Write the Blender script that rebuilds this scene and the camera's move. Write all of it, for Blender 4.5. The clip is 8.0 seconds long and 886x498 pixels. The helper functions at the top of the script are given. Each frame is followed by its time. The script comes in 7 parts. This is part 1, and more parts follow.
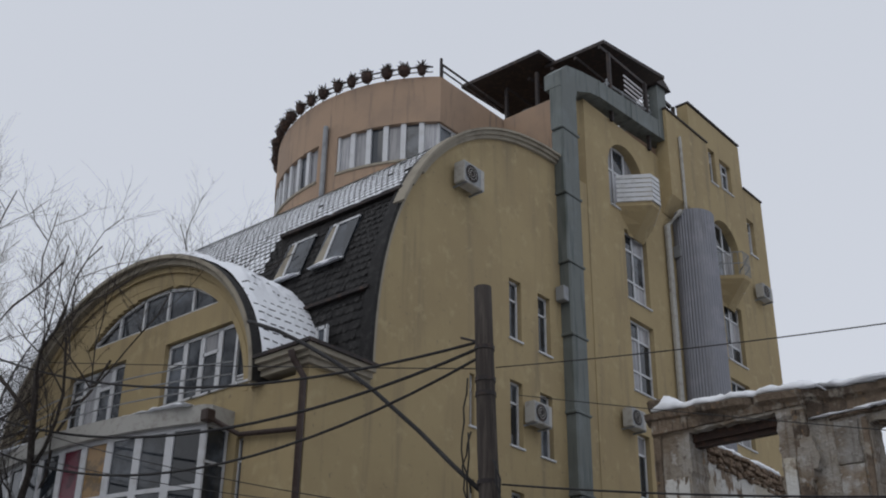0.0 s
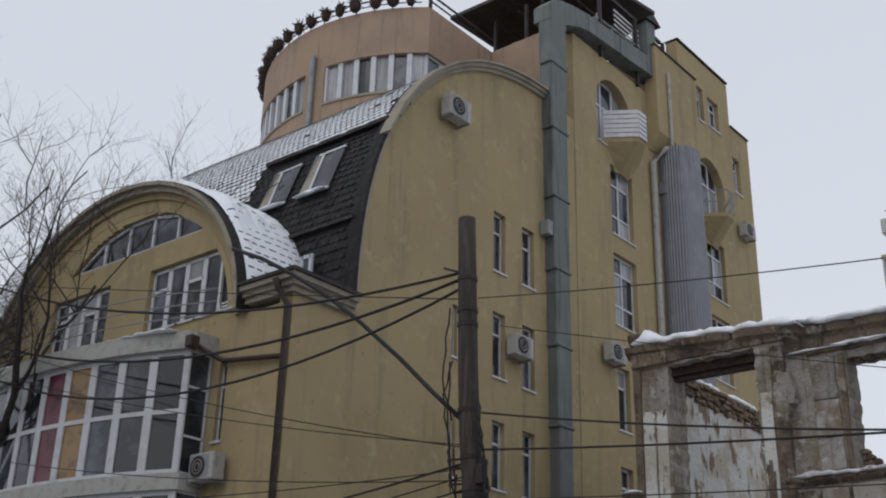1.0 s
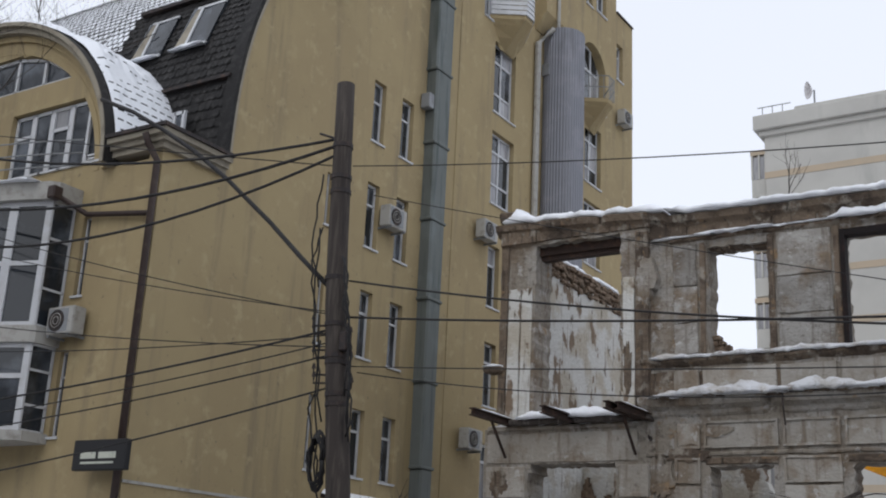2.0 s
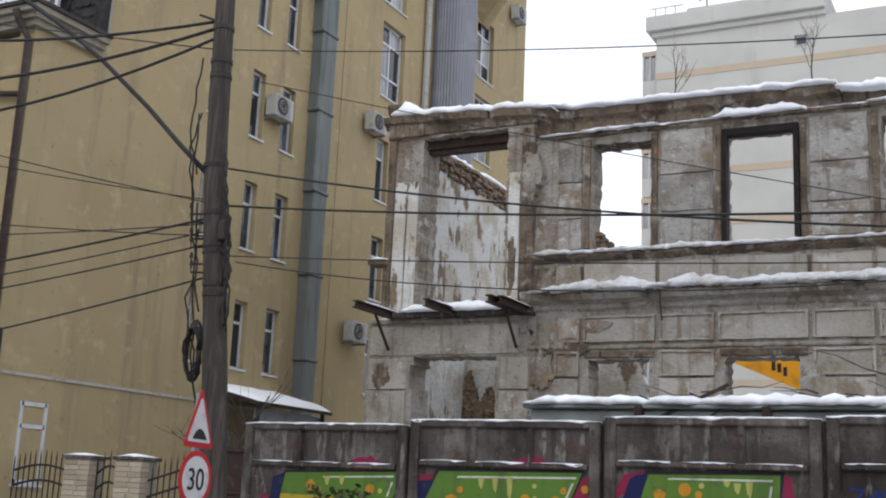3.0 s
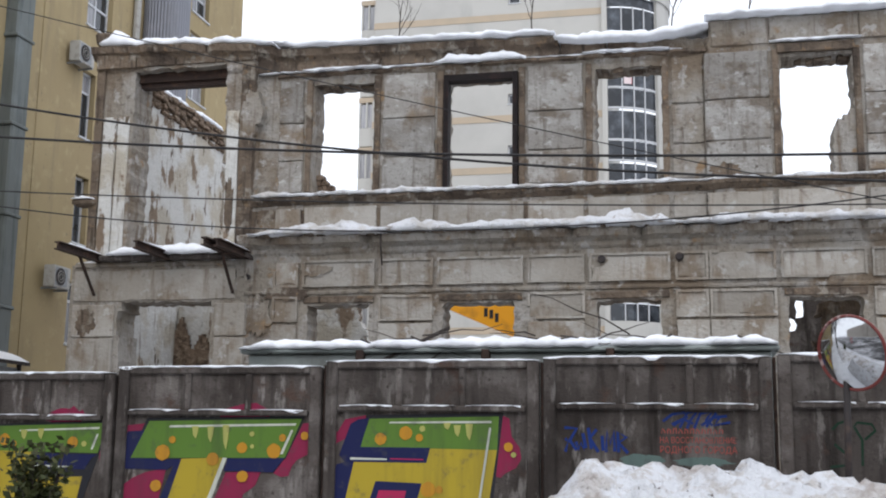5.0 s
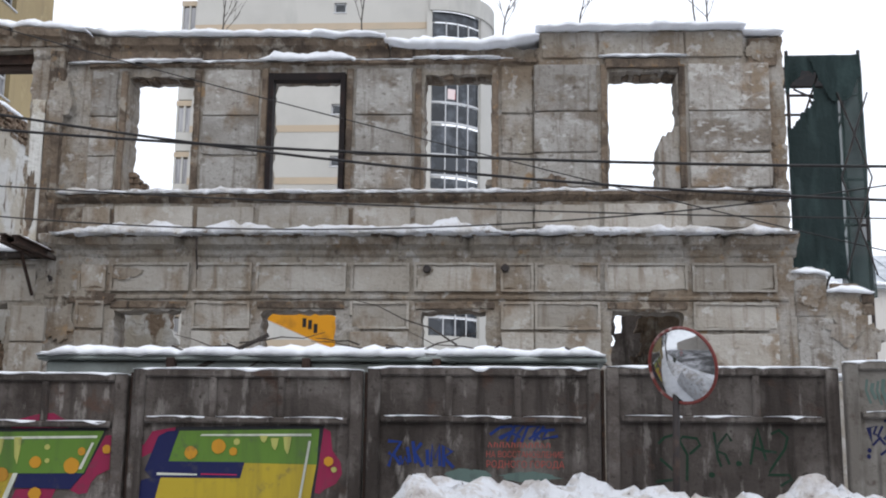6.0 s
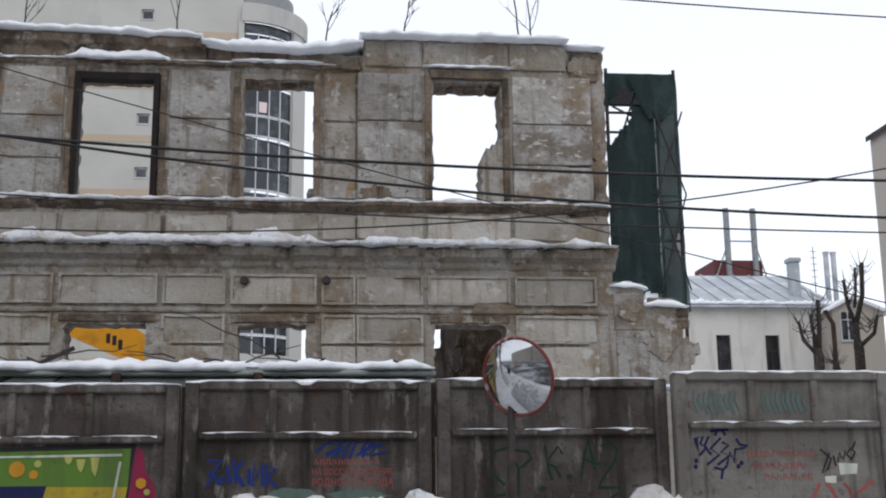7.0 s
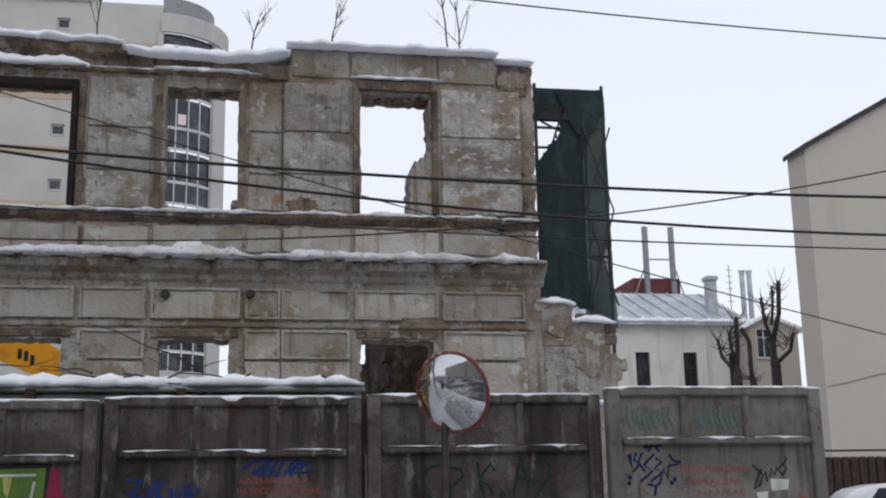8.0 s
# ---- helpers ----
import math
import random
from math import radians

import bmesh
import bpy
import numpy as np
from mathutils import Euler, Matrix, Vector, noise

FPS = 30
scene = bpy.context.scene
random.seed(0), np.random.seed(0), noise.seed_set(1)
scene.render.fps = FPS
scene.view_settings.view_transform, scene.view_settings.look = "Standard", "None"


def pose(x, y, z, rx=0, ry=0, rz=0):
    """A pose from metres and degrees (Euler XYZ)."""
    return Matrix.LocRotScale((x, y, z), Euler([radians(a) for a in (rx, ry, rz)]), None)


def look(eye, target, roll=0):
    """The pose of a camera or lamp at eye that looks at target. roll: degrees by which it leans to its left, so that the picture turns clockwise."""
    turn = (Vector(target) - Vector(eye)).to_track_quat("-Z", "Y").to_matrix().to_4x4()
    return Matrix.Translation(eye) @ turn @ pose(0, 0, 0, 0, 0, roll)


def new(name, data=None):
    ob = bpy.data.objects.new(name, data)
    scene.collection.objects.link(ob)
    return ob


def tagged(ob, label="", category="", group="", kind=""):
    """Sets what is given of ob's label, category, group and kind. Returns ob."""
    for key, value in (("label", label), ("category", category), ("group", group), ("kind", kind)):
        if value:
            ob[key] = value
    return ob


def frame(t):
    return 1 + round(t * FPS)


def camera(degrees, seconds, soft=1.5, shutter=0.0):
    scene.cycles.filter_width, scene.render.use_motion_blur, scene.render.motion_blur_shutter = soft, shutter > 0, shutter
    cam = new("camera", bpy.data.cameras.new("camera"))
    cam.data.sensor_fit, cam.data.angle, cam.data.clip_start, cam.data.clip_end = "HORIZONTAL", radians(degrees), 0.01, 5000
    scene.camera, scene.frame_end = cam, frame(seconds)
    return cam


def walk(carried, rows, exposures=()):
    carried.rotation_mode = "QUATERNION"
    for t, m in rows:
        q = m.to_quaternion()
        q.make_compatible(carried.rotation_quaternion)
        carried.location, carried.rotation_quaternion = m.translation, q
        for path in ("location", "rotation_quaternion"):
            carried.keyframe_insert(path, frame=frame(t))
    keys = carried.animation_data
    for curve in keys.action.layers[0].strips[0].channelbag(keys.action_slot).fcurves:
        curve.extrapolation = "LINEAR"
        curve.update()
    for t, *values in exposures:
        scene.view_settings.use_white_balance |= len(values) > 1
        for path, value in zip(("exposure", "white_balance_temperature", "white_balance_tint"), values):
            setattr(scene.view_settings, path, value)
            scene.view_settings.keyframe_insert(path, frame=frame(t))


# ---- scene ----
# seconds, the eye, then turn to the left, tilt up and roll in degrees
PATH = [
    (0, 0.151, 0.099, 1.393, 40.602, 26.367, 0.882),
    (0.5, 0.179, 0.089, 1.360, 40.732, 26.017, 1.055),
    (1, 0.213, 0.069, 1.305, 39.764, 23.107, 1.587),
    (1.5, 0.200, 0.149, 1.296, 36.807, 20.667, 1.867),
    (2, 0.170, 0.225, 1.313, 33.045, 17.036, 2.866),
    (2.2, 0.158, 0.278, 1.318, 31.619, 15.783, 3.206),
    (3.3, 0.206, 0.568, 1.301, 25.620, 11.388, 2.034),
    (3.5, 0.171, 0.619, 1.316, 24.274, 11.106, 1.752),
    (4, 0.072, 0.688, 1.281, 20.299, 11.049, 1.732),
    (4.2, 0.013, 0.699, 1.277, 18.512, 10.314, 1.679),
    (5.3, -0.212, 1.196, 1.265, 10.844, 10.214, 0.503),
    (5.5, -0.271, 1.325, 1.267, 9.356, 10.251, 0.555),
    (6, -0.378, 1.733, 1.258, 3.601, 10.974, 0.689),
    (6.5, -0.600, 2.141, 1.248, -2.964, 11.824, -0.952),
    (7, -0.651, 2.337, 1.233, -6.178, 11.941, -0.631),
    (7.5, -0.694, 2.563, 1.249, -7.646, 12.498, -0.672),
    (8, -0.770, 2.669, 1.245, -10.316, 12.735, -1.096),
]
EXPOSURES = [(0.0, -0.62), (0.8, -0.56), (2.0, -0.12), (3.3, 0.40), (4.2, 0.46), (5.5, 0.46), (6.5, 0.23), (8.0, -0.2)]


def eye_at(x, y, z, yaw, pitch, roll):
    a, b = radians(yaw), radians(pitch)
    ahead = Vector((-math.sin(a) * math.cos(b), math.cos(a) * math.cos(b), math.sin(b)))
    return look((x, y, z), Vector((x, y, z)) + ahead, roll)


cam = camera(42.0, 8.0, soft=2.0)
walk(cam, [(t, eye_at(x, y, z, yaw, pitch, roll)) for t, x, y, z, yaw, pitch, roll in PATH], EXPOSURES)

# ---- sky and light: an overcast winter day ----
world = bpy.data.worlds.new("overcast_sky")
scene.world = world
world.use_nodes = True
wn, wl = world.node_tree.nodes, world.node_tree.links
sky = wn.new("ShaderNodeTexSky")
sky.sky_type, sky.sun_disc = "NISHITA", False
sky.sun_elevation, sky.sun_rotation = radians(28), radians(200)
pale = wn.new("ShaderNodeHueSaturation")
pale.inputs["Saturation"].default_value = 0.12
pale.inputs["Value"].default_value = 0.10
cloud = wn.new("ShaderNodeMixRGB")
cloud.inputs[0].default_value = 0.8
cloud.inputs[2].default_value = (0.80, 0.85, 0.955, 1)
wl.new(sky.outputs[0], pale.inputs["Color"])
wl.new(pale.outputs[0], cloud.inputs[1])
wl.new(cloud.outputs[0], wn["Background"].inputs[0])
wn["Background"].inputs[1].default_value = 1.32

sun = new("sun", bpy.data.lights.new("sun", "SUN"))
sun.data.energy, sun.data.angle, sun.data.color = 0.6, radians(40), (1.0, 0.97, 0.93)
sun.matrix_world = look((6, -20, 34), (0, 10, 0))

# ---- materials ----
def ramp_mix(nt, fac, a, b):
    m = nt.nodes.new("ShaderNodeMixRGB")
    nt.links.new(fac, m.inputs[0])
    for k, c in ((1, a), (2, b)):
        if isinstance(c, tuple):
            m.inputs[k].default_value = (*c, 1)
        else:
            nt.links.new(c, m.inputs[k])
    return m.outputs[0]


def noise_fac(nt, scale, lo, hi, stretch=(1, 1, 1), detail=6.0, rough=0.6):
    geo = nt.nodes.new("ShaderNodeNewGeometry")
    mp = nt.nodes.new("ShaderNodeMapping")
    mp.inputs["Scale"].default_value = stretch
    nt.links.new(geo.outputs["Position"], mp.inputs[0])
    n = nt.nodes.new("ShaderNodeTexNoise")
    n.inputs["Scale"].default_value, n.inputs["Detail"].default_value, n.inputs["Roughness"].default_value = scale, detail, rough
    nt.links.new(mp.outputs[0], n.inputs["Vector"])
    r = nt.nodes.new("ShaderNodeMapRange")
    r.inputs[1].default_value, r.inputs[2].default_value = lo, hi
    nt.links.new(n.outputs[0], r.inputs[0])
    return r.outputs[0], n.outputs[0]


def surface(name, base, layers=(), rough=0.8, metal=0.0, bump=0.0, bump_scale=20.0, spec=0.3, vary=0.0):
    """layers: (colour, noise scale, from, to, stretch), laid over the base one by one."""
    m = bpy.data.materials.new(name)
    m.use_nodes = True
    nt = m.node_tree
    p = nt.nodes["Principled BSDF"]
    col = base
    for colour, scale, lo, hi, stretch in layers:
        fac, _ = noise_fac(nt, scale, lo, hi, stretch)
        col = ramp_mix(nt, fac, col, colour)
    if vary:
        info = nt.nodes.new("ShaderNodeObjectInfo")
        hsv = nt.nodes.new("ShaderNodeHueSaturation")
        mr = nt.nodes.new("ShaderNodeMapRange")
        mr.inputs[3].default_value, mr.inputs[4].default_value = 1 - vary, 1 + vary
        nt.links.new(info.outputs["Random"], mr.inputs[0])
        nt.links.new(mr.outputs[0], hsv.inputs["Value"])
        if isinstance(col, tuple):
            hsv.inputs["Color"].default_value = (*col, 1)
        else:
            nt.links.new(col, hsv.inputs["Color"])
        col = hsv.outputs[0]
    if isinstance(col, tuple):
        p.inputs["Base Color"].default_value = (*col, 1)
    else:
        nt.links.new(col, p.inputs["Base Color"])
    p.inputs["Roughness"].default_value, p.inputs["Metallic"].default_value = rough, metal
    p.inputs["Specular IOR Level"].default_value = spec
    if bump:
        _, raw = noise_fac(nt, bump_scale, 0, 1)
        b = nt.nodes.new("ShaderNodeBump")
        b.inputs["Strength"].default_value, b.inputs["Distance"].default_value = 1.0, bump
        nt.links.new(raw, b.inputs["Height"])
        nt.links.new(b.outputs[0], p.inputs["Normal"])
    return m


ONE, DRIP, FINE = (1, 1, 1), (1.6, 1.6, 0.16), (5.0, 5.0, 0.45)
M = {}
M["snow"] = surface("snow", (0.84, 0.86, 0.90), [((0.74, 0.76, 0.80), 2.0, 0.5, 0.75, ONE)], 0.7, bump=0.02, bump_scale=9)
M["dirty_snow"] = surface("dirty_snow", (0.76, 0.77, 0.80), [((0.45, 0.40, 0.37), 1.8, 0.50, 0.62, ONE), ((0.60, 0.57, 0.55), 5.0, 0.5, 0.6, ONE), ((0.13, 0.11, 0.10), 7.0, 0.62, 0.68, ONE)], 0.75, bump=0.14, bump_scale=8)
M["old_snow"] = surface("old_snow", (0.72, 0.73, 0.76), [((0.55, 0.53, 0.51), 2.2, 0.48, 0.62, ONE), ((0.30, 0.25, 0.21), 5.0, 0.60, 0.68, ONE)], 0.8, bump=0.08, bump_scale=10)
M["plaster"] = surface("old_plaster", (0.270, 0.240, 0.200), [((0.335, 0.314, 0.285), 1.3, 0.45, 0.60, ONE), ((0.190, 0.148, 0.108), 0.8, 0.50, 0.60, ONE), ((0.375, 0.355, 0.328), 3.2, 0.57, 0.63, ONE), ((0.150, 0.114, 0.084), 1.1, 0.53, 0.72, FINE), ((0.090, 0.070, 0.055), 5.0, 0.60, 0.74, ONE), ((0.270, 0.185, 0.110), 2.3, 0.62, 0.70, ONE), ((0.14, 0.12, 0.10), 12.0, 0.58, 0.74, ONE)], 0.92, bump=0.05, bump_scale=12)
M["plaster_panel"] = surface("panel_plaster", (0.325, 0.297, 0.258), [((0.390, 0.368, 0.335), 0.9, 0.45, 0.60, ONE), ((0.235, 0.190, 0.145), 1.2, 0.54, 0.64, (1, 1, 0.7)), ((0.190, 0.150, 0.113), 1.2, 0.55, 0.74, FINE), ((0.14, 0.11, 0.088), 4.5, 0.61, 0.76, ONE), ((0.41, 0.392, 0.365), 3.4, 0.59, 0.66, ONE)], 0.92, bump=0.03, bump_scale=14, vary=0.15)
M["plaster_grey"] = surface("grey_plaster", (0.280, 0.263, 0.240), [((0.365, 0.352, 0.330), 1.2, 0.45, 0.60, (1, 1, 1.6)), ((0.180, 0.152, 0.125), 1.7, 0.51, 0.62, (1, 1, 1.3)), ((0.195, 0.150, 0.108), 1.0, 0.55, 0.66, ONE), ((0.130, 0.106, 0.085), 1.3, 0.54, 0.74, FINE), ((0.10, 0.083, 0.068), 6.0, 0.60, 0.73, ONE), ((0.42, 0.41, 0.39), 4.5, 0.58, 0.66, (1, 1, 1.8)), ((0.16, 0.14, 0.12), 14.0, 0.58, 0.72, ONE)], 0.93, bump=0.045, bump_scale=11, vary=0.18)
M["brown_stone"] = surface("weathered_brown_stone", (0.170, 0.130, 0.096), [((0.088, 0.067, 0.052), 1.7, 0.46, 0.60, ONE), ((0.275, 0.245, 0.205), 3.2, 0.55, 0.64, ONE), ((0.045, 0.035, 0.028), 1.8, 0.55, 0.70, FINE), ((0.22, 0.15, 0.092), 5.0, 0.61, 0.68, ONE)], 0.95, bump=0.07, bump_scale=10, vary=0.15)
M["rubble"] = surface("rubble_masonry", (0.22, 0.16, 0.115), [((0.10, 0.07, 0.05), 6, 0.48, 0.58, ONE), ((0.34, 0.27, 0.2), 9, 0.55, 0.65, ONE)], 0.95, bump=0.12, bump_scale=9, vary=0.2)
M["white_plaster"] = surface("peeling_white_plaster", (0.60, 0.595, 0.57), [((0.47, 0.43, 0.36), 0.9, 0.48, 0.57, ONE), ((0.22, 0.165, 0.12), 1.5, 0.565, 0.60, (1, 1, 0.55)), ((0.22, 0.17, 0.125), 1.3, 0.60, 0.72, FINE), ((0.14, 0.11, 0.08), 4, 0.62, 0.68, (1, 1, 0.5))], 0.92, bump=0.05, bump_scale=12)
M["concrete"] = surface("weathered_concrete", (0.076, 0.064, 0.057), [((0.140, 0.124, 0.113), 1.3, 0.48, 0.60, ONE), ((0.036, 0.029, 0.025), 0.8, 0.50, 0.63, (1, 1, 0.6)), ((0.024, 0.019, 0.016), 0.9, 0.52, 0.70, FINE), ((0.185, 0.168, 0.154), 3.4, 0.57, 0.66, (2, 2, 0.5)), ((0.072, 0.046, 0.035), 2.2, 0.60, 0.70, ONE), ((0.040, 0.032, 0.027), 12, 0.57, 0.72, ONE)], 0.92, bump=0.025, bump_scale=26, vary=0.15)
M["concrete_pale"] = surface("newer_concrete", (0.150, 0.136, 0.120), [((0.210, 0.196, 0.177), 1.3, 0.48, 0.60, ONE), ((0.075, 0.065, 0.056), 0.9, 0.51, 0.66, (1, 1, 0.6)), ((0.046, 0.039, 0.033), 0.9, 0.54, 0.74, FINE), ((0.088, 0.070, 0.057), 7, 0.58, 0.72, ONE)], 0.92, bump=0.02, bump_scale=26, vary=0.06)
M["yellow"] = surface("yellow_render", (0.368, 0.290, 0.161), [((0.336, 0.262, 0.147), 0.4, 0.45, 0.60, ONE), ((0.258, 0.207, 0.129), 0.5, 0.54, 0.74, FINE), ((0.405, 0.327, 0.189), 2.5, 0.56, 0.68, ONE), ((0.230, 0.184, 0.120), 5.5, 0.63, 0.74, ONE)], 0.9, bump=0.012, bump_scale=40)
M["pink"] = surface("pinkish_render", (0.36, 0.255, 0.18), [((0.31, 0.225, 0.165), 0.7, 0.45, 0.6, ONE), ((0.23, 0.175, 0.135), 1.0, 0.53, 0.7, FINE)], 0.9, bump=0.01, bump_scale=40)
M["moulding"] = surface("grey_moulding", (0.30, 0.27, 0.215), [((0.2, 0.175, 0.14), 2, 0.5, 0.7, ONE)], 0.9, bump=0.01, bump_scale=25)
M["roof"] = surface("black_shingle", (0.018, 0.017, 0.017), [((0.040, 0.038, 0.037), 5, 0.5, 0.65, ONE)], 0.75, bump=0.015, bump_scale=35, vary=0.2)
M["duct"] = surface("galvanised_duct", (0.132, 0.146, 0.140), [((0.16, 0.18, 0.18), 1.2, 0.5, 0.7, ONE), ((0.065, 0.08, 0.076), 1.0, 0.52, 0.7, FINE)], 0.55, 0.2, bump=0.006, bump_scale=12)
M["silo"] = surface("corrugated_grey_steel", (0.215, 0.22, 0.245), [((0.27, 0.27, 0.30), 1.2, 0.5, 0.7, ONE), ((0.13, 0.13, 0.14), 2, 0.55, 0.75, DRIP)], 0.5, 0.3)
M["pvc"] = surface("white_window_plastic", (0.54, 0.55, 0.57), [((0.44, 0.44, 0.44), 3, 0.5, 0.7, ONE)], 0.45)
M["glass"] = surface("window_glass", (0.022, 0.026, 0.032), [((0.075, 0.085, 0.10), 0.9, 0.48, 0.62, ONE)], 0.06, spec=0.5, vary=0.5)
M["curtain"] = surface("pale_curtain_behind_glass", (0.33, 0.33, 0.34), [((0.22, 0.22, 0.24), 4, 0.45, 0.6, (3, 3, 0.2))], 0.2, spec=0.5, vary=0.25)
M["red_curtain"] = surface("red_curtain_behind_glass", (0.12, 0.02, 0.035), [((0.06, 0.01, 0.02), 3, 0.5, 0.6, ONE)], 0.2, spec=0.5)
M["amber_curtain"] = surface("amber_curtain_behind_glass", (0.26, 0.15, 0.05), [((0.14, 0.09, 0.04), 3, 0.5, 0.6, ONE)], 0.2, spec=0.5)
M["dark_metal"] = surface("dark_metal", (0.035, 0.03, 0.03), [((0.08, 0.055, 0.045), 6, 0.5, 0.7, ONE)], 0.6, 0.3)
M["black_steel"] = surface("black_steel", (0.010, 0.007, 0.007), [((0.028, 0.015, 0.013), 6, 0.5, 0.7, ONE)], 0.85, bump=0.004)
M["rust"] = surface("rusty_steel", (0.045, 0.030, 0.025), [((0.085, 0.05, 0.036), 7, 0.5, 0.65, ONE)], 0.8, 0.2, bump=0.006)
M["brown_pipe"] = surface("brown_downpipe", (0.045, 0.03, 0.026), [((0.07, 0.05, 0.04), 5, 0.5, 0.7, ONE)], 0.5)
M["grey_paint"] = surface("grey_paint", (0.25, 0.26, 0.27), [((0.18, 0.18, 0.19), 3, 0.5, 0.7, ONE)], 0.5, 0.2)
M["ac_white"] = surface("off_white_casing", (0.38, 0.37, 0.345), [((0.25, 0.235, 0.21), 5, 0.5, 0.7, ONE)], 0.5)
M["pole"] = surface("tarred_wood", (0.045, 0.037, 0.033), [((0.085, 0.072, 0.062), 6, 0.48, 0.66, (2, 2, 0.15)), ((0.022, 0.019, 0.018), 9, 0.55, 0.7, (2, 2, 0.1))], 0.85, bump=0.01, bump_scale=30)
M["cable"] = surface("black_cable", (0.018, 0.017, 0.018), [((0.03, 0.029, 0.028), 8, 0.5, 0.6, ONE)], 0.7)
M["tower"] = surface("cream_tower_render", (0.47, 0.46, 0.43), [((0.42, 0.41, 0.385), 0.25, 0.45, 0.65, ONE), ((0.35, 0.345, 0.325), 0.6, 0.56, 0.75, (1, 1, 0.2))], 0.9)
M["tower_band"] = surface("tan_band", (0.44, 0.36, 0.27), [((0.40, 0.34, 0.26), 0.8, 0.5, 0.7, ONE)], 0.9)
M["white_house"] = surface("whitewashed_wall", (0.62, 0.60, 0.57), [((0.5, 0.48, 0.45), 0.5, 0.5, 0.7, ONE), ((0.42, 0.39, 0.35), 1.0, 0.58, 0.75, DRIP)], 0.9)
M["beige_wall"] = surface("beige_render", (0.435, 0.396, 0.348), [((0.44, 0.40, 0.35), 0.35, 0.45, 0.65, ONE), ((0.37, 0.33, 0.29), 0.7, 0.56, 0.75, (1, 1, 0.15))], 0.9, bump=0.006, bump_scale=30)
M["tin"] = surface("grey_tin_roof", (0.38, 0.41, 0.44), [((0.55, 0.57, 0.6), 0.8, 0.48, 0.62, ONE)], 0.5, 0.2)
M["brick_red"] = surface("dark_red_cladding", (0.12, 0.035, 0.035), [((0.08, 0.03, 0.03), 2, 0.5, 0.7, ONE)], 0.8)
M["bark"] = surface("dark_bark", (0.045, 0.037, 0.033), [((0.085, 0.075, 0.066), 9, 0.5, 0.65, ONE)], 0.95, bump=0.01, bump_scale=40)
M["net"] = surface("dark_green_netting", (0.014, 0.026, 0.026), [((0.028, 0.048, 0.047), 2.5, 0.48, 0.62, (1, 1, 0.3))], 0.9, bump=0.05, bump_scale=6)
M["net_pale"] = surface("thin_green_netting", (0.050, 0.075, 0.072), [((0.025, 0.042, 0.040), 3.0, 0.48, 0.60, (1, 1, 0.3))], 0.9, bump=0.04, bump_scale=6)


def see_through(m, share):
    """Lets part of the light pass between the threads of a net."""
    nt = m.node_tree
    out = nt.nodes["Material Output"]
    mix, clear = nt.nodes.new("ShaderNodeMixShader"), nt.nodes.new("ShaderNodeBsdfTransparent")
    mix.inputs[0].default_value = share
    nt.links.new(nt.nodes["Principled BSDF"].outputs[0], mix.inputs[1])
    nt.links.new(clear.outputs[0], mix.inputs[2])
    nt.links.new(mix.outputs[0], out.inputs[0])


see_through(M["net"], 0.05)
see_through(M["net_pale"], 0.38)
M["shed"] = surface("grey_green_shed_metal", (0.26, 0.29, 0.28), [((0.17, 0.18, 0.17), 2, 0.5, 0.7, ONE)], 0.6, bump=0.005)
M["machine"] = surface("yellow_machine_paint", (0.75, 0.33, 0.015), [((0.55, 0.24, 0.02), 2, 0.52, 0.7, ONE)], 0.45)
M["sign_white"] = surface("sign_white", (0.54, 0.53, 0.54), [((0.40, 0.37, 0.38), 6, 0.52, 0.66, ONE)], 0.5)
M["sign_red"] = surface("sign_red", (0.42, 0.022, 0.03), [], 0.5)
M["blind"] = surface("striped_red_blind", (0.50, 0.13, 0.14), [((0.72, 0.60, 0.60), 2.5, 0.5, 0.54, (1, 1, 0.1))], 0.8)
M["sign_black"] = surface("sign_black", (0.02, 0.02, 0.022), [], 0.6)
M["mirror"] = surface("mirror_face", (0.56, 0.57, 0.58), [((0.46, 0.46, 0.46), 9.0, 0.5, 0.7, ONE)], 0.05, 1.0)
M["mirror_rim"] = surface("faded_red_rim", (0.16, 0.035, 0.03), [((0.40, 0.30, 0.28), 6, 0.54, 0.64, ONE)], 0.5)
M["asphalt"] = surface("slushy_asphalt", (0.06, 0.06, 0.062), [((0.50, 0.50, 0.52), 0.25, 0.46, 0.6, ONE), ((0.12, 0.11, 0.11), 1.5, 0.5, 0.7, ONE)], 0.8, bump=0.02)
M["lawn_snow"] = surface("trodden_snow_ground", (0.62, 0.63, 0.66), [((0.35, 0.33, 0.31), 0.6, 0.52, 0.7, ONE)], 0.8, bump=0.05, bump_scale=3)
M["brick_pale"] = surface("sand_lime_brick", (0.36, 0.31, 0.23), [((0.28, 0.24, 0.18), 5, 0.5, 0.7, ONE)], 0.9, bump=0.008, vary=0.2)
M["leaf"] = surface("dark_evergreen_leaf", (0.045, 0.055, 0.018), [((0.09, 0.085, 0.03), 9, 0.5, 0.7, ONE)], 0.7)
M["car"] = surface("white_car_paint", (0.70, 0.71, 0.73), [], 0.25)
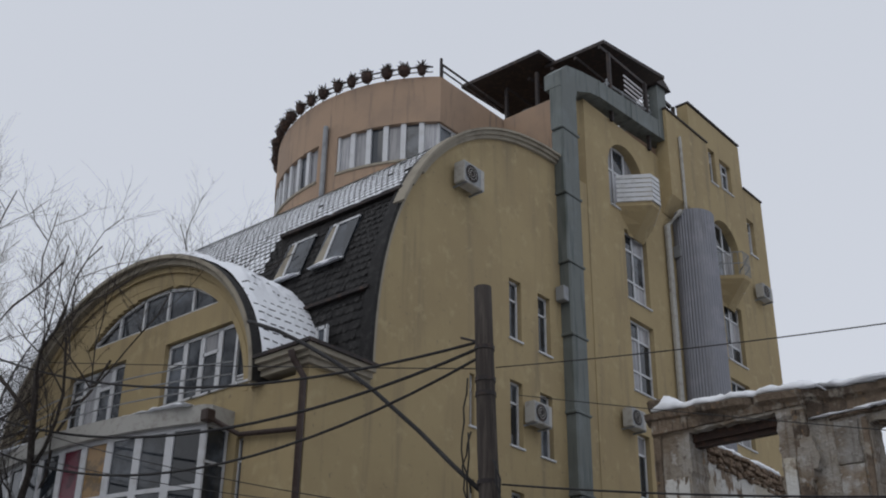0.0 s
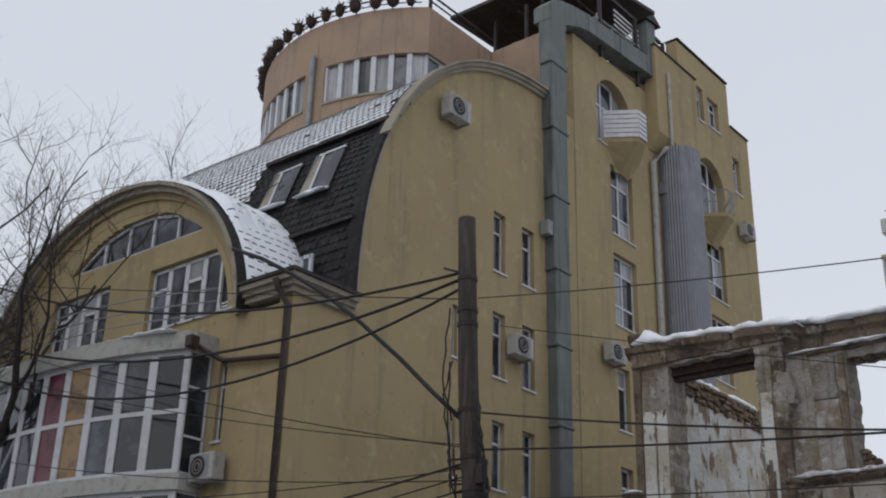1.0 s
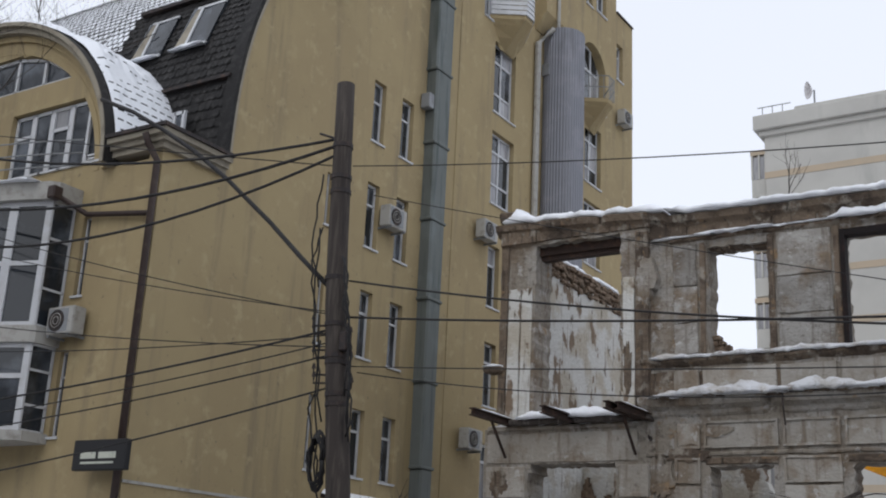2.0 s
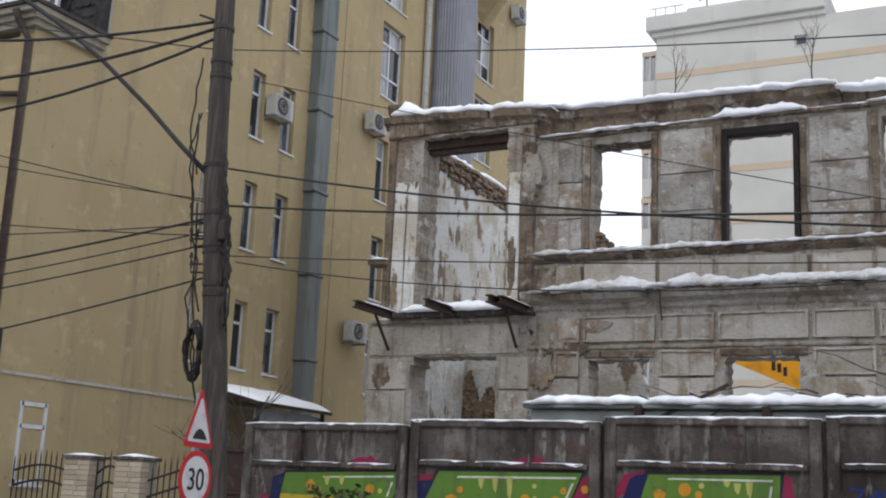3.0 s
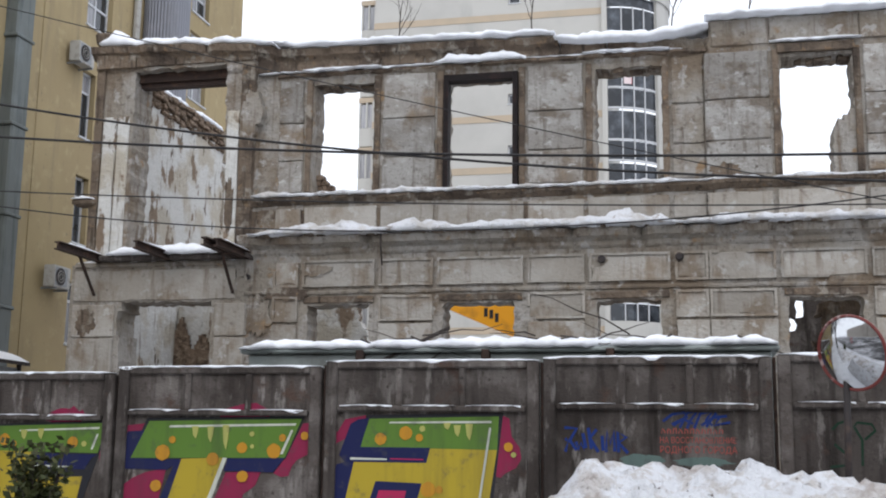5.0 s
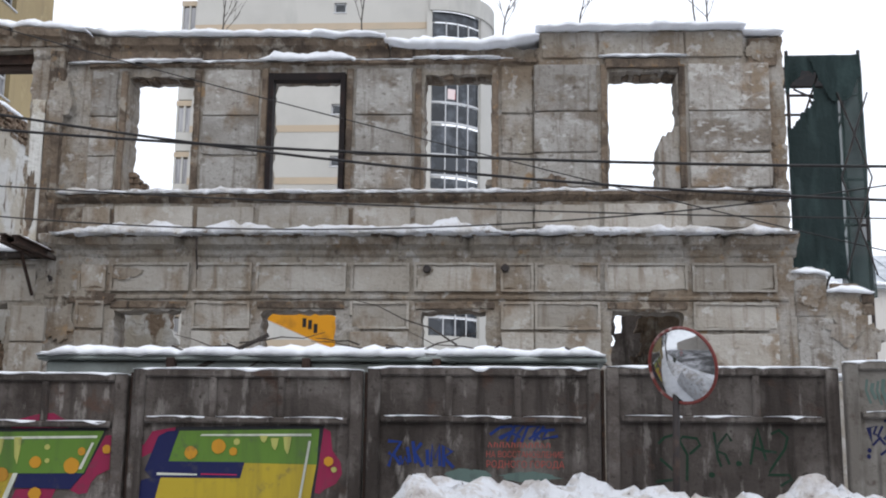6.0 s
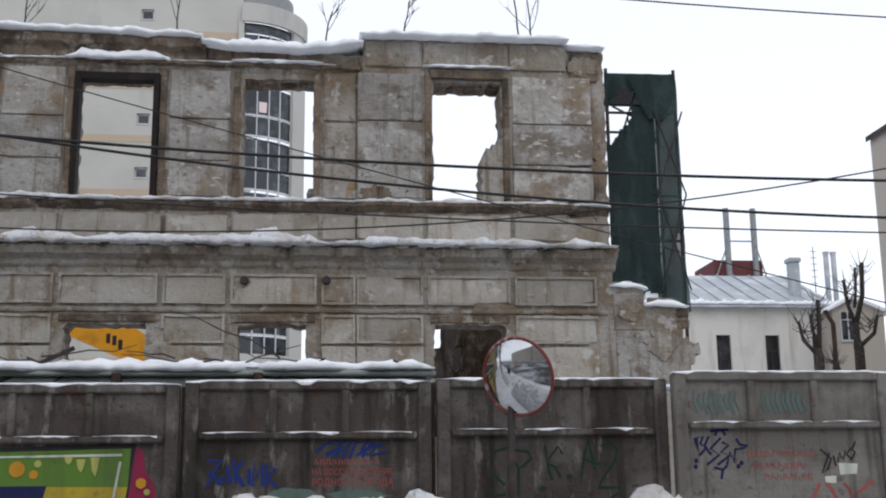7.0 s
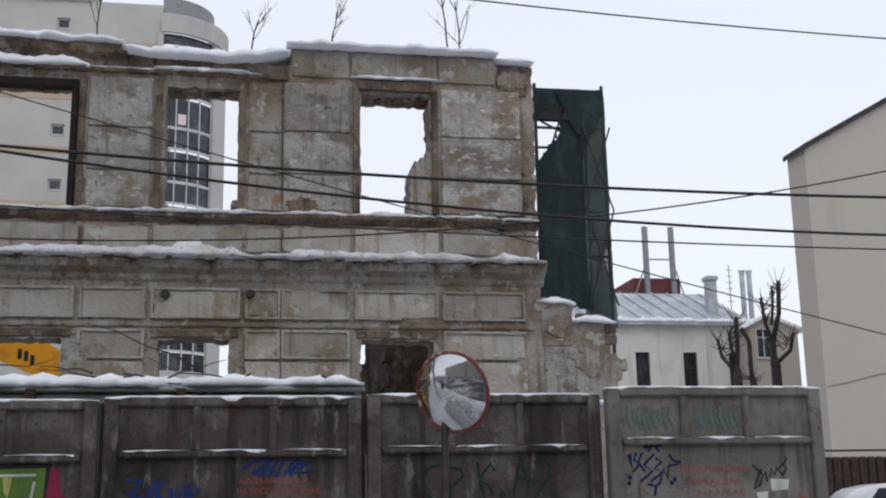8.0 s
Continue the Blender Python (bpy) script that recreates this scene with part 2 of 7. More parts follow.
PAINT = {"green": (0.105, 0.205, 0.03), "yellow": (0.44, 0.33, 0.028), "navy": (0.008, 0.012, 0.07), "pink": (0.42, 0.02, 0.09), "orange": (0.52, 0.25, 0.02), "pale": (0.62, 0.64, 0.55), "lemon": (0.42, 0.42, 0.12), "blue": (0.008, 0.030, 0.17), "red": (0.36, 0.085, 0.07), "dgreen": (0.008, 0.034, 0.017), "teal": (0.105, 0.155, 0.14), "black": (0.02, 0.02, 0.025), "magenta": (0.25, 0.015, 0.06)}
for key, c in PAINT.items():
    c = tuple(0.86 * v for v in c)
    M["paint_" + key] = surface("spray_paint_" + key, c, [(tuple(0.6 * v + 0.012 for v in c), 2.2, 0.52, 0.72, DRIP), (tuple(0.45 * v + 0.03 for v in c), 6.0, 0.58, 0.72, ONE)], 0.75)


# ---- small builders ----
def box(bm, x0, x1, y0, y1, z0, z1):
    v = [bm.verts.new((x, y, z)) for x in (x0, x1) for y in (y0, y1) for z in (z0, z1)]
    for f in ((0, 1, 3, 2), (4, 6, 7, 5), (0, 4, 5, 1), (2, 3, 7, 6), (0, 2, 6, 4), (1, 5, 7, 3)):
        bm.faces.new([v[i] for i in f])
    return v


def soft_box(bm, x0, x1, y0, y1, z0, z1, r=0.02):
    """A box with its edges chamfered."""
    v = box(bm, x0, x1, y0, y1, z0, z1)
    edges = {e for q in v for e in q.link_edges}
    bmesh.ops.bevel(bm, geom=list(edges), offset=r, segments=1, affect="EDGES")


def prism(bm, pts, fn, d0, d1):
    """A flat outline (u, z) given depth from d0 to d1 by the mapping fn(u, z, d)."""
    a = [bm.verts.new(fn(u, z, d0)) for u, z in pts]
    b = [bm.verts.new(fn(u, z, d1)) for u, z in pts]
    bm.faces.new(a)
    bm.faces.new(b[::-1])
    n = len(pts)
    for i in range(n):
        j = (i + 1) % n
        bm.faces.new((a[i], b[i], b[j], a[j]))


def tube(bm, pts, radii, sides=8):
    """A tube along pts with a radius at each."""
    rings, pts = [], [Vector(p) for p in pts]
    for i, p in enumerate(pts):
        d = (pts[min(i + 1, len(pts) - 1)] - pts[max(i - 1, 0)]).normalized()
        u = d.cross(Vector((0.13, 0.31, 0.94)))
        if u.length < 0.2:
            u = d.cross(Vector((1, 0, 0)))
        u.normalize()
        w = d.cross(u)
        r = radii[i] if isinstance(radii, (list, tuple)) else radii
        rings.append([bm.verts.new(p + r * (math.cos(2 * math.pi * k / sides) * u + math.sin(2 * math.pi * k / sides) * w)) for k in range(sides)])
    for a, b in zip(rings, rings[1:]):
        for k in range(sides):
            bm.faces.new((a[k], a[(k + 1) % sides], b[(k + 1) % sides], b[k]))
    bm.faces.new(rings[0][::-1])
    bm.faces.new(rings[-1])


def part(name, bm, material, parent=None, label="", smooth=False, fix=True):
    if fix:
        bmesh.ops.recalc_face_normals(bm, faces=bm.faces)
    me = bpy.data.meshes.new(name)
    bm.to_mesh(me)
    bm.free()
    me.materials.append(M[material] if isinstance(material, str) else material)
    if smooth:
        me.polygons.foreach_set("use_smooth", [True] * len(me.polygons))
    ob = new(name, me)
    ob.parent = parent
    if parent is not None and parent.type == "EMPTY":
        ob.matrix_parent_inverse = Matrix.Translation(-parent.location)
    if label:
        ob["label"] = label
    return ob


def thing(name, at, label, category, group="", kind=""):
    ob = new(name)
    ob.location = at
    return tagged(ob, label, category, group, kind)


def side(X):
    return lambda u, z, d: (X - d, u, z)


def front(Y):
    return lambda u, z, d: (u, Y + d, z)


def grid_wall(U, Z, keep, fn, thick, proud=None, jitter=0.0, seed=1):
    """A wall of cells between the lines U and Z: cells that keep() drops are open right through."""
    rnd = random.Random(seed)
    nu, nz = len(U), len(Z)
    fv, bv, faces, verts = {}, {}, [], []
    solid = [[keep((U[i] + U[i + 1]) / 2, (Z[j] + Z[j + 1]) / 2) for j in range(nz - 1)] for i in range(nu - 1)]

    def vert(i, j):
        if (i, j) not in fv:
            u = U[i] + (rnd.uniform(-jitter, jitter) if 0 < i < nu - 1 else 0)
            z = Z[j] + (rnd.uniform(-jitter, jitter) if 0 < j < nz - 1 else 0)
            p = proud(U[i], Z[j]) if proud else 0.0
            fv[i, j] = len(verts)
            verts.append(fn(u, z, -p))
            bv[i, j] = len(verts)
            verts.append(fn(u, z, thick))
        return fv[i, j], bv[i, j]

    def at(i, j):
        return 0 <= i < nu - 1 and 0 <= j < nz - 1 and solid[i][j]

    for i in range(nu - 1):
        for j in range(nz - 1):
            if not solid[i][j]:
                continue
            c = [vert(i, j), vert(i + 1, j), vert(i + 1, j + 1), vert(i, j + 1)]
            faces.append([q[0] for q in c])
            faces.append([q[1] for q in c][::-1])
            for (a, b), (di, dj) in (((0, 1), (0, -1)), ((1, 2), (1, 0)), ((2, 3), (0, 1)), ((3, 0), (-1, 0))):
                if not at(i + di, j + dj):
                    faces.append([c[b][0], c[a][0], c[a][1], c[b][1]])
    me = bpy.data.meshes.new("wall")
    me.from_pydata(verts, [], faces)
    bm = bmesh.new()
    bm.from_mesh(me)
    bpy.data.meshes.remove(me)
    return bm


def lines(a, b, step, extra=()):
    n = max(1, round((b - a) / step))
    out = sorted([a + (b - a) * k / n for k in range(n + 1)] + [e for e in extra if a < e < b])
    keep = [out[0]]
    for v in out[1:]:
        if v - keep[-1] > 1e-4:
            keep.append(v)
    return keep


def holes(*rects):
    return lambda u, z: not any(a < u < b and c < z < d for a, b, c, d in rects)


def snow_cap(name, pts, width, height, label, back=0.0, seed=3, parent=None, lump=0.5, mat="snow", axis="x", cat="snow", hump=None):
    """A lumpy ridge of snow along the line pts (u, v, z), where u runs along the axis and v across it."""
    bm, rows = bmesh.new(), []
    dense = []
    for (a, b) in zip(pts, pts[1:]):
        n = max(1, int(abs(b[0] - a[0]) / 0.09))
        dense += [tuple(a[k] + (b[k] - a[k]) * i / n for k in range(3)) for i in range(n)]
    dense.append(pts[-1])
    m = len(dense)
    for i, (u, v, z) in enumerate(dense):
        s = 1 + lump * noise.noise((u * 1.3, v, seed)) + 0.5 * lump * noise.noise((u * 4.1, seed, z))
        edge = min(1.0, 0.25 + min(i, m - 1 - i) * 0.25)
        h, w = (hump(u) if hump else height) * max(0.15, s) * edge, width * (1 + 0.25 * noise.noise((u * 2.3, seed * 2.0, 1.0)))
        droop = 0.07 * max(0.0, noise.noise((u * 3.1, seed, 7.0)) + 0.5 * noise.noise((u * 8.0, seed, 3.0)))
        prof = [(-w / 2, -droop), (-w / 2 - 0.015, h * 0.45 - droop), (-w * 0.36, h * 0.85), (-w * 0.1, h), (w * 0.2, h * 0.95), (w * 0.45, h * 0.6), (w / 2, 0)]
        prof = [(p, q + (0.35 * h * noise.noise((u * 6.5, p * 8.0, seed)) if 0 < j < 6 else 0.0)) for j, (p, q) in enumerate(prof)]
        rows.append([bm.verts.new((u, v + p + back, z + q) if axis == "x" else (v + p + back, u, z + q)) for p, q in prof])
    k = len(rows[0])
    for a, b in zip(rows, rows[1:]):
        for i in range(k):
            bm.faces.new((a[i], a[(i + 1) % k], b[(i + 1) % k], b[i]))
    bm.faces.new(rows[0])
    bm.faces.new(rows[-1][::-1])
    ob = part(name, bm, mat, parent, smooth=True)
    return tagged(ob, label, cat, kind="stuff")


def window(parent, fn, u0, u1, z0, z1, cols=1, bars=(), recess=0.12, fr=0.07, glass="glass", name="window", sill=True):
    """A plastic window in an opening: frame, mullions, transoms (bars: shares of the height), panes, sill."""
    bm = bmesh.new()
    d0, d1 = recess, recess + 0.07
    us = [u0 + (u1 - u0) * k / cols for k in range(cols + 1)]
    zs = [z0] + [z0 + (z1 - z0) * b for b in bars] + [z1]

    def bar(a, b, c, d):
        prism(bm, [(a, c), (b, c), (b, d), (a, d)], fn, d0, d1)
    for k, u in enumerate(us):
        lo = u if k == 0 else (u - fr if k == cols else u - fr / 2)
        bar(lo, lo + fr, z0, z1)
    for a, b in zip(us, us[1:]):
        for k, z in enumerate(zs):
            lo = z if k == 0 else (z - fr if k == len(zs) - 1 else z - fr / 2)
            bar(a + fr * 0.5, b - fr * 0.5, lo, lo + fr)
    w = part(name, bm, "pvc", parent)
    for a, b in zip(us, us[1:]):
        for c, d in zip(zs, zs[1:]):
            q = bmesh.new()
            prism(q, [(a + fr * 0.4, c + fr * 0.4), (b - fr * 0.4, c + fr * 0.4), (b - fr * 0.4, d - fr * 0.4), (a + fr * 0.4, d - fr * 0.4)], fn, d0 + 0.035, d0 + 0.05)
            part("pane", q, glass if isinstance(glass, str) else random.choice(glass), w)
    if sill:
        q = bmesh.new()
        prism(q, [(u0 - 0.04, z0 - 0.05), (u1 + 0.04, z0 - 0.05), (u1 + 0.04, z0), (u0 - 0.04, z0)], fn, -0.05, recess + 0.02)
        part("sill", q, "pvc", w)
    return w


def span(x0, x1, y, a, b, c, r, label="black cable running along the street above the fence"):
    """A cable along the street: its height is a + b x + c x x."""
    bm = bmesh.new()
    tube(bm, [(x, y, a + b * x + c * x * x) for x in [x0 + (x1 - x0) * k / 40 for k in range(41)]], r, 5)
    return tagged(part("cable", bm, "cable", smooth=True), label, "cable", "overhead cables")


def cable(a, b, sag, r=0.02, label="black overhead cable in the winter sky", via=None):
    bm, a, b = bmesh.new(), Vector(a), Vector(b)
    pts = []
    for k in range(25):
        s = k / 24
        p = a.lerp(b, s)
        p.z -= 4 * sag * s * (1 - s)
        pts.append(p)
    tube(bm, pts, r, 5)
    return tagged(part("cable", bm, "cable", smooth=True), label, "cable", "overhead cables")


# ---- ground ----
bm = bmesh.new()
bmesh.ops.create_grid(bm, x_segments=90, y_segments=90, size=400)
for v in bm.verts:
    v.co.z = -0.02 + (0.03 * (v.co.y - 25) if v.co.y > 25 else 0) * (1 if v.co.y < 120 else 120 / v.co.y)
tagged(part("ground", bm, "lawn_snow"), "trodden snow over the ground behind the street", "ground", kind="structure")
bm = bmesh.new()
box(bm, -120, 120, -7, 11.5, -0.015, 0.012)
tagged(part("road", bm, "asphalt"), "dark slushy asphalt street", "road", kind="structure")
bm = bmesh.new()
soft_box(bm, -120, 120, 11.5, 16.1, -0.02, 0.14, 0.02)
tagged(part("pavement", bm, "lawn_snow"), "snow-covered pavement along the fence", "pavement", kind="structure")

# ---- the roofless ruin ----
YR = 22.9
ruin = thing("ruined_house", (-3.5, 23.2, 0), "roofless two-storey ruin with peeling plaster and empty windows", "ruin")
COLS = [(-7.89, -6.62), (-5.10, -3.64), (-2.12, -0.84), (1.41, 2.68)]


def rough(u, z, k=1.0):
    return k * (noise.noise((u * 1.7, z * 1.7, 4.0)) + 0.5 * noise.noise((u * 5.3, z * 5.3, 9.0)))


def lift(u):
    """The wall top climbs towards the corner bay."""
    return -0.11 + 0.0165 * (-2.86 - u) if u > -8.7 else 0.08 + 0.052 * (-8.7 - u)


def ruin_top(u):
    if u < -2.8:
        return 9.62 + lift(u)
    if u < -0.95:
        return 9.28
    if u < 0.1:
        return 9.40
    return 9.63 if u < 4.0 else 9.55


def ruin_keep(u, z):
    w = rough(u, z, 0.07)
    if z > ruin_top(u) - 0.06 + 0.3 * w:
        return False
    end = 4.70 if z > 4.95 else (5.32 if z > 4.62 else 6.05 + 0.25 * rough(3.0, z * 1.5) + 0.1 * (4.5 - z))
    if u > end + w:
        return False
    if u < -12.8 + 0.5 * w and z > 5.1:
        return False
    if 5.15 < z < 9.30 + 0.5 * w and -11.9 + 0.8 * w < u < -9.8 + 1.2 * w:
        return False
    if z < 4.28 and -11.96 + w < u < -9.9 + w:
        return False
    for k, (a, b) in enumerate(COLS):
        if k < 3 and a + 0.4 * w < u < b + 0.6 * w and 6.42 < z < 8.80 + 0.8 * w:
            return False
        if k == 3 and a < u < b + 0.5 * w - (0.42 * max(0.0, min(1.0, (7.75 - z) / 0.45)) if z < 7.75 else 0) and 6.42 < z < 8.80 + 1.2 * w:
            return False
        if a + 0.02 < u < b - 0.02 and 2.2 < z < 4.19:
            return False
    return True


def ruin_proud(u, z):
    p = 0.02 * rough(u, z)
    if 0.08 < u < 4.0 and z > 5.6:
        p += 0.10
    if u < -9.1:
        p += 0.16
    if z > 9.06 + lift(u):
        p += 0.06 if u < -0.2 else 0.0
    return p


bm = grid_wall(lines(-13.1, 6.5, 0.1), lines(0, 10.1, 0.1), ruin_keep, front(YR), 0.62, ruin_proud, 0.028, 5)
part("wall", bm, "plaster", ruin, "peeling plaster over brick, stained brown")
# end returns of the left corner and cross walls
def side_keep(u, z):
    return z < 9.56 + rough(u, z, 0.2) - max(0.0, u - 28.2) * 0.5
bm = grid_wall(lines(23.52, 29.0, 0.11), lines(0, 10.1, 0.11), lambda u, z: side_keep(u, z) and z < 9.08 + rough(u, 2.0, 0.3), side(-12.3), 0.5, lambda u, z: 0.02 * rough(u, z), 0.03, 8)
part("cross_wall", bm, "white_plaster", ruin, "white plaster peeling off the inner wall")
bm = grid_wall(lines(23.52, 29.0, 0.11), lines(8.7, 10.0, 0.11), lambda u, z: side_keep(u, z), side(-12.34), 0.42, lambda u, z: 0.05 * rough(u * 2, z * 2), 0.04, 9)
part("broken_wall_top", bm, "rubble", ruin, "bare rubble masonry along the broken wall top")
rnd = random.Random(11)
stone_me = []
for k in range(5):
    b = bmesh.new()
    soft_box(b, -0.5, 0.5, -0.5, 0.5, -0.5, 0.5, 0.16)
    for v in b.verts:
        v.co += Vector((rnd.uniform(-.09, .09), rnd.uniform(-.09, .09), rnd.uniform(-.09, .09)))
    me = bpy.data.meshes.new("stone")
    b.to_mesh(me)
    b.free()
    me.materials.append(M["rubble"])
    stone_me.append(me)


def stone(x, y, z, sx, sy, sz, turn=0.0):
    ob = new("stone", rnd.choice(stone_me))
    ob.parent, ob.matrix_parent_inverse = ruin, Matrix.Translation(-ruin.location)
    ob.matrix_basis = pose(x, y, z, rnd.uniform(-6, 6), rnd.uniform(-6, 6), turn + rnd.uniform(-8, 8)) @ Matrix.Diagonal((sx, sy, sz, 1))


for r in range(4):
    y = 24.0 + 0.1 * (r % 2)
    while y < 28.7:
        L = rnd.uniform(0.2, 0.45)
        stone(-12.32 + rnd.uniform(-.04, .03), y + L / 2, 9.06 + 0.14 * r + rnd.uniform(-.04, .04), 0.16, L * rnd.uniform(0.7, 0.95), 0.11 + rnd.uniform(-.03, .03))
        y += L

# back and side walls of the shell, seen through the openings of the ground floor
bm = grid_wall(lines(-10.2, -7.4, 0.12), lines(0, 5.0, 0.12), lambda u, z: z < 4.95 + rough(u, 3.0, 0.3) and not (u > -8.15 + rough(1.0, z, 0.25) and z > 2.6), front(27.5), 0.4, lambda u, z: 0.03 * rough(u, z), 0.04, 12)
part("inner_wall", bm, "white_plaster", ruin, "broken inner partition with pale plaster")
bm = grid_wall(lines(-14.2, -9.3, 0.12), lines(0, 4.8, 0.12), lambda u, z: z < 4.7, front(26.2), 0.4, lambda u, z: 0.03 * rough(u, z), 0.04, 13)
part("inner_wall", bm, "white_plaster", ruin, "pale plastered inner wall")
def spikes(u):
    """How high the bare masonry still stands where the plaster has fallen."""
    tips = ((-12.75, 0.85, 0.16), (-12.15, 1.1, 0.38), (-11.6, 0.7, 0.4), (-10.6, 0.9, 0.5))
    return 3.35 + max(h * max(0.0, 1 - abs(u - c) / w) for c, h, w in tips) + 0.10 * noise.noise((u * 7.0, 1.0, 5.0))


bm = grid_wall(lines(-13.4, -9.4, 0.05), lines(0, 4.9, 0.05), lambda u, z: z < spikes(u), front(26.08), 0.09, lambda u, z: 0.03 * rough(u, z), 0.02, 14)
part("bare_masonry", bm, "rubble", ruin, "bare brick where plaster has fallen")
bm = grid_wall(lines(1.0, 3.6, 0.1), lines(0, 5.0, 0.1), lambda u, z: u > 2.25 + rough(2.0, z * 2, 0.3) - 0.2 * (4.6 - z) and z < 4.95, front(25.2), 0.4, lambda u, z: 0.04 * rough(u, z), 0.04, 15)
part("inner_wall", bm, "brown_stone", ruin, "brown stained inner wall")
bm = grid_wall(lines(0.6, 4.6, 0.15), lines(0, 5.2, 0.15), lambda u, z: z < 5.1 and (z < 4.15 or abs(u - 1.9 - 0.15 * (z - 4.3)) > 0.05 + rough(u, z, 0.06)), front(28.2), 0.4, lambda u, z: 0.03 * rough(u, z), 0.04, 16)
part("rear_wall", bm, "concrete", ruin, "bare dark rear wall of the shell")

# mouldings along the front
def course(name, u0, u1, prof, mat="plaster", label="", wob=0.022, gaps=0.0, seed=1, rise=None):
    """A moulding along x whose profile (out, z) is worn and chipped."""
    bm, rows, prev = bmesh.new(), [], None
    n = int((u1 - u0) / 0.12)
    for i in range(n + 1):
        u = u0 + (u1 - u0) * i / n
        chip = max(0.0, noise.noise((u * 1.9, seed, 3.0)) + 0.6 * noise.noise((u * 6.1, seed, 8.0)) - 0.12) * gaps * 1.6
        base, up = ruin_proud(u, prof[0][1]) - 0.03, rise(u) if rise else 0.0
        row = [bm.verts.new((u, YR - base - o * (1 - min(0.8, chip)) + wob * noise.noise((u * 6, o * 9, z)), z + up + wob * noise.noise((u * 3.3, z, seed)))) for o, z in prof]
        row += [bm.verts.new((u, YR + 0.12, prof[-1][1] + up)), bm.verts.new((u, YR + 0.12, prof[0][1] + up))]
        rows.append(row)
    k = len(rows[0])
    for a, b in zip(rows, rows[1:]):
        for i in range(k):
            bm.faces.new((a[i], a[(i + 1) % k], b[(i + 1) % k], b[i]))
    bm.faces.new(rows[0])
    bm.faces.new(rows[-1])
    return part(name, bm, mat, ruin, label)


course("cornice", -9.3, 4.78, [(0.05, 5.22), (0.09, 5.27), (0.10, 5.34), (0.20, 5.40), (0.26, 5.42), (0.30, 5.50), (0.32, 5.56), (0.10, 5.62)], "plaster", "chipped cornice between the storeys", gaps=1.2, seed=2)
course("sill_course", -9.3, 4.7, [(0.05, 6.26), (0.12, 6.32), (0.17, 6.36), (0.17, 6.42), (0.05, 6.45)], "brown_stone", gaps=0.8, seed=4)
course("string_course", -8.7, 0.05, [(0.04, 8.98), (0.11, 9.01), (0.11, 9.06), (0.02, 9.09)], "brown_stone", gaps=0.9, seed=6)
course("top_cornice", -12.9, -2.8, [(0.04, 9.30), (0.12, 9.38), (0.20, 9.42), (0.24, 9.56), (0.05, 9.63)], "brown_stone", "worn stone cornice under the snow", gaps=0.7, seed=8, rise=lift)
course("band", -9.2, 4.6, [(0.02, 4.40), (0.075, 4.42), (0.085, 4.46), (0.03, 4.50)], "plaster", gaps=0.6, seed=10)
course("band", -13.0, -9.4, [(0.02, 5.02), (0.09, 5.05), (0.09, 5.12), (0.03, 5.16)], "plaster", gaps=0.4, seed=12)
course("beam_face", -13.0, -9.4, [(0.03, 4.32), (0.06, 4.34), (0.06, 4.95), (0.03, 4.97)], "plaster_panel", "pale plastered lintel beam", gaps=0.1, seed=13)
course("attic_band", -9.2, -0.9, [(0.01, 5.70), (0.03, 5.72), (0.03, 6.16), (0.01, 6.18)], "brown_stone", gaps=0.5, seed=14)


def panel(u0, u1, z0, z1, mat, out=0.035, r=0.015):
    b = ruin_proud((u0 + u1) / 2, (z0 + z1) / 2) + 0.012
    bm = bmesh.new()
    soft_box(bm, u0, u1, YR - b - out, YR + 0.03, z0, z1, r)
    bmesh.ops.subdivide_edges(bm, edges=bm.edges, cuts=3, use_grid_fill=True)
    mu, mz = (u0 + u1) / 2, (z0 + z1) / 2
    for v in bm.verts:
        x, z = v.co.x, v.co.z
        ex, ez = abs(x - mu) / (u1 - u0) * 2, abs(z - mz) / (z1 - z0) * 2
        worn = max(0.0, noise.noise((x * 2.9, z * 2.9, 6.0)) + 0.5 * noise.noise((x * 8.0, z * 8.0, 2.0)) - 0.12) * 0.06
        step = Vector((rough(x * 2, z * 2, 0.012), rough(z, x, 0.010), rough(x * 3, z, 0.012)))
        if ex > 0.9:
            step.x -= math.copysign(min(worn, (u1 - u0) * 0.2), x - mu)
        if ez > 0.9:
            step.z -= math.copysign(min(worn, (z1 - z0) * 0.2), z - mz)
        v.co += step
    return part("panel", bm, mat, ruin)


def framed(u0, u1, z0, z1, mat):
    """A plaster field inside a raised moulding."""
    f = panel(u0 + 0.03, u1 - 0.03, z0 + 0.03, z1 - 0.03, mat, 0.012)
    b, w = ruin_proud((u0 + u1) / 2, (z0 + z1) / 2) + 0.012, 0.045
    bm = bmesh.new()
    for a, c, p, q in ((u0, u1, z0, z0 + w), (u0, u1, z1 - w, z1), (u0, u0 + w, z0 + w, z1 - w), (u1 - w, u1, z0 + w, z1 - w)):
        for k in range(max(1, int((c - a + q - p) / 0.16))):
            n = max(1, int((c - a + q - p) / 0.16))
            x0, x1, y0, y1 = (a + (c - a) * k / n, a + (c - a) * (k + 1) / n, p, q) if c - a > q - p else (a, c, p + (q - p) * k / n, p + (q - p) * (k + 1) / n)
            if noise.noise((x0 * 1.7, y0 * 1.7, 12.0)) > 0.42:
                continue
            v = box(bm, x0, x1, YR - b - 0.05 - rough(x0, y0, 0.01), YR, y0, y1)
            for o in v:
                o.co += 0.012 * noise.noise_vector(o.co * 5.0)
    part("moulding", bm, "plaster_panel", f)


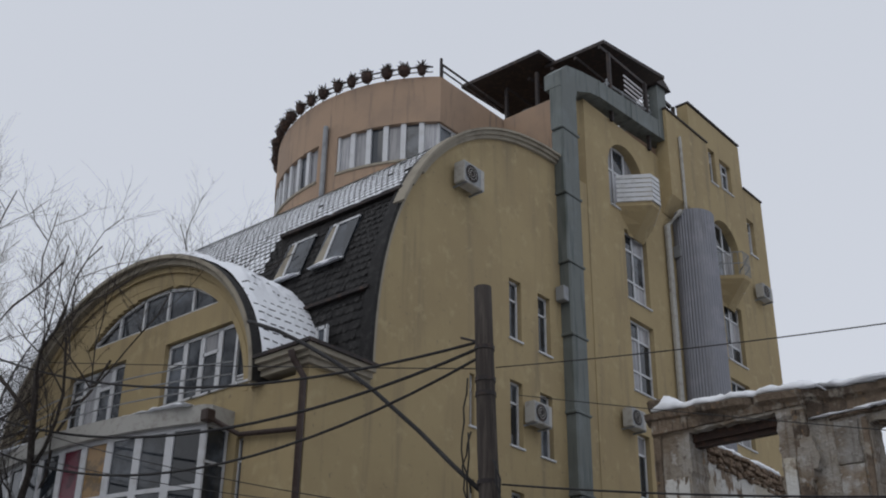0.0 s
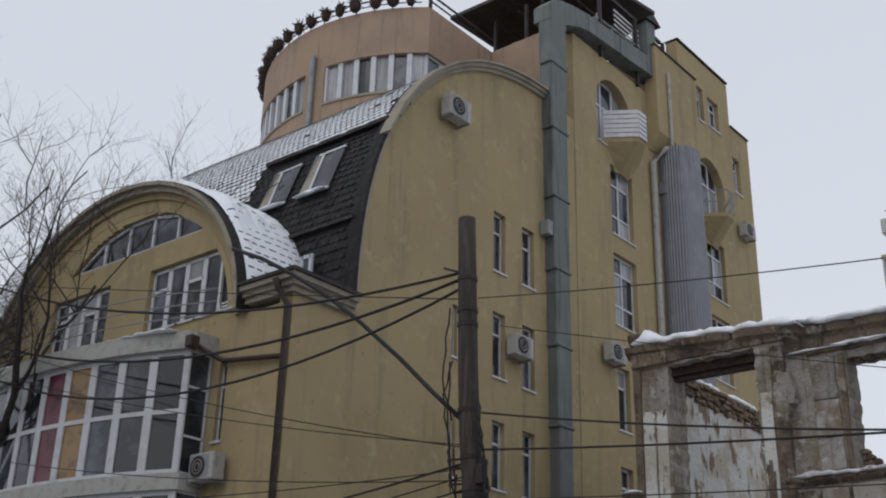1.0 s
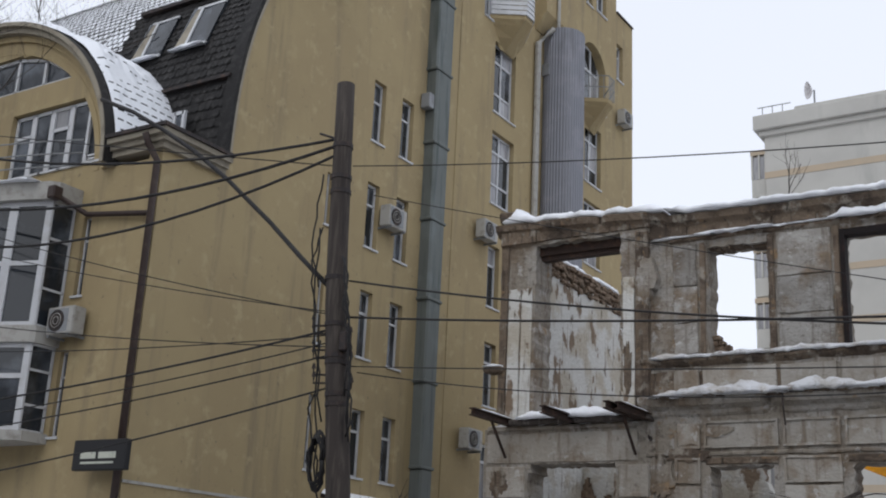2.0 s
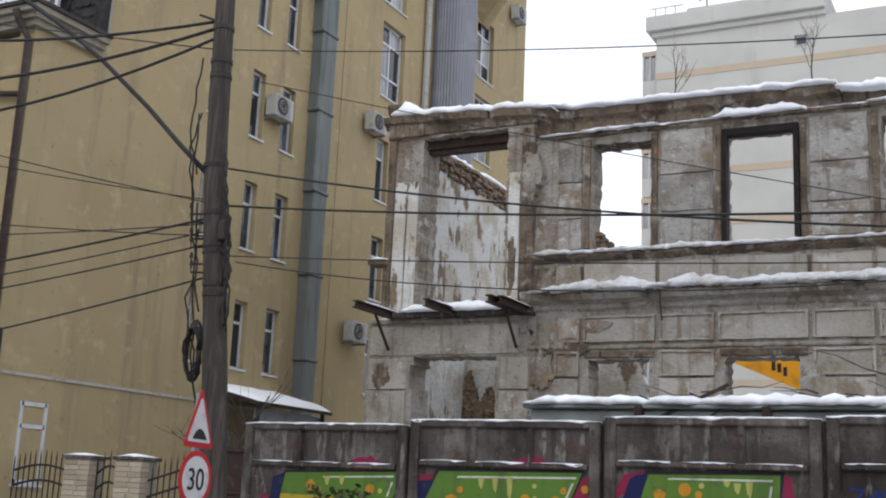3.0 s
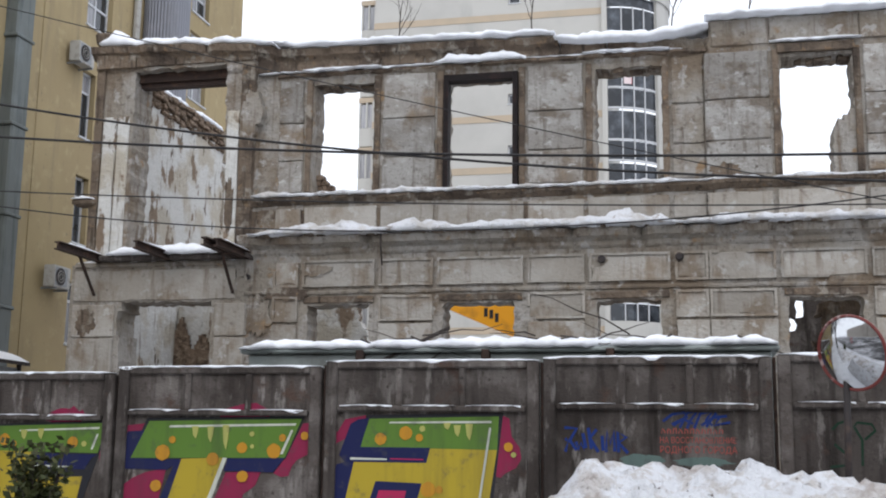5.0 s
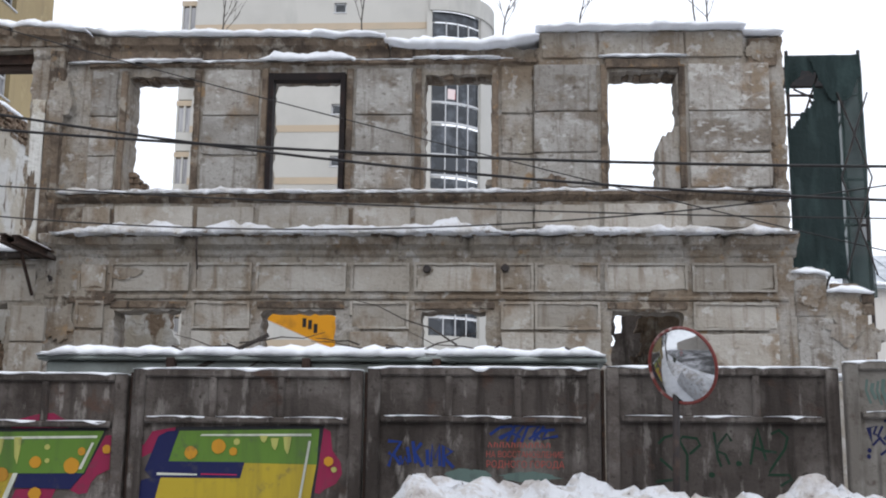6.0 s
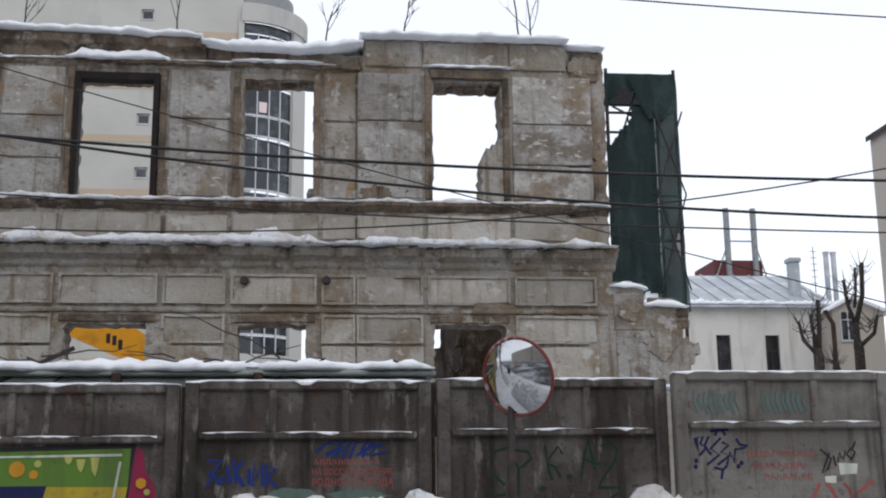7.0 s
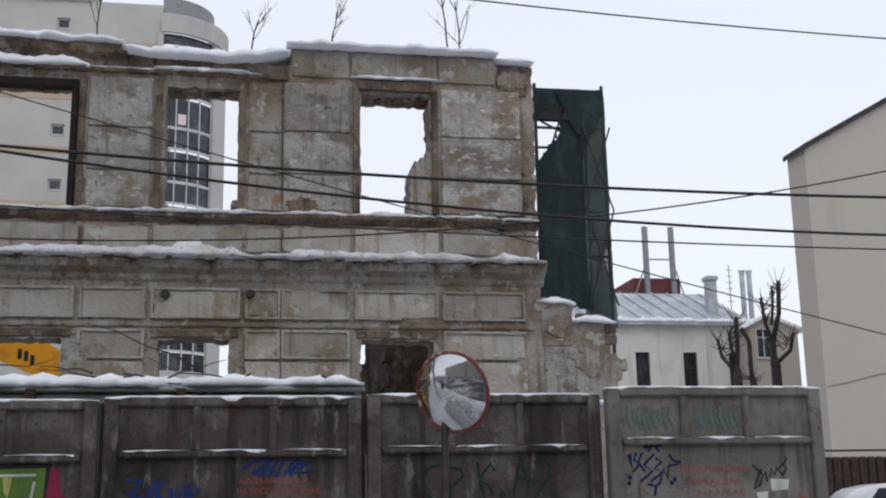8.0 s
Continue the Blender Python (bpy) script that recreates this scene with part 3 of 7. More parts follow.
edges = [-8.85, *[v for c in COLS for v in c], 4.62]
for a, b in COLS:
    framed(a - 0.12, b + 0.12, 4.56, 5.10, "plaster_panel")
    panel(a - 0.10, b + 0.10, 4.23, 4.37, "brown_stone", 0.03)
    panel(a - 0.13, b + 0.13, 5.72, 6.2, "plaster_panel", 0.05)
    for u0, u1 in ((a - 0.16, a - 0.03), (b + 0.03, b + 0.16)):
        panel(u0, u1, 6.5, 8.92, "brown_stone", 0.05)
for i in range(5):
    a, b = edges[2 * i] + 0.2, edges[2 * i + 1] - 0.2
    w = b - a
    split = 1 if w < 1.6 else 2
    share = 0.34 if i == 3 else 0.5
    for k in range(split):
        p, q = (a + 0.012, b - 0.012) if split == 1 else ((a + 0.012, a + w * share - 0.012) if k == 0 else (a + w * share + 0.012, b - 0.012))
        framed(p, q, 4.56, 5.10, "plaster_panel")
        framed(p, q, 3.86, 4.37, "plaster_panel")
        panel(p, q, 3.0, 3.80, "plaster_panel", 0.045)
        panel(p, q, 5.74, 6.18, "plaster_panel", 0.045)
        for z0, z1 in ((6.52, 7.18), (7.20, 7.98), (8.0, 8.93)):
            panel(p, q, z0, z1, "plaster" if (i == 3 and k == 0) else "plaster_grey", 0.026)
for z0, z1 in ((2.8, 3.55), (3.58, 4.25)):
    panel(-13.02, -12.05, z0, z1, "plaster_panel")
    panel(-9.82, -9.16, z0, z1, "plaster_panel")
for u0, u1, mt, out in ((-12.78, -12.6, "brown_stone", 0.05), (-12.58, -12.27, "white_plaster", 0.03), (-12.25, -11.98, "white_plaster", 0.01), (-9.74, -9.46, "white_plaster", 0.03), (-9.44, -9.14, "brown_stone", 0.05)):
    panel(u0, u1, 5.25, 8.3 if mt == "white_plaster" else 9.3, mt, out)
for q in range(9):
    panel(-9.2 + 0.92 * q, -8.3 + 0.92 * q, 9.1, 9.34 if q > 6 else 9.4 + lift(-8.7 + 0.92 * q), "brown_stone", 0.03)
for q in range(4):
    panel(-12.78 + 0.92 * q, -11.88 + 0.92 * q, 9.36, 9.42 + lift(-12.3 + 0.92 * q), "brown_stone", 0.03)
soft_corner = bmesh.new()
soft_box(soft_corner, -12.86, -12.32, YR - 0.3, YR + 0.3, 9.86, 10.2, 0.06)
for v in soft_corner.verts:
    v.co += 0.06 * noise.noise_vector(v.co * 3.0)
part("corner_stub", soft_corner, "brown_stone", ruin, "broken masonry stub on the corner")
panel(0.13, 1.2, 9.06, 9.58, "plaster", 0.03)
panel(1.22, 2.85, 9.08, 9.57, "plaster", 0.03)
panel(2.87, 3.95, 9.06, 9.58, "plaster", 0.03)
panel(4.05, 4.6, 8.9, 9.46, "brown_stone", 0.03)
panel(1.35, 2.75, 8.84, 9.02, "brown_stone", 0.09)
for n in range(3, 6):
    panel(5.85 + rnd.uniform(-.06, .06) - (0.5 if n > 4 else 0), 6.12 + rnd.uniform(-.05, .05) - (0.2 if n > 4 else 0), 3.55 + 0.2 * n, 3.73 + 0.2 * n, "brown_stone", 0.015, 0.03)
panel(4.75, 5.8, 3.0, 4.1, "plaster_grey", 0.012)
panel(4.72, 5.3, 4.12, 4.8, "plaster_grey", 0.012)

def loss(cx, cz, rx, rz, seed, mat="brown_stone"):
    """A jagged patch where the plaster has come away."""
    n, pts = 34, []
    for k in range(n):
        a = 2 * math.pi * k / n
        r = 1 + 0.45 * noise.noise((1.3 * math.cos(a) * 2, 1.3 * math.sin(a) * 2, seed)) + 0.3 * noise.noise((5 * math.cos(a), 5 * math.sin(a), seed))
        pts.append((cx + rx * r * math.cos(a), cz + rz * r * math.sin(a)))
    b, bm = ruin_proud(cx, cz), bmesh.new()
    prism(bm, pts, front(YR), -b - 0.055, 0.0)
    part("bare_patch", bm, mat, ruin)


for k, (cx, cz, rx, rz) in enumerate(((-8.95, 4.0, 0.28, 0.38), (-8.35, 4.45, 0.42, 0.16), (-7.75, 4.9, 0.3, 0.12), (-9.3, 5.0, 0.12, 0.25), (-12.7, 3.9, 0.22, 0.3), (-2.05, 5.0, 0.16, 0.14), (4.38, 7.9, 0.2, 0.5), (4.45, 6.8, 0.14, 0.3), (4.3, 9.2, 0.3, 0.2), (3.8, 9.35, 0.12, 0.2), (0.35, 6.62, 0.3, 0.12), (-0.45, 7.4, 0.14, 0.1), (-9.2, 8.2, 0.2, 0.5), (-9.62, 6.3, 0.1, 0.5), (5.0, 4.5, 0.2, 0.2), (5.6, 3.9, 0.3, 0.25))):
    loss(cx, cz, rx, rz, 3.7 * k + 1, "brown_stone" if k % 3 == 1 else "plaster")
# pipe holes: solid stubs whose dark colour gives the shade inside
for k, (u, z) in enumerate(((-0.55, 5.0), (-2.0, 4.98), (-9.2, 4.78))):
    bm = bmesh.new()
    tube(bm, [(u, YR - 0.13, z), (u, YR + 0.02, z)], [0.07, 0.09], 9)
    part("wall_hole", bm, "dark_metal", ruin, "dark stub standing in for a shaded pipe hole")
bm = bmesh.new()
tube(bm, [(-6.32, YR - 0.3, 5.58), (-6.3, YR - 0.34, 5.3), (-6.32, YR - 0.16, 4.95)], 0.018, 6)
part("lead_wire", bm, "dark_metal", ruin)

# broken masonry still standing in a corner of the first window
rk = random.Random(12)
for row in range(5):
    u = COLS[0][0] - 0.05
    end = COLS[0][0] + 0.42 - 0.08 * row
    while u < end:
        w = rk.uniform(0.10, 0.2)
        bm = bmesh.new()
        soft_box(bm, u, u + w, YR + 0.32 + rk.uniform(0, 0.06), YR + 0.58, 6.40 + 0.115 * row, 6.51 + 0.115 * row + rk.uniform(-0.01, 0.02), 0.012)
        part("brick", bm, "rubble", ruin)
        u += w + 0.01

# inner lining of the corner room, steel beams and frame
bm = bmesh.new()
box(bm, -11.95, -9.75, YR + 0.02, YR + 0.6, 9.10, 9.32)
box(bm, -11.95, -9.75, YR + 0.1, YR + 0.3, 9.0, 9.11)
part("lintel", bm, "rust", ruin, "dark rusty steel lintel")
bm = bmesh.new()
for u0, u1, z0, z1 in ((-5.12, -5.02, 6.46, 8.82), (-3.72, -3.62, 6.46, 8.82), (-5.015, -3.725, 8.68, 8.815)):
    box(bm, u0, u1, YR - 0.13, YR + 0.12, z0, z1)
part("steel_frame", bm, "black_steel", ruin, "dark steel frame lining a window opening")
for a, b in COLS:
    u = a
    while u < b - 0.05:
        bm = bmesh.new()
        wd = rnd.uniform(0.05, 0.35)
        soft_box(bm, u, min(b, u + wd), YR + rnd.uniform(0.02, 0.2), YR + 0.4, 8.80 - rnd.uniform(0.0, 0.09), 8.98, 0.01)
        u += wd + rnd.uniform(0.0, 0.12)
        part("broken_lintel", bm, "brown_stone", ruin)
def i_beam(x, y0, y1, z, w=0.14, h=0.16):
    """A rolled I-section along y, as one outline."""
    t = 0.012
    o = [(-w / 2, 0), (w / 2, 0), (w / 2, 0.025), (t, 0.025), (t, h - 0.025), (w / 2, h - 0.025), (w / 2, h), (-w / 2, h), (-w / 2, h - 0.025), (-t, h - 0.025), (-t, 0.025), (-w / 2, 0.025)]
    b = bmesh.new()
    prism(b, [(x + p, z + q) for p, q in o], lambda u, zz, d: (u, d, zz), y0, y1)
    return part("balcony_beam", b, "rust", ruin, "rusty steel balcony beam")


for x, brace in ((-12.45, 1), (-10.85, 0), (-9.36, 1), (-9.17, 0)):
    ob = i_beam(x, YR - (1.85 if brace else 1.7), YR + 0.3, 5.14)
    snow_cap("snow_line", [(YR - 1.6, x, 5.3), (YR - 0.2, x, 5.3)], 0.13, 0.035, "thin snow on a steel beam", seed=int(200 + x * 7), lump=0.7, axis="y")
    if brace:
        br = bmesh.new()
        tube(br, [(x, YR - 1.0, 5.15), (x - 0.04, YR - 0.7, 4.9), (x - 0.08, YR - 0.2, 4.46)], 0.035, 6)
        part("brace", br, "rust", ob)
bm = bmesh.new()
soft_box(bm, -12.4, -9.1, YR - 0.38, YR + 0.2, 5.14, 5.26, 0.03)
part("balcony_slab", bm, "concrete", ruin, "broken balcony slab")

# snow on the ruin
def top_snow(u0, u1, d=0.0, step=0.6):
    """The line on which snow lies along the wall top."""
    k = max(1, round((u1 - u0) / step))
    return [(u, YR + 0.12, ruin_top(u) + d) for u in (u0 + (u1 - u0) * i / k for i in range(k + 1))]


snow_cap("snow_cap", top_snow(-12.7, -8.75, -0.02), 1.02, 0.2, "thick snow lying on the ruin's corner", seed=3, lump=0.22, hump=lambda u: 0.2 + 0.17 * math.exp(-((u + 12.45) / 0.3) ** 2))
snow_cap("snow_cap", top_snow(-8.72, -2.85, -0.02), 1.0, 0.15, "smooth snow lying on the ruin's wall top", seed=4, lump=0.18)
snow_cap("snow_cap", [(-2.86, YR + 0.1, 9.36), (-2.4, YR + 0.1, 9.29), (-1.0, YR + 0.1, 9.26), (-0.4, YR + 0.1, 9.34), (0.1, YR + 0.12, 9.44)], 1.0, 0.21, "drooping snow lying on the ruin's wall top", seed=5, lump=0.2)
snow_cap("snow_cap", [(0.02, YR + 0.12, 9.61), (3.98, YR + 0.12, 9.61)], 1.0, 0.14, "even snow lying on the ruin's wall top", seed=6, lump=0.15)
snow_cap("snow_cap", [(3.95, YR + 0.15, 9.54), (4.7, YR + 0.15, 9.52)], 0.75, 0.14, "snow on the ruin's end pier", seed=7, lump=0.2)
snow_cap("snow_drift", [(-9.1, YR - 0.14, 5.6), (4.75, YR - 0.14, 5.6)], 0.6, 0.15, "uneven dirty snow drift along the storey cornice", seed=9, lump=0.9, mat="old_snow")
snow_cap("snow_drift", [(-9.2, YR - 0.06, 6.43), (4.7, YR - 0.06, 6.43)], 0.26, 0.07, "thin snow on the window sill course", seed=13, lump=1.2, mat="old_snow")
for x, h, w in ((-7.05, 0.30, 0.85), (-1.5, 0.32, 0.95), (-4.2, 0.13, 1.2), (1.9, 0.10, 1.3), (-8.6, 0.10, 0.6)):
    snow_cap("snow_heap", [(x - w, YR - 0.12, 5.58), (x + w, YR - 0.12, 5.58)], 0.42, h, "small snow heap lying on the cornice", seed=int(20 + x), lump=0.6, mat="old_snow", hump=lambda u, x=x, h=h, w=w: 0.03 + h * (0.5 + 0.5 * math.cos(math.pi * min(1.0, abs(u - x) / w))) ** 1.4)
rd = random.Random(77)
for k in range(46):
    x = rd.uniform(-9.0, 4.6)
    b = bmesh.new()
    soft_box(b, x, x + rd.uniform(0.06, 0.3), YR - 0.36 + rd.uniform(0, 0.1), YR - 0.1, 5.55, 5.6 + rd.uniform(0.02, 0.12), 0.02)
    for v in b.verts:
        v.co += Vector((rd.uniform(-.03, .03), rd.uniform(-.03, .03), rd.uniform(-.03, .03)))
    tagged(part("rubble_piece", b, "brown_stone"), "fallen brown masonry piece lying in the snow", "rubble", "rubble on the cornice")
for a, b in COLS:
    snow_cap("snow_cap", [(a, YR + 0.25, 6.42), (b, YR + 0.25, 6.42)], 0.6, 0.08, "snow in an empty window opening", seed=int(40 + a), lump=0.8)
    snow_cap("snow_cap", [(a - 0.2, YR - 0.12, 9.07), (b + 0.2, YR - 0.12, 9.07)], 0.22, 0.05 if a > -5.3 + 1 or a < -6 else 0.14, "snow over a window lintel", seed=int(60 + a), lump=0.9)
snow_cap("snow_cap", [(-9.1, YR - 0.08, 9.07), (-0.4, YR - 0.08, 9.07)], 0.12, 0.028, "thin line of snow on the string course", seed=70, lump=1.0)
snow_cap("snow_cap", [(-12.15, YR - 0.2, 5.26), (-9.5, YR - 0.2, 5.26)], 0.66, 0.17, "snow on the broken balcony slab", seed=71, lump=0.3)
snow_cap("snow_cap", [(-13.0, YR - 0.12, 5.14), (-9.4, YR - 0.12, 5.14)], 0.14, 0.035, "thin snow on the lintel band", seed=72, lump=1.0)
snow_cap("snow_cap", [(-13.1, YR - 0.2, 6.5), (-12.65, YR - 0.2, 6.5)], 0.4, 0.09, "snow on a broken corner ledge", seed=73)
bm = bmesh.new()
soft_box(bm, -13.12, -12.62, YR - 0.35, YR + 0.1, 6.38, 6.5, 0.03)
part("corner_ledge", bm, "brown_stone", ruin)
snow_cap("snow_cap", [(4.68, YR + 0.25, 4.93), (5.34, YR + 0.25, 4.91)], 0.72, 0.14, "snow on a step of the ruin's broken end", seed=74, lump=0.2)
snow_cap("snow_cap", [(5.3, YR + 0.25, 4.58), (6.12, YR + 0.25, 4.55)], 0.72, 0.15, "snow on the lower step of the ruin's broken end", seed=78, lump=0.2)
snow_cap("snow_cap", [(23.6, -12.55, 9.56), (28.2, -12.55, 9.57), (28.9, -12.55, 9.25)], 0.5, 0.15, "snow on the broken cross wall", seed=75, axis="y")

# ---- scaffold with netting at the ruin's end ----
scaf = thing("scaffold", (5.8, 24.0, 0), "scaffold tower wrapped in torn dark green netting", "scaffold")
SX, SY = (4.98, 6.37), (23.75, 25.0)
for x in SX:
    for y in SY:
        bm = bmesh.new()
        tube(bm, [(x, y, 0), (x, y, 9.52)], 0.035, 8)
        part("upright", bm, "dark_metal", scaf)
for z in (2.0, 4.0, 6.0, 6.9, 8.6, 9.2):
    for y in SY:
        bm = bmesh.new()
        tube(bm, [(SX[0], y, z), (SX[1], y, z)], 0.028, 6)
        part("ledger", bm, "dark_metal", scaf)
for z0, z1 in ((4.6, 6.8), (6.8, 8.9), (2.4, 4.6)):
    for a, b in ((z0, z1), (z1, z0)):
        bm = bmesh.new()
        tube(bm, [(5.7, 24.9, a), (6.47, 24.9, b)], 0.025, 6)
        part("brace", bm, "dark_metal", scaf)


for z0, z1 in ((5.0, 6.9), (6.9, 8.6)):
    for a, b in ((z0, z1), (z1, z0)):
        bm = bmesh.new()
        tube(bm, [(5.88, 23.585, a), (6.45, 23.585, b)], 0.018, 6)
        part("brace", bm, "dark_metal", scaf)


def net(name, x0, x1, z0, zt, y, mat, hole, seed):
    U, Z = lines(x0, x1, 0.035), lines(z0, zt, 0.045)
    bm = grid_wall(U, Z, lambda u, z: not hole(u, z), front(y), 0.008, lambda u, z: 0.09 * noise.noise((u * 2.2, z * 0.7, seed)) + 0.04 * noise.noise((u * 6, z * 1.5, seed)), 0.012, seed)
    return part(name, bm, mat, scaf)


net("netting", 4.92, 5.9, 4.85, 9.4, 23.66, "net", lambda u, z: (7.75 + 1.35 * (u - 4.9) + 0.25 * noise.noise((u * 7, z * 5, 2.0)) < z < 8.6 + 1.1 * (u - 4.9) + 0.2 * noise.noise((u * 6, z * 4, 5.0)) and u < 5.45 + 0.12 * noise.noise((z * 5, 0, 3.0))) or (5.47 < u < 5.66 and 8.72 < z < 9.02) or z < 4.95 + 0.2 * noise.noise((u * 3, 0, 1)), 21)
net("netting", 5.82, 6.4, 4.7, 9.3, 23.70, "net_pale", lambda u, z: noise.noise((u * 2.6, z * 1.6, 8.0)) > 0.5, 23)
net("netting", 5.4, 6.34, 8.35, 9.38, 23.6, "net", lambda u, z: z < 9.15 - 0.75 * math.sin((u - 5.45) / 0.97 * 3.14) + 0.1 * noise.noise((u * 6, z * 3, 4.0)), 25)
bm = grid_wall(lines(23.7, 25.0, 0.1), lines(4.6, 9.3, 0.12), lambda u, z: True, side(6.4), 0.008, lambda u, z: 0.06 * noise.noise((u * 2, z * 1.2, 5.0)) + 0.05 * max(0, 5.6 - z), 0.01, 27)
part("netting", bm, "net_pale", scaf)
for a, b in (((5.08, 7.6), (5.6, 9.1)), ((5.1, 8.75), (5.5, 8.55))):
    q = bmesh.new()
    tube(q, [(a[0], 23.8, a[1]), (b[0], 23.8, b[1])], 0.022, 6)
    part("brace", q, "dark_metal", scaf)
bm = bmesh.new()
soft_box(bm, 4.95, 6.4, 23.75, 25.0, 9.2, 9.25, 0.01)
part("deck", bm, "dark_metal", scaf)
snow_cap("snow_cap", [(5.1, 24.4, 9.26), (5.9, 24.4, 9.26)], 1.0, 0.22, "snow on the scaffold deck", seed=80)

# ---- shed roof behind the fence ----
shed = thing("shed", (-2.7, 18.5, 0), "low grey metal shed behind the fence", "shed")
bm = bmesh.new()
soft_box(bm, -6.95, 0.78, 17.6, 19.6, 0, 2.75, 0.03)
part("body", bm, "shed", shed)
bm = bmesh.new()
soft_box(bm, -7.05, 0.88, 17.5, 19.7, 2.75, 2.82, 0.02)
part("roof", bm, "shed", shed)
for x in (-5.2, -3.3, -1.5):
    bm = bmesh.new()
    soft_box(bm, x, x + 0.12, 17.47, 17.62, 2.56, 2.79, 0.01)
    part("bracket", bm, "rust", shed)
snow_cap("snow_cap", [(-7.05, 18.4, 2.82), (-1.5, 18.4, 2.82), (0.86, 18.4, 2.84)], 1.9, 0.16, "lumpy snow on the shed roof", seed=81, lump=0.32)
rb = random.Random(31)
for k in range(16):
    x, y, z = rb.uniform(-5.5, 1.2), 17.6, rb.uniform(2.86, 3.02)
    a = rb.uniform(-0.5, 0.5)
    L = rb.uniform(0.5, 1.5)
    bm = bmesh.new()
    pts = [Vector((x, y, z))]
    for s in range(4):
        pts.append(pts[-1] + Vector((L / 4 * (1 if k % 2 else -1), rb.uniform(-.05, .05), L / 4 * (a + rb.uniform(-.25, .3)))))
    tube(bm, pts, [0.014, 0.012, 0.010, 0.007, 0.004], 5)
    tagged(part("twig", bm, "bark"), "bare fallen twig on the shed roof", "twig", "twigs on the shed")
bm = bmesh.new()
tube(bm, [(-4.9, 17.6, 2.6), (-3.8, 17.6, 3.12)], 0.03, 6)
tagged(part("branch", bm, "bark"), "dark branch leaning over the shed roof", "branch")


# ---- concrete fence with graffiti ----
YF = 16.27
JOINTS = [(-11.45, -8.41, 2.37), (-8.35, -5.30, 2.45), (-5.23, -2.28, 2.52), (-2.22, 0.69, 2.555), (0.76, 3.6, 2.58)]


fence = thing("concrete_fence", (-2.4, YF, 0), "weathered grey concrete panel fence covered in graffiti", "fence")


def fence_panel(x0, x1, top, y=YF, mat="concrete"):
    bm = bmesh.new()
    soft_box(bm, x0, x1, y, y + 0.10, 0, top - 0.02, 0.01)
    f = part("fence_panel", bm, mat, fence)
    fr = 0.16
    for a, b, c, d, out in ((x0, x0 + fr, 0, top, .06), (x1 - fr, x1, 0, top, .06), (x0 + fr, x1 - fr, top - 0.1, top, .06), (x0 + fr + 0.02, x1 - fr - 0.02, top - 0.68, top - 0.60, .085)):
        bm = bmesh.new()
        soft_box(bm, a, b, y - out, y + 0.02, c, d, 0.018)
        part("rib", bm, mat, f)
    w = (x1 - x0 - 2 * fr) / 3
    for k in (1, 2):
        bm = bmesh.new()
        soft_box(bm, x0 + fr + k * w - 0.045, x0 + fr + k * w + 0.045, y - 0.05, y + 0.02, top - 0.61, top - 0.09, 0.02)
        part("rib", bm, mat, f)
    snow_cap("snow_line", [(x0, y + 0.02, top - 0.002), (x1, y + 0.02, top - 0.002)], 0.15, 0.026, "thin snow along the fence top", seed=int(90 + x0), lump=0.14)
    for k in range(3):
        a = x0 + fr + k * w + 0.06
        snow_cap("snow_line", [(a, y - 0.045, top - 0.603), (a + w - 0.14, y - 0.045, top - 0.603)], 0.07, 0.014, "thin snow on a fence rib", seed=int(120 + a * 3), lump=0.2)
    return f


panels = [fence_panel(*j) for j in JOINTS]
panels.append(fence_panel(3.61, 6.36, 2.64, YF - 0.25, "concrete_pale"))
for x, t in ((-8.38, 2.4), (-5.265, 2.48), (-2.25, 2.5), (0.725, 2.55)):
    bm = bmesh.new()
    soft_box(bm, x - 0.02, x + 0.02, YF + 0.03, YF + 0.2, 0, t, 0.006)
    part("post", bm, "rust", fence, "rusty steel post")
snow_cap("snow_cap", [(3.5, YF + 0.15, 2.42), (3.85, YF + 0.15, 2.47)], 0.3, 0.18, "snow wedged between two fence panels", seed=130)


def paint(parent, pts, colour, d=0.004, y=YF, name="paint"):
    """A flat painted shape on a fence panel."""
    bm = bmesh.new()
    prism(bm, pts, front(y), -d, 0.0)
    return part(name, bm, "paint_" + colour, parent)


def blob(cx, cz, rx, rz, n=26, wob=0.5, seed=1):
    return [(cx + rx * math.cos(2 * math.pi * k / n) * (1 + wob * noise.noise((k * 0.9, seed, 1))), cz + rz * math.sin(2 * math.pi * k / n) * (1 + wob * noise.noise((k * 0.9, seed, 5)))) for k in range(n)]


# three large letters: magenta splashes, navy shadows, green heads, yellow bodies
def painted(p, layers):
    for k, (colour, pts) in enumerate(layers):
        paint(p, pts, colour, 0.004 + 0.0012 * k)


def dots(p, spots, d=0.02):
    for x, z, r in spots:
        paint(p, blob(x, z, r, r, 16, 0.12, x), "orange" if r > 0.045 else "lemon", d)


def drips(p, runs, d=0.021):
    for x, z, h in runs:
        paint(p, [(x - 0.05, z), (x + 0.05, z), (x + 0.035, z - 0.6 * h), (x + 0.01, z - h), (x - 0.03, z - 0.7 * h)], "lemon", d)


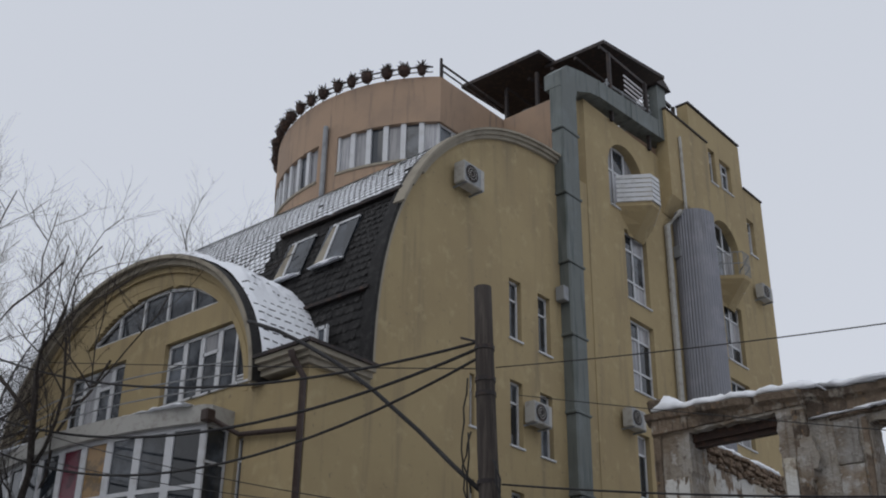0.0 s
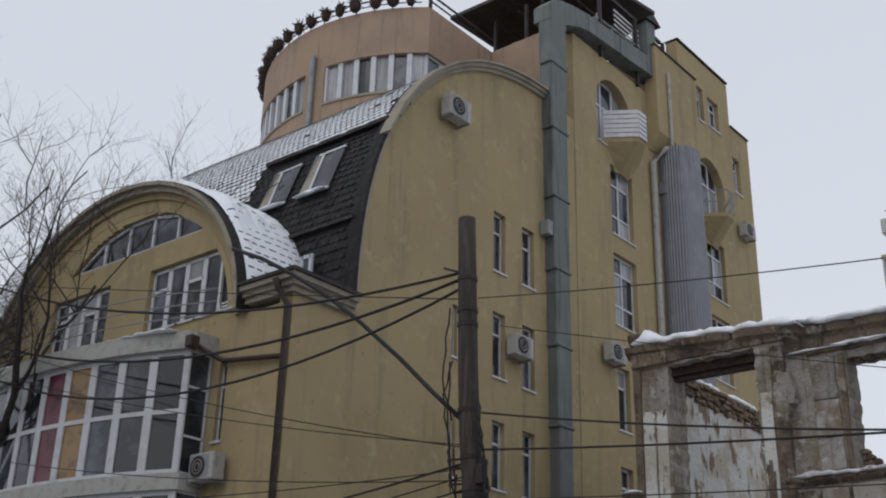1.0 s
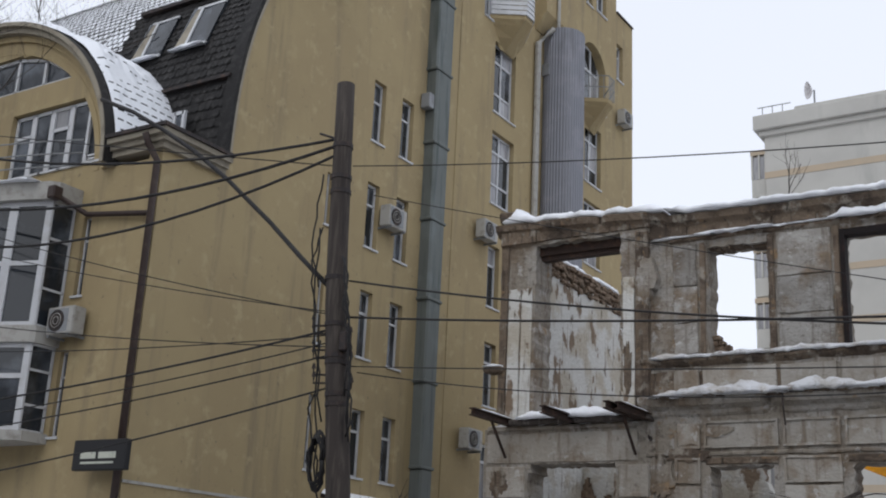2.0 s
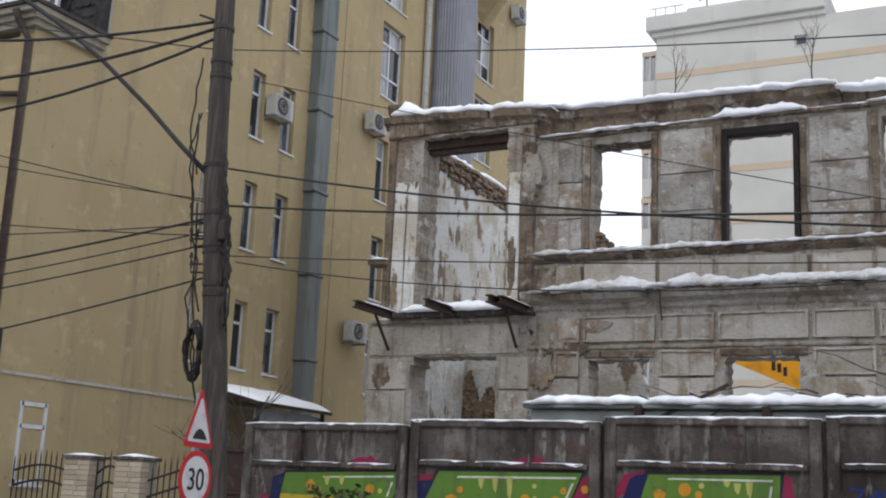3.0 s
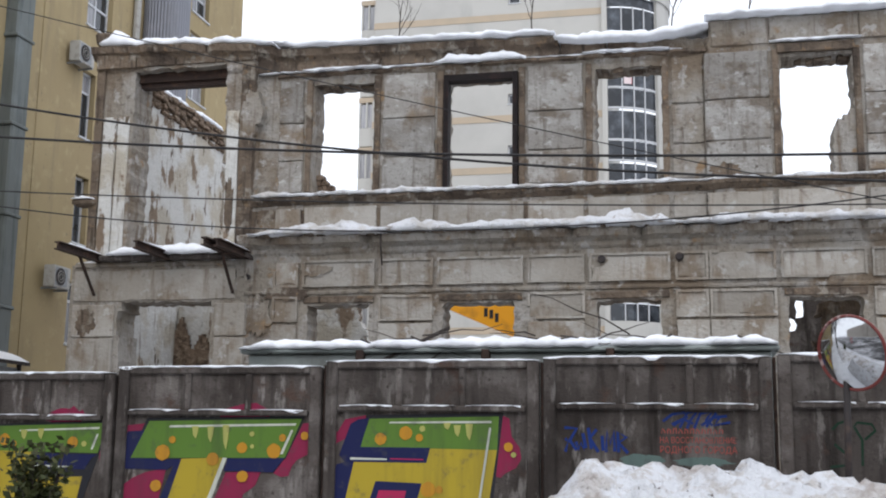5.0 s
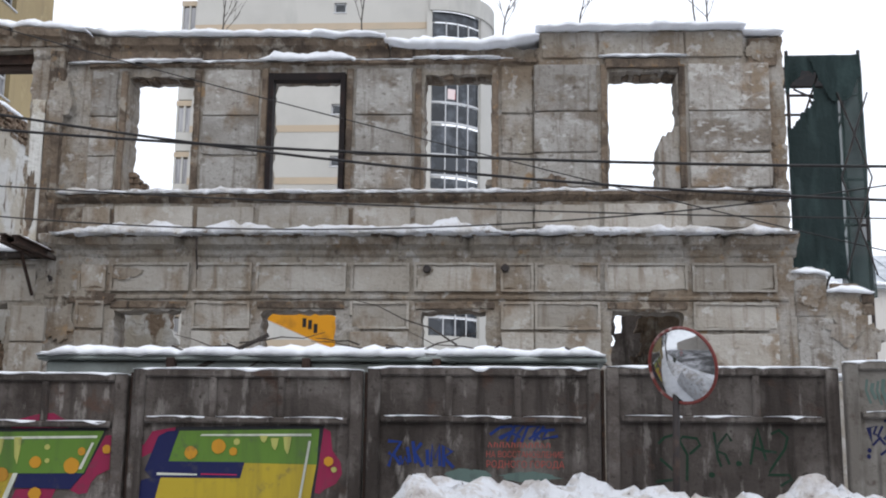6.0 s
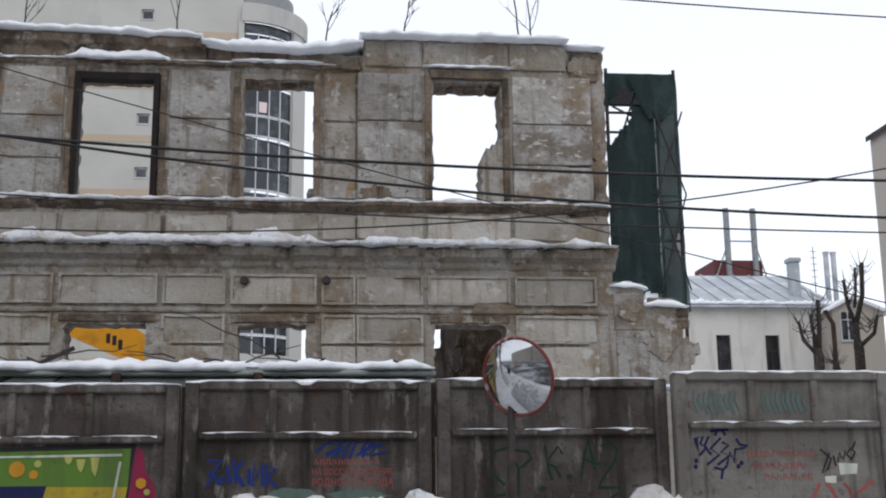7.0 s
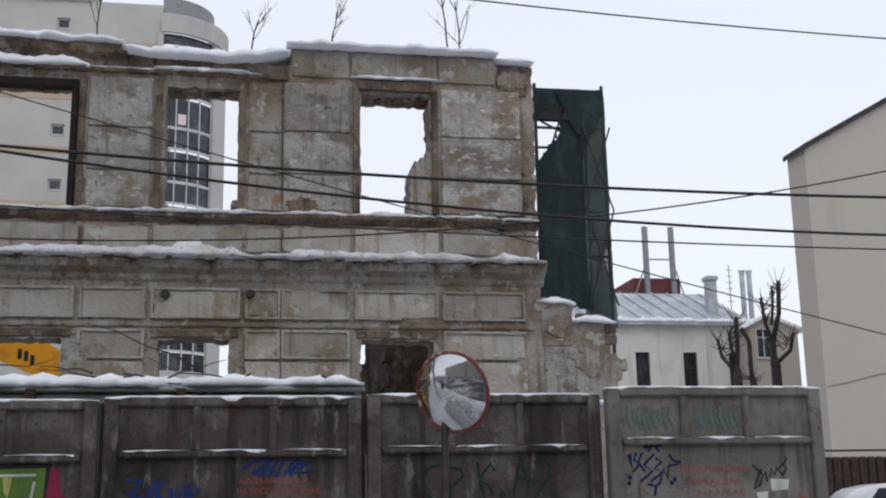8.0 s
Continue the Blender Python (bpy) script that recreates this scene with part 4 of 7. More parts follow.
painted(panels[0], [
    ("magenta", blob(-9.15, 1.74, 0.3, 0.13, seed=2)),
    ("magenta", blob(-11.0, 1.0, 0.12, 0.25, seed=4)),
    ("magenta", [(-8.61, 1.28), (-8.49, 1.58), (-8.42, 1.5), (-8.51, 1.28), (-8.59, 1.1)]),
    ("black", [(-10.75, 0.2), (-10.66, 1.62), (-8.46, 1.69), (-8.62, 1.18), (-8.95, 0.2)]),
    ("navy", [(-11.0, 0.2), (-10.86, 1.51), (-10.64, 1.59), (-10.78, 0.2)]),
    ("yellow", [(-10.8, 0.2), (-10.69, 1.27), (-9.64, 1.26), (-9.72, 0.86), (-8.85, 0.9), (-9.0, 0.2)]),
    ("green", [(-10.69, 1.26), (-10.62, 1.59), (-8.5, 1.66), (-8.63, 1.23), (-9.66, 1.24)]),
    ("navy", [(-9.69, 0.99), (-9.63, 1.22), (-8.63, 1.21), (-8.72, 1.16), (-8.82, 1.0)]),
    ("pale", [(-9.66, 1.03), (-9.65, 1.06), (-9.0, 1.04), (-9.0, 1.02)]),
    ("pale", [(-9.9, 1.53), (-9.9, 1.55), (-8.62, 1.60), (-8.63, 1.57)]),
    ("pale", [(-8.74, 1.28), (-8.66, 1.5), (-8.63, 1.5), (-8.71, 1.28)])])
dots(panels[0], ((-10.13, 1.41, 0.085), (-9.98, 1.35, 0.05), (-9.03, 1.38, 0.08), (-8.85, 1.36, 0.04), (-10.97, 1.1, 0.07)))
drips(panels[0], ((-9.82, 1.55, 0.14), (-9.55, 1.57, 0.15)))
painted(panels[1], [
    ("magenta", [(-8.33, 1.3), (-8.33, 1.54), (-8.24, 1.62), (-7.89, 1.66), (-7.98, 1.51), (-8.19, 1.5)]),
    ("magenta", [(-8.33, 0.7), (-8.06, 0.9), (-7.86, 0.98), (-7.56, 1.03), (-7.7, 0.4), (-8.3, 0.3)]),
    ("magenta", [(-6.83, 1.7), (-6.71, 1.86), (-6.46, 1.93), (-6.25, 1.95), (-6.1, 1.87), (-6.03, 1.74)]),
    ("magenta", [(-6.95, 0.3), (-6.66, 0.99), (-6.14, 1.02), (-6.22, 0.82), (-6.39, 0.7), (-6.5, 0.3)]),
    ("magenta", [(-5.96, 0.99), (-5.79, 1.2), (-5.55, 1.67), (-5.43, 1.68), (-5.37, 1.5), (-5.45, 1.47), (-5.44, 1.27), (-5.63, 1.17), (-5.7, 1.08), (-5.74, 0.96), (-5.85, 0.94)]),
    ("black", [(-8.15, 1.14), (-7.89, 1.73), (-5.53, 1.77), (-5.79, 1.18)]),
    ("navy", [(-8.33, 1.02), (-8.18, 1.54), (-7.9, 1.56), (-8.12, 1.17), (-7.3, 1.16), (-7.55, 1.01)]),
    ("navy", [(-7.8, 0.2), (-7.44, 1.1), (-7.31, 1.17), (-7.62, 0.2)]),
    ("green", [(-8.11, 1.17), (-7.85, 1.69), (-5.57, 1.73), (-5.8, 1.2)]),
    ("yellow", [(-7.64, 0.2), (-7.33, 1.17), (-6.69, 1.19), (-7.1, 0.2)]),
    ("navy", [(-6.69, 1.01), (-6.64, 1.18), (-5.8, 1.2), (-5.96, 1.0)]),
    ("pale", [(-7.08, 0.2), (-6.71, 1.19), (-6.65, 1.19), (-7.01, 0.2)]),
    ("pale", [(-7.54, 1.6), (-7.53, 1.63), (-5.65, 1.67), (-5.66, 1.64)]),
    ("pale", [(-5.87, 1.25), (-5.72, 1.58), (-5.69, 1.58), (-5.83, 1.25)])])
dots(panels[1], ((-7.62, 1.25, 0.11), (-7.48, 1.43, 0.05), (-6.43, 1.33, 0.075), (-5.96, 1.29, 0.1), (-5.84, 1.47, 0.05), (-6.29, 1.52, 0.035), (-6.28, 1.35, 0.03), (-6.86, 1.17, 0.09), (-6.41, 0.94, 0.08), (-7.7, 0.79, 0.08), (-5.52, 1.5, 0.055)), 0.024)
drips(panels[1], ((-7.14, 1.62, 0.17), (-6.91, 1.62, 0.22), (-6.68, 1.64, 0.34)), 0.023)
painted(panels[2], [
    ("magenta", [(-5.22, 1.59), (-5.05, 1.56), (-4.95, 1.73), (-4.64, 1.79), (-4.67, 1.68), (-4.88, 1.6), (-4.94, 1.47), (-5.08, 1.4), (-5.1, 1.06), (-5.17, 0.95), (-5.21, 1.32)]),
    ("magenta", [(-2.83, 1.74), (-2.78, 1.8), (-2.68, 1.75), (-2.65, 1.52), (-2.54, 1.37), (-2.52, 1.23), (-2.59, 1.11), (-2.73, 1.04), (-2.79, 0.98), (-2.87, 1.0)]),
    ("black", [(-4.75, 1.4), (-4.65, 1.79), (-2.76, 1.82), (-2.95, 0.2), (-4.9, 0.2)]),
    ("navy", [(-5.2, 0.2), (-5.06, 1.12), (-4.9, 1.17), (-4.78, 1.16), (-5.0, 0.2)]),
    ("yellow", [(-5.02, 0.2), (-4.81, 1.16), (-3.76, 1.36), (-2.84, 1.36), (-3.02, 0.2)]),
    ("green", [(-4.74, 1.33), (-4.6, 1.74), (-2.82, 1.78), (-2.84, 1.34), (-3.74, 1.35)]),
    ("navy", [(-5.02, 1.25), (-4.87, 1.67), (-4.76, 1.73), (-4.61, 1.75), (-4.72, 1.36), (-3.75, 1.36), (-3.8, 1.16), (-4.94, 1.16)]),
    ("navy", [(-4.72, 0.2), (-4.5, 0.91), (-3.86, 0.89), (-4.05, 0.2)]),
    ("pink", [(-4.62, 0.2), (-4.45, 0.79), (-4.07, 0.79), (-4.2, 0.2)]),
    ("pale", [(-4.86, 1.19), (-4.86, 1.22), (-4.35, 1.21), (-4.35, 1.19)]),
    ("pink", [(-4.3, 1.2), (-4.3, 1.215), (-3.84, 1.21), (-3.84, 1.195)]),
    ("pale", [(-3.16, 0.2), (-2.95, 1.63), (-2.92, 1.63), (-3.13, 0.2)]),
    ("pale", [(-4.33, 1.68), (-4.31, 1.7), (-2.92, 1.72), (-2.92, 1.69)])])
dots(panels[2], ((-4.44, 1.47, 0.08), (-4.09, 1.55, 0.09), (-3.86, 1.61, 0.04), (-3.9, 1.49, 0.05), (-2.69, 1.38, 0.06), (-2.62, 1.28, 0.035), (-3.77, 0.81, 0.1), (-3.62, 0.81, 0.05)), 0.022)
drips(panels[2], ((-3.52, 1.69, 0.09), (-3.38, 1.66, 0.15), (-3.22, 1.68, 0.22)), 0.023)


def stroke(parent, pts, colour, w=0.03, y=YF, d=0.005):
    """A hand-drawn line of spray paint, one flat ribbon."""
    bm, prev = bmesh.new(), None
    n = len(pts)
    for k, (x, z) in enumerate(pts):
        a, b = pts[max(0, k - 1)], pts[min(n - 1, k + 1)]
        dx, dz = b[0] - a[0], b[1] - a[1]
        if 0 < k < n - 1:
            p, q = Vector((x - a[0], z - a[1])).normalized(), Vector((b[0] - x, b[1] - z)).normalized()
            if p.dot(q) < -0.6:
                dx, dz = p[1], -p[0]
        L = math.hypot(dx, dz) or 1
        nx, nz = -dz / L * w / 2, dx / L * w / 2
        e = -d - 0.0005 * k
        row = [bm.verts.new((x + nx, y + e, z + nz)), bm.verts.new((x - nx, y + e, z - nz)), bm.verts.new((x - nx, y, z - nz)), bm.verts.new((x + nx, y, z + nz))]
        if prev:
            for i in range(4):
                bm.faces.new((prev[i], row[i], row[(i + 1) % 4], prev[(i + 1) % 4]))
        else:
            bm.faces.new(row)
        prev = row
    bm.faces.new(prev)
    return part("paint_line", bm, "paint_" + colour, parent)


def lettering(parent, text, x, z, size, colour, y=YF, squeeze=1.0):
    cu = bpy.data.curves.new("lettering", "FONT")
    cu.body, cu.size, cu.extrude = text, size, 0.002
    tmp = bpy.data.objects.new("lettering", cu)
    scene.collection.objects.link(tmp)
    me = bpy.data.meshes.new_from_object(tmp.evaluated_get(bpy.context.evaluated_depsgraph_get()))
    bpy.data.objects.remove(tmp)
    me.transform(Matrix.Translation((x, y - 0.004, z)) @ Matrix.Rotation(radians(90), 4, "X") @ Matrix.Diagonal((squeeze, 1, 1, 1)))
    me.materials.clear()
    me.materials.append(M[colour])
    ob = new("lettering", me)
    ob.parent = parent
    if parent.type == "EMPTY":
        ob.matrix_parent_inverse = Matrix.Translation(-parent.location)
    return ob


p4 = panels[3]
for pts in ([(-1.95, 1.64), (-1.79, 1.63), (-1.89, 1.46), (-1.94, 1.50)], [(-1.94, 1.33), (-1.89, 1.49), (-1.79, 1.35)], [(-1.80, 1.46), (-1.77, 1.36), (-1.74, 1.45), (-1.70, 1.36), (-1.68, 1.47)], [(-1.71, 1.57), (-1.67, 1.38)], [(-1.64, 1.64), (-1.60, 1.37)], [(-1.53, 1.62), (-1.62, 1.51), (-1.51, 1.33)], [(-1.46, 1.54), (-1.45, 1.35)], [(-1.41, 1.33), (-1.40, 1.60), (-1.36, 1.43), (-1.31, 1.60), (-1.30, 1.34)], [(-1.25, 1.33), (-1.26, 1.59), (-1.15, 1.52), (-1.25, 1.45), (-1.13, 1.32)]):
    stroke(p4, pts, "blue", 0.042)
for pts in ([(-0.68, 1.73), (-0.56, 1.82), (-0.41, 1.84), (-0.37, 1.79), (-0.57, 1.69)], [(-0.47, 1.65), (-0.37, 1.84), (-0.26, 1.84), (-0.33, 1.75), (-0.38, 1.64)], [(-0.29, 1.64), (-0.21, 1.83), (-0.07, 1.84), (-0.14, 1.75), (-0.06, 1.68)], [(-0.14, 1.66), (-0.01, 1.84), (0.02, 1.77), (-0.04, 1.68), (0.16, 1.72)], [(-0.55, 1.68), (-0.42, 1.76), (-0.3, 1.70)], [(-0.2, 1.68), (-0.05, 1.78), (0.12, 1.80)]):
    stroke(p4, pts, "blue", 0.034)
for k in range(11):
    x = -0.70 + 0.072 * k
    stroke(p4, [(x, 1.575), (x + 0.01, 1.635), (x + 0.04, 1.60 + 0.02 * (k % 3)), (x + 0.042, 1.575)], "red", 0.014)
lettering(p4, "НА ВОССТАНОВЛЕНИЕ", -0.73, 1.455, 0.105, "paint_red", squeeze=0.80)
lettering(p4, "РОДНОГО ГОРОДА", -0.73, 1.33, 0.118, "paint_red", squeeze=0.86)
paint(p4, blob(-0.95, 1.22, 0.3, 0.09, seed=8), "teal", 0.003)
paint(p4, blob(-0.2, 1.22, 0.34, 0.06, seed=9), "teal", 0.003)
p5 = panels[4]
for pts in ([(1.73, 1.2), (1.74, 1.51), (1.65, 1.68), (1.69, 1.73), (1.86, 1.71), (1.90, 1.63), (1.77, 1.52)], [(2.07, 1.79), (2.11, 1.47), (2.15, 1.37)], [(2.28, 1.68), (2.23, 1.77), (2.13, 1.65), (2.10, 1.56), (2.20, 1.52), (2.25, 1.40)], [(2.50, 1.40), (2.56, 1.70), (2.60, 1.84), (2.63, 1.70), (2.69, 1.45)], [(2.56, 1.61), (2.66, 1.57), (2.82, 1.55)], [(2.76, 1.77), (2.86, 1.82), (2.96, 1.73), (2.92, 1.59), (2.75, 1.35), (2.71, 1.28), (2.96, 1.28), (2.99, 1.23), (2.85, 1.15)], [(1.39, 1.64), (1.47, 1.72), (1.61, 1.76)], [(1.41, 1.46), (1.57, 1.32)], [(1.35, 1.18), (1.58, 1.21)]):
    stroke(p5, pts, "dgreen", 0.032)
for x, z in ((2.03, 1.27), (2.36, 1.41)):
    paint(p5, blob(x, z, 0.04, 0.035, 10, 0.2, x), "dgreen", 0.006)
p6, Y6 = panels[5], YF - 0.25
rg = random.Random(5)
for pts in ([(3.85, 1.85), (3.90, 1.66), (3.88, 1.85), (3.96, 1.87), (3.92, 1.78), (4.0, 1.74), (3.90, 1.64)], [(4.03, 1.87), (3.97, 1.75), (4.05, 1.65)], [(4.18, 1.85), (4.04, 1.72), (4.15, 1.65), (3.99, 1.53)], [(4.19, 1.80), (4.27, 1.76), (4.17, 1.68), (4.28, 1.64), (4.12, 1.53)], [(4.24, 1.53), (4.28, 1.68), (4.33, 1.56), (4.35, 1.71), (4.48, 1.73)], [(4.37, 1.84), (4.41, 1.77), (4.51, 1.75)], [(4.05, 1.93), (4.28, 1.95)], [(4.11, 1.88), (4.17, 1.99), (4.24, 1.88)], [(4.08, 1.50), (4.18, 1.47), (4.24, 1.52)], [(4.18, 1.47), (4.16, 1.36)]):
    stroke(p6, pts, "navy", 0.03, Y6)
for x, z in ((3.86, 1.58), (3.85, 1.51), (4.38, 1.51), (4.42, 1.55)):
    paint(p6, blob(x, z, 0.025, 0.03, 8, 0.1, x), "navy", 0.006, Y6)
for x0, z, n, h0 in ((4.51, 1.66, 11, 0.045), (4.57, 1.51, 9, 0.042), (4.70, 1.385, 8, 0.05)):
    for k in range(n):
        x = x0 + 0.078 * k
        h = rg.uniform(0.75, 1.0) * h0
        stroke(p6, [(x, z - h), (x + rg.uniform(-.01, .02), z + h), (x + 0.04, z + rg.uniform(-h, h)), (x + 0.045, z - h * rg.choice((1, 0.2)))], "red", 0.013, Y6)
for pts in ([(5.42, 1.71), (5.55, 1.59), (5.50, 1.47), (5.42, 1.42), (5.53, 1.66)], [(5.58, 1.63), (5.60, 1.50)], [(5.63, 1.55), (5.66, 1.67), (5.70, 1.57), (5.74, 1.69)], [(5.81, 1.58), (5.75, 1.64), (5.80, 1.71), (5.86, 1.67), (5.80, 1.57)], [(5.82, 1.70), (5.87, 1.79)]):
    stroke(p6, pts, "black", 0.024, Y6)
paint(p6, [(5.64, 1.54), (5.88, 1.53), (5.86, 1.41), (5.65, 1.4)], "pale", 0.004, Y6, "paper")
paint(p6, [(5.45, 1.38), (5.6, 1.39), (5.59, 1.3), (5.46, 1.31)], "pale", 0.004, Y6, "paper")
for pts in ([(5.28, 1.1), (5.38, 1.3)], [(5.46, 1.3), (5.52, 1.24), (5.58, 1.12)], [(5.68, 1.3), (5.74, 1.24), (5.78, 1.12)], [(5.84, 1.18), (5.94, 1.24), (6.06, 1.33)]):
    stroke(p6, pts, "red", 0.035, Y6)
for cx, w in ((4.14, 0.26), (5.0, 0.26)):
    for k in range(9):
        x = cx - w + 2 * w * k / 8
        stroke(p6, [(x, 2.42 + rg.uniform(-.05, .02)), (x - 0.02, 2.3), (x + 0.03, 2.13 + rg.uniform(-.02, .06))], "teal", 0.045 if k % 2 else 0.03, Y6, 0.004 + 0.0006 * k)

# ---- traffic mirror ----
mirror = thing("traffic_mirror", (1.45, 14.7, 0.14), "round convex traffic mirror with faded red rim on post", "traffic mirror")
mc, mr = Vector((1.475, 14.62, 2.45)), 0.42
turn = Matrix.Translation(mc) @ Matrix.Rotation(radians(-40), 4, "Z") @ Matrix.Rotation(radians(104), 4, "X")
bm, R = bmesh.new(), 1.15
rings = []
for i in range(13):
    a = math.asin(mr * 0.97 / R) * i / 12
    rings.append([bm.verts.new((R * math.sin(a) * math.cos(2 * math.pi * k / 48), R * math.sin(a) * math.sin(2 * math.pi * k / 48), R * math.cos(a) - R * math.cos(math.asin(mr / R)))) for k in range(48)] if i else [bm.verts.new((0, 0, R - R * math.cos(math.asin(mr / R))))])
for k in range(48):
    bm.faces.new((rings[0][0], rings[1][k], rings[1][(k + 1) % 48]))
for a, b in zip(rings[1:], rings[2:]):
    for k in range(48):
        bm.faces.new((a[k], b[k], b[(k + 1) % 48], a[(k + 1) % 48]))
bm.transform(turn)
part("mirror_face", bm, "mirror", mirror, "convex mirror glass", smooth=True)
bm = bmesh.new()
tor = []
for k in range(48):
    c, s = math.cos(2 * math.pi * k / 48), math.sin(2 * math.pi * k / 48)
    tor.append([bm.verts.new(((mr + 0.019 * math.cos(2 * math.pi * q / 8)) * c, (mr + 0.019 * math.cos(2 * math.pi * q / 8)) * s, 0.022 * math.sin(2 * math.pi * q / 8))) for q in range(8)])
for k in range(48):
    a, b = tor[k], tor[(k + 1) % 48]
    for q in range(8):
        bm.faces.new((a[q], a[(q + 1) % 8], b[(q + 1) % 8], b[q]))
bm.transform(turn)
part("rim", bm, "mirror_rim", mirror, "faded red rim", smooth=True)
bm = bmesh.new()
tor = [[bm.verts.new((r * math.cos(2 * math.pi * k / 32), r * math.sin(2 * math.pi * k / 32), z)) for k in range(32)] for r, z in ((mr, -0.01), (0.25, -0.07), (0.08, -0.09))]
for a, b in zip(tor, tor[1:]):
    for k in range(32):
        bm.faces.new((a[k], a[(k + 1) % 32], b[(k + 1) % 32], b[k]))
bm.faces.new(tor[-1])
bm.transform(turn)
part("back_shell", bm, "mirror_rim", mirror, smooth=True)
bm = bmesh.new()
tube(bm, [(1.37, 14.76, 0.1), (1.43, 14.78, 2.55)], 0.04, 10)
part("post", bm, "dark_metal", mirror, "dark steel post", smooth=True)
bm = bmesh.new()
soft_box(bm, 1.40, 1.54, 14.66, 14.82, 2.38, 2.52, 0.01)
part("bracket", bm, "grey_paint", mirror)

# ---- road signs ----
signs = thing("road_sign", (-7.78, 10.5, 0.012), "red-bordered triangle hump sign over a round 30 speed sign", "road sign")
bm = bmesh.new()
tube(bm, [(-7.87, 10.5, 0), (-7.87, 10.5, 2.3)], 0.03, 8)
part("post", bm, "grey_paint", signs, smooth=True)
TW = Matrix.Translation((-7.82, 10.5, 0)) @ Matrix.Rotation(radians(94), 4, "Z")


def plate(name, pts, mat, y, parent=signs, label=""):
    bm = bmesh.new()
    prism(bm, pts, front(0), y, y + 0.006)
    bm.transform(TW)
    return part(name, bm, mat, parent, label)


def rounded_tri(cx, z0, w, h, r):
    out = []
    for ax, az, s in ((cx - w / 2, z0, 210), (cx + w / 2, z0, 330), (cx, z0 + h, 90)):
        ix, iz = cx + (ax - cx) * (1 - r * 2.2), z0 + h / 3 + (az - z0 - h / 3) * (1 - r * 2.2)
        out += [(ix + r * w * math.cos(radians(s + d)), iz + r * w * math.sin(radians(s + d))) for d in (-50, -20, 20, 50)]
    return out


disc_turn, TW = TW, Matrix.Translation((-7.82, 10.5, 0)) @ Matrix.Rotation(radians(103), 4, "Z")
plate("triangle_border", rounded_tri(0, 1.72, 0.70, 0.62, 0.05), "sign_red", 0.0)
plate("triangle_face", rounded_tri(0, 1.775, 0.53, 0.47, 0.04), "sign_white", -0.006)
plate("hump_symbol", [(-0.17, 1.80)] + [(-0.16 + 0.32 * k / 10, 1.81 + 0.10 * math.sin(math.pi * k / 10) ** 0.8) for k in range(11)] + [(0.17, 1.80)], "sign_black", -0.012)
TW = disc_turn
disc = [(0.30 * math.cos(2 * math.pi * k / 40), 1.38 + 0.30 * math.sin(2 * math.pi * k / 40)) for k in range(40)]
plate("disc_border", disc, "sign_red", 0.0)
plate("disc_face", [(u * 0.8, 1.38 + (z - 1.38) * 0.8) for u, z in disc], "sign_white", -0.006)
num = lettering(signs, "30", -0.165, 1.265, 0.33, "sign_black", 0.0, 0.95)
num.data.transform(TW @ Matrix.Translation((0, -0.008, 0)))
plate("backplate", [(-0.04, 1.1), (0.04, 1.1), (0.04, 2.2), (-0.04, 2.2)], "grey_paint", 0.012)

# ---- wooden utility pole ----
pole = thing("utility_pole", (-10.15, 14.0, 0.14), "dark tarred wooden utility pole with clamps and cables", "utility pole")


def on_pole(z):
    """The axis of the slightly bent pole."""
    bend = ((0.0, -10.2), (2.6, -10.40), (6.0, -10.76), (9.46, -10.87))
    for (z0, x0), (z1, x1) in zip(bend, bend[1:]):
        if z <= z1:
            break
    return Vector((x0 + (x1 - x0) * (z - z0) / (z1 - z0), 14.0, z))


bm = bmesh.new()
tube(bm, [on_pole(9.46 * k / 10) for k in range(11)], [0.20 - 0.005 * k for k in range(11)], 14)
part("shaft", bm, "pole", pole, smooth=True)
for z in (4.1, 4.25, 4.75, 4.85, 5.35, 6.1, 7.55, 7.8, 8.35):
    bm = bmesh.new()
    c = on_pole(z)
    tube(bm, [c - Vector((0, 0, 0.035)), c + Vector((0, 0, 0.035))], 0.212 - 0.005 * z, 14)
    part("clamp", bm, "dark_metal", pole)
rp = random.Random(3)
for k in range(9):
    z = 4.3 + 0.13 * k
    bm = bmesh.new()
    c = on_pole(z)
    tube(bm, [c, c + Vector((-0.42 if k % 3 else 0.3, -0.05, 0.02)), c + Vector((-0.42 if k % 3 else 0.3, -0.05, 0.11))], 0.016, 6)
    part("hook", bm, "dark_metal", pole)
    bm = bmesh.new()
    e = c + Vector((-0.42 if k % 3 else 0.3, -0.05, 0.12))
    tube(bm, [e, e + Vector((0, 0, 0.08))], [0.035, 0.02], 8)
    part("insulator", bm, "dark_metal", pole)
bm = bmesh.new()
tube(bm, [on_pole(8.45) + Vector((-0.5, 0, 0.22)), on_pole(8.45) + Vector((0.12, 0, -0.05))], 0.02, 6)
part("bracket", bm, "dark_metal", pole)
for k in range(10):
    x0 = rp.choice((-0.24, -0.28, 0.22, 0.26))
    z1 = rp.uniform(5.0, 8.3)
    z0 = z1 - rp.uniform(1.2, 3.2)
    pts = []
    for i in range(9):
        z = z1 + (z0 - z1) * i / 8
        pts.append(on_pole(z) + Vector((x0 * (1 + 0.5 * math.sin(math.pi * i / 8)) + rp.uniform(-.05, .05), -0.1 + rp.uniform(-.06, .06), 0)))
    bm = bmesh.new()
    tube(bm, pts, 0.015, 5)
    part("loose_cable", bm, "cable", pole, smooth=True)
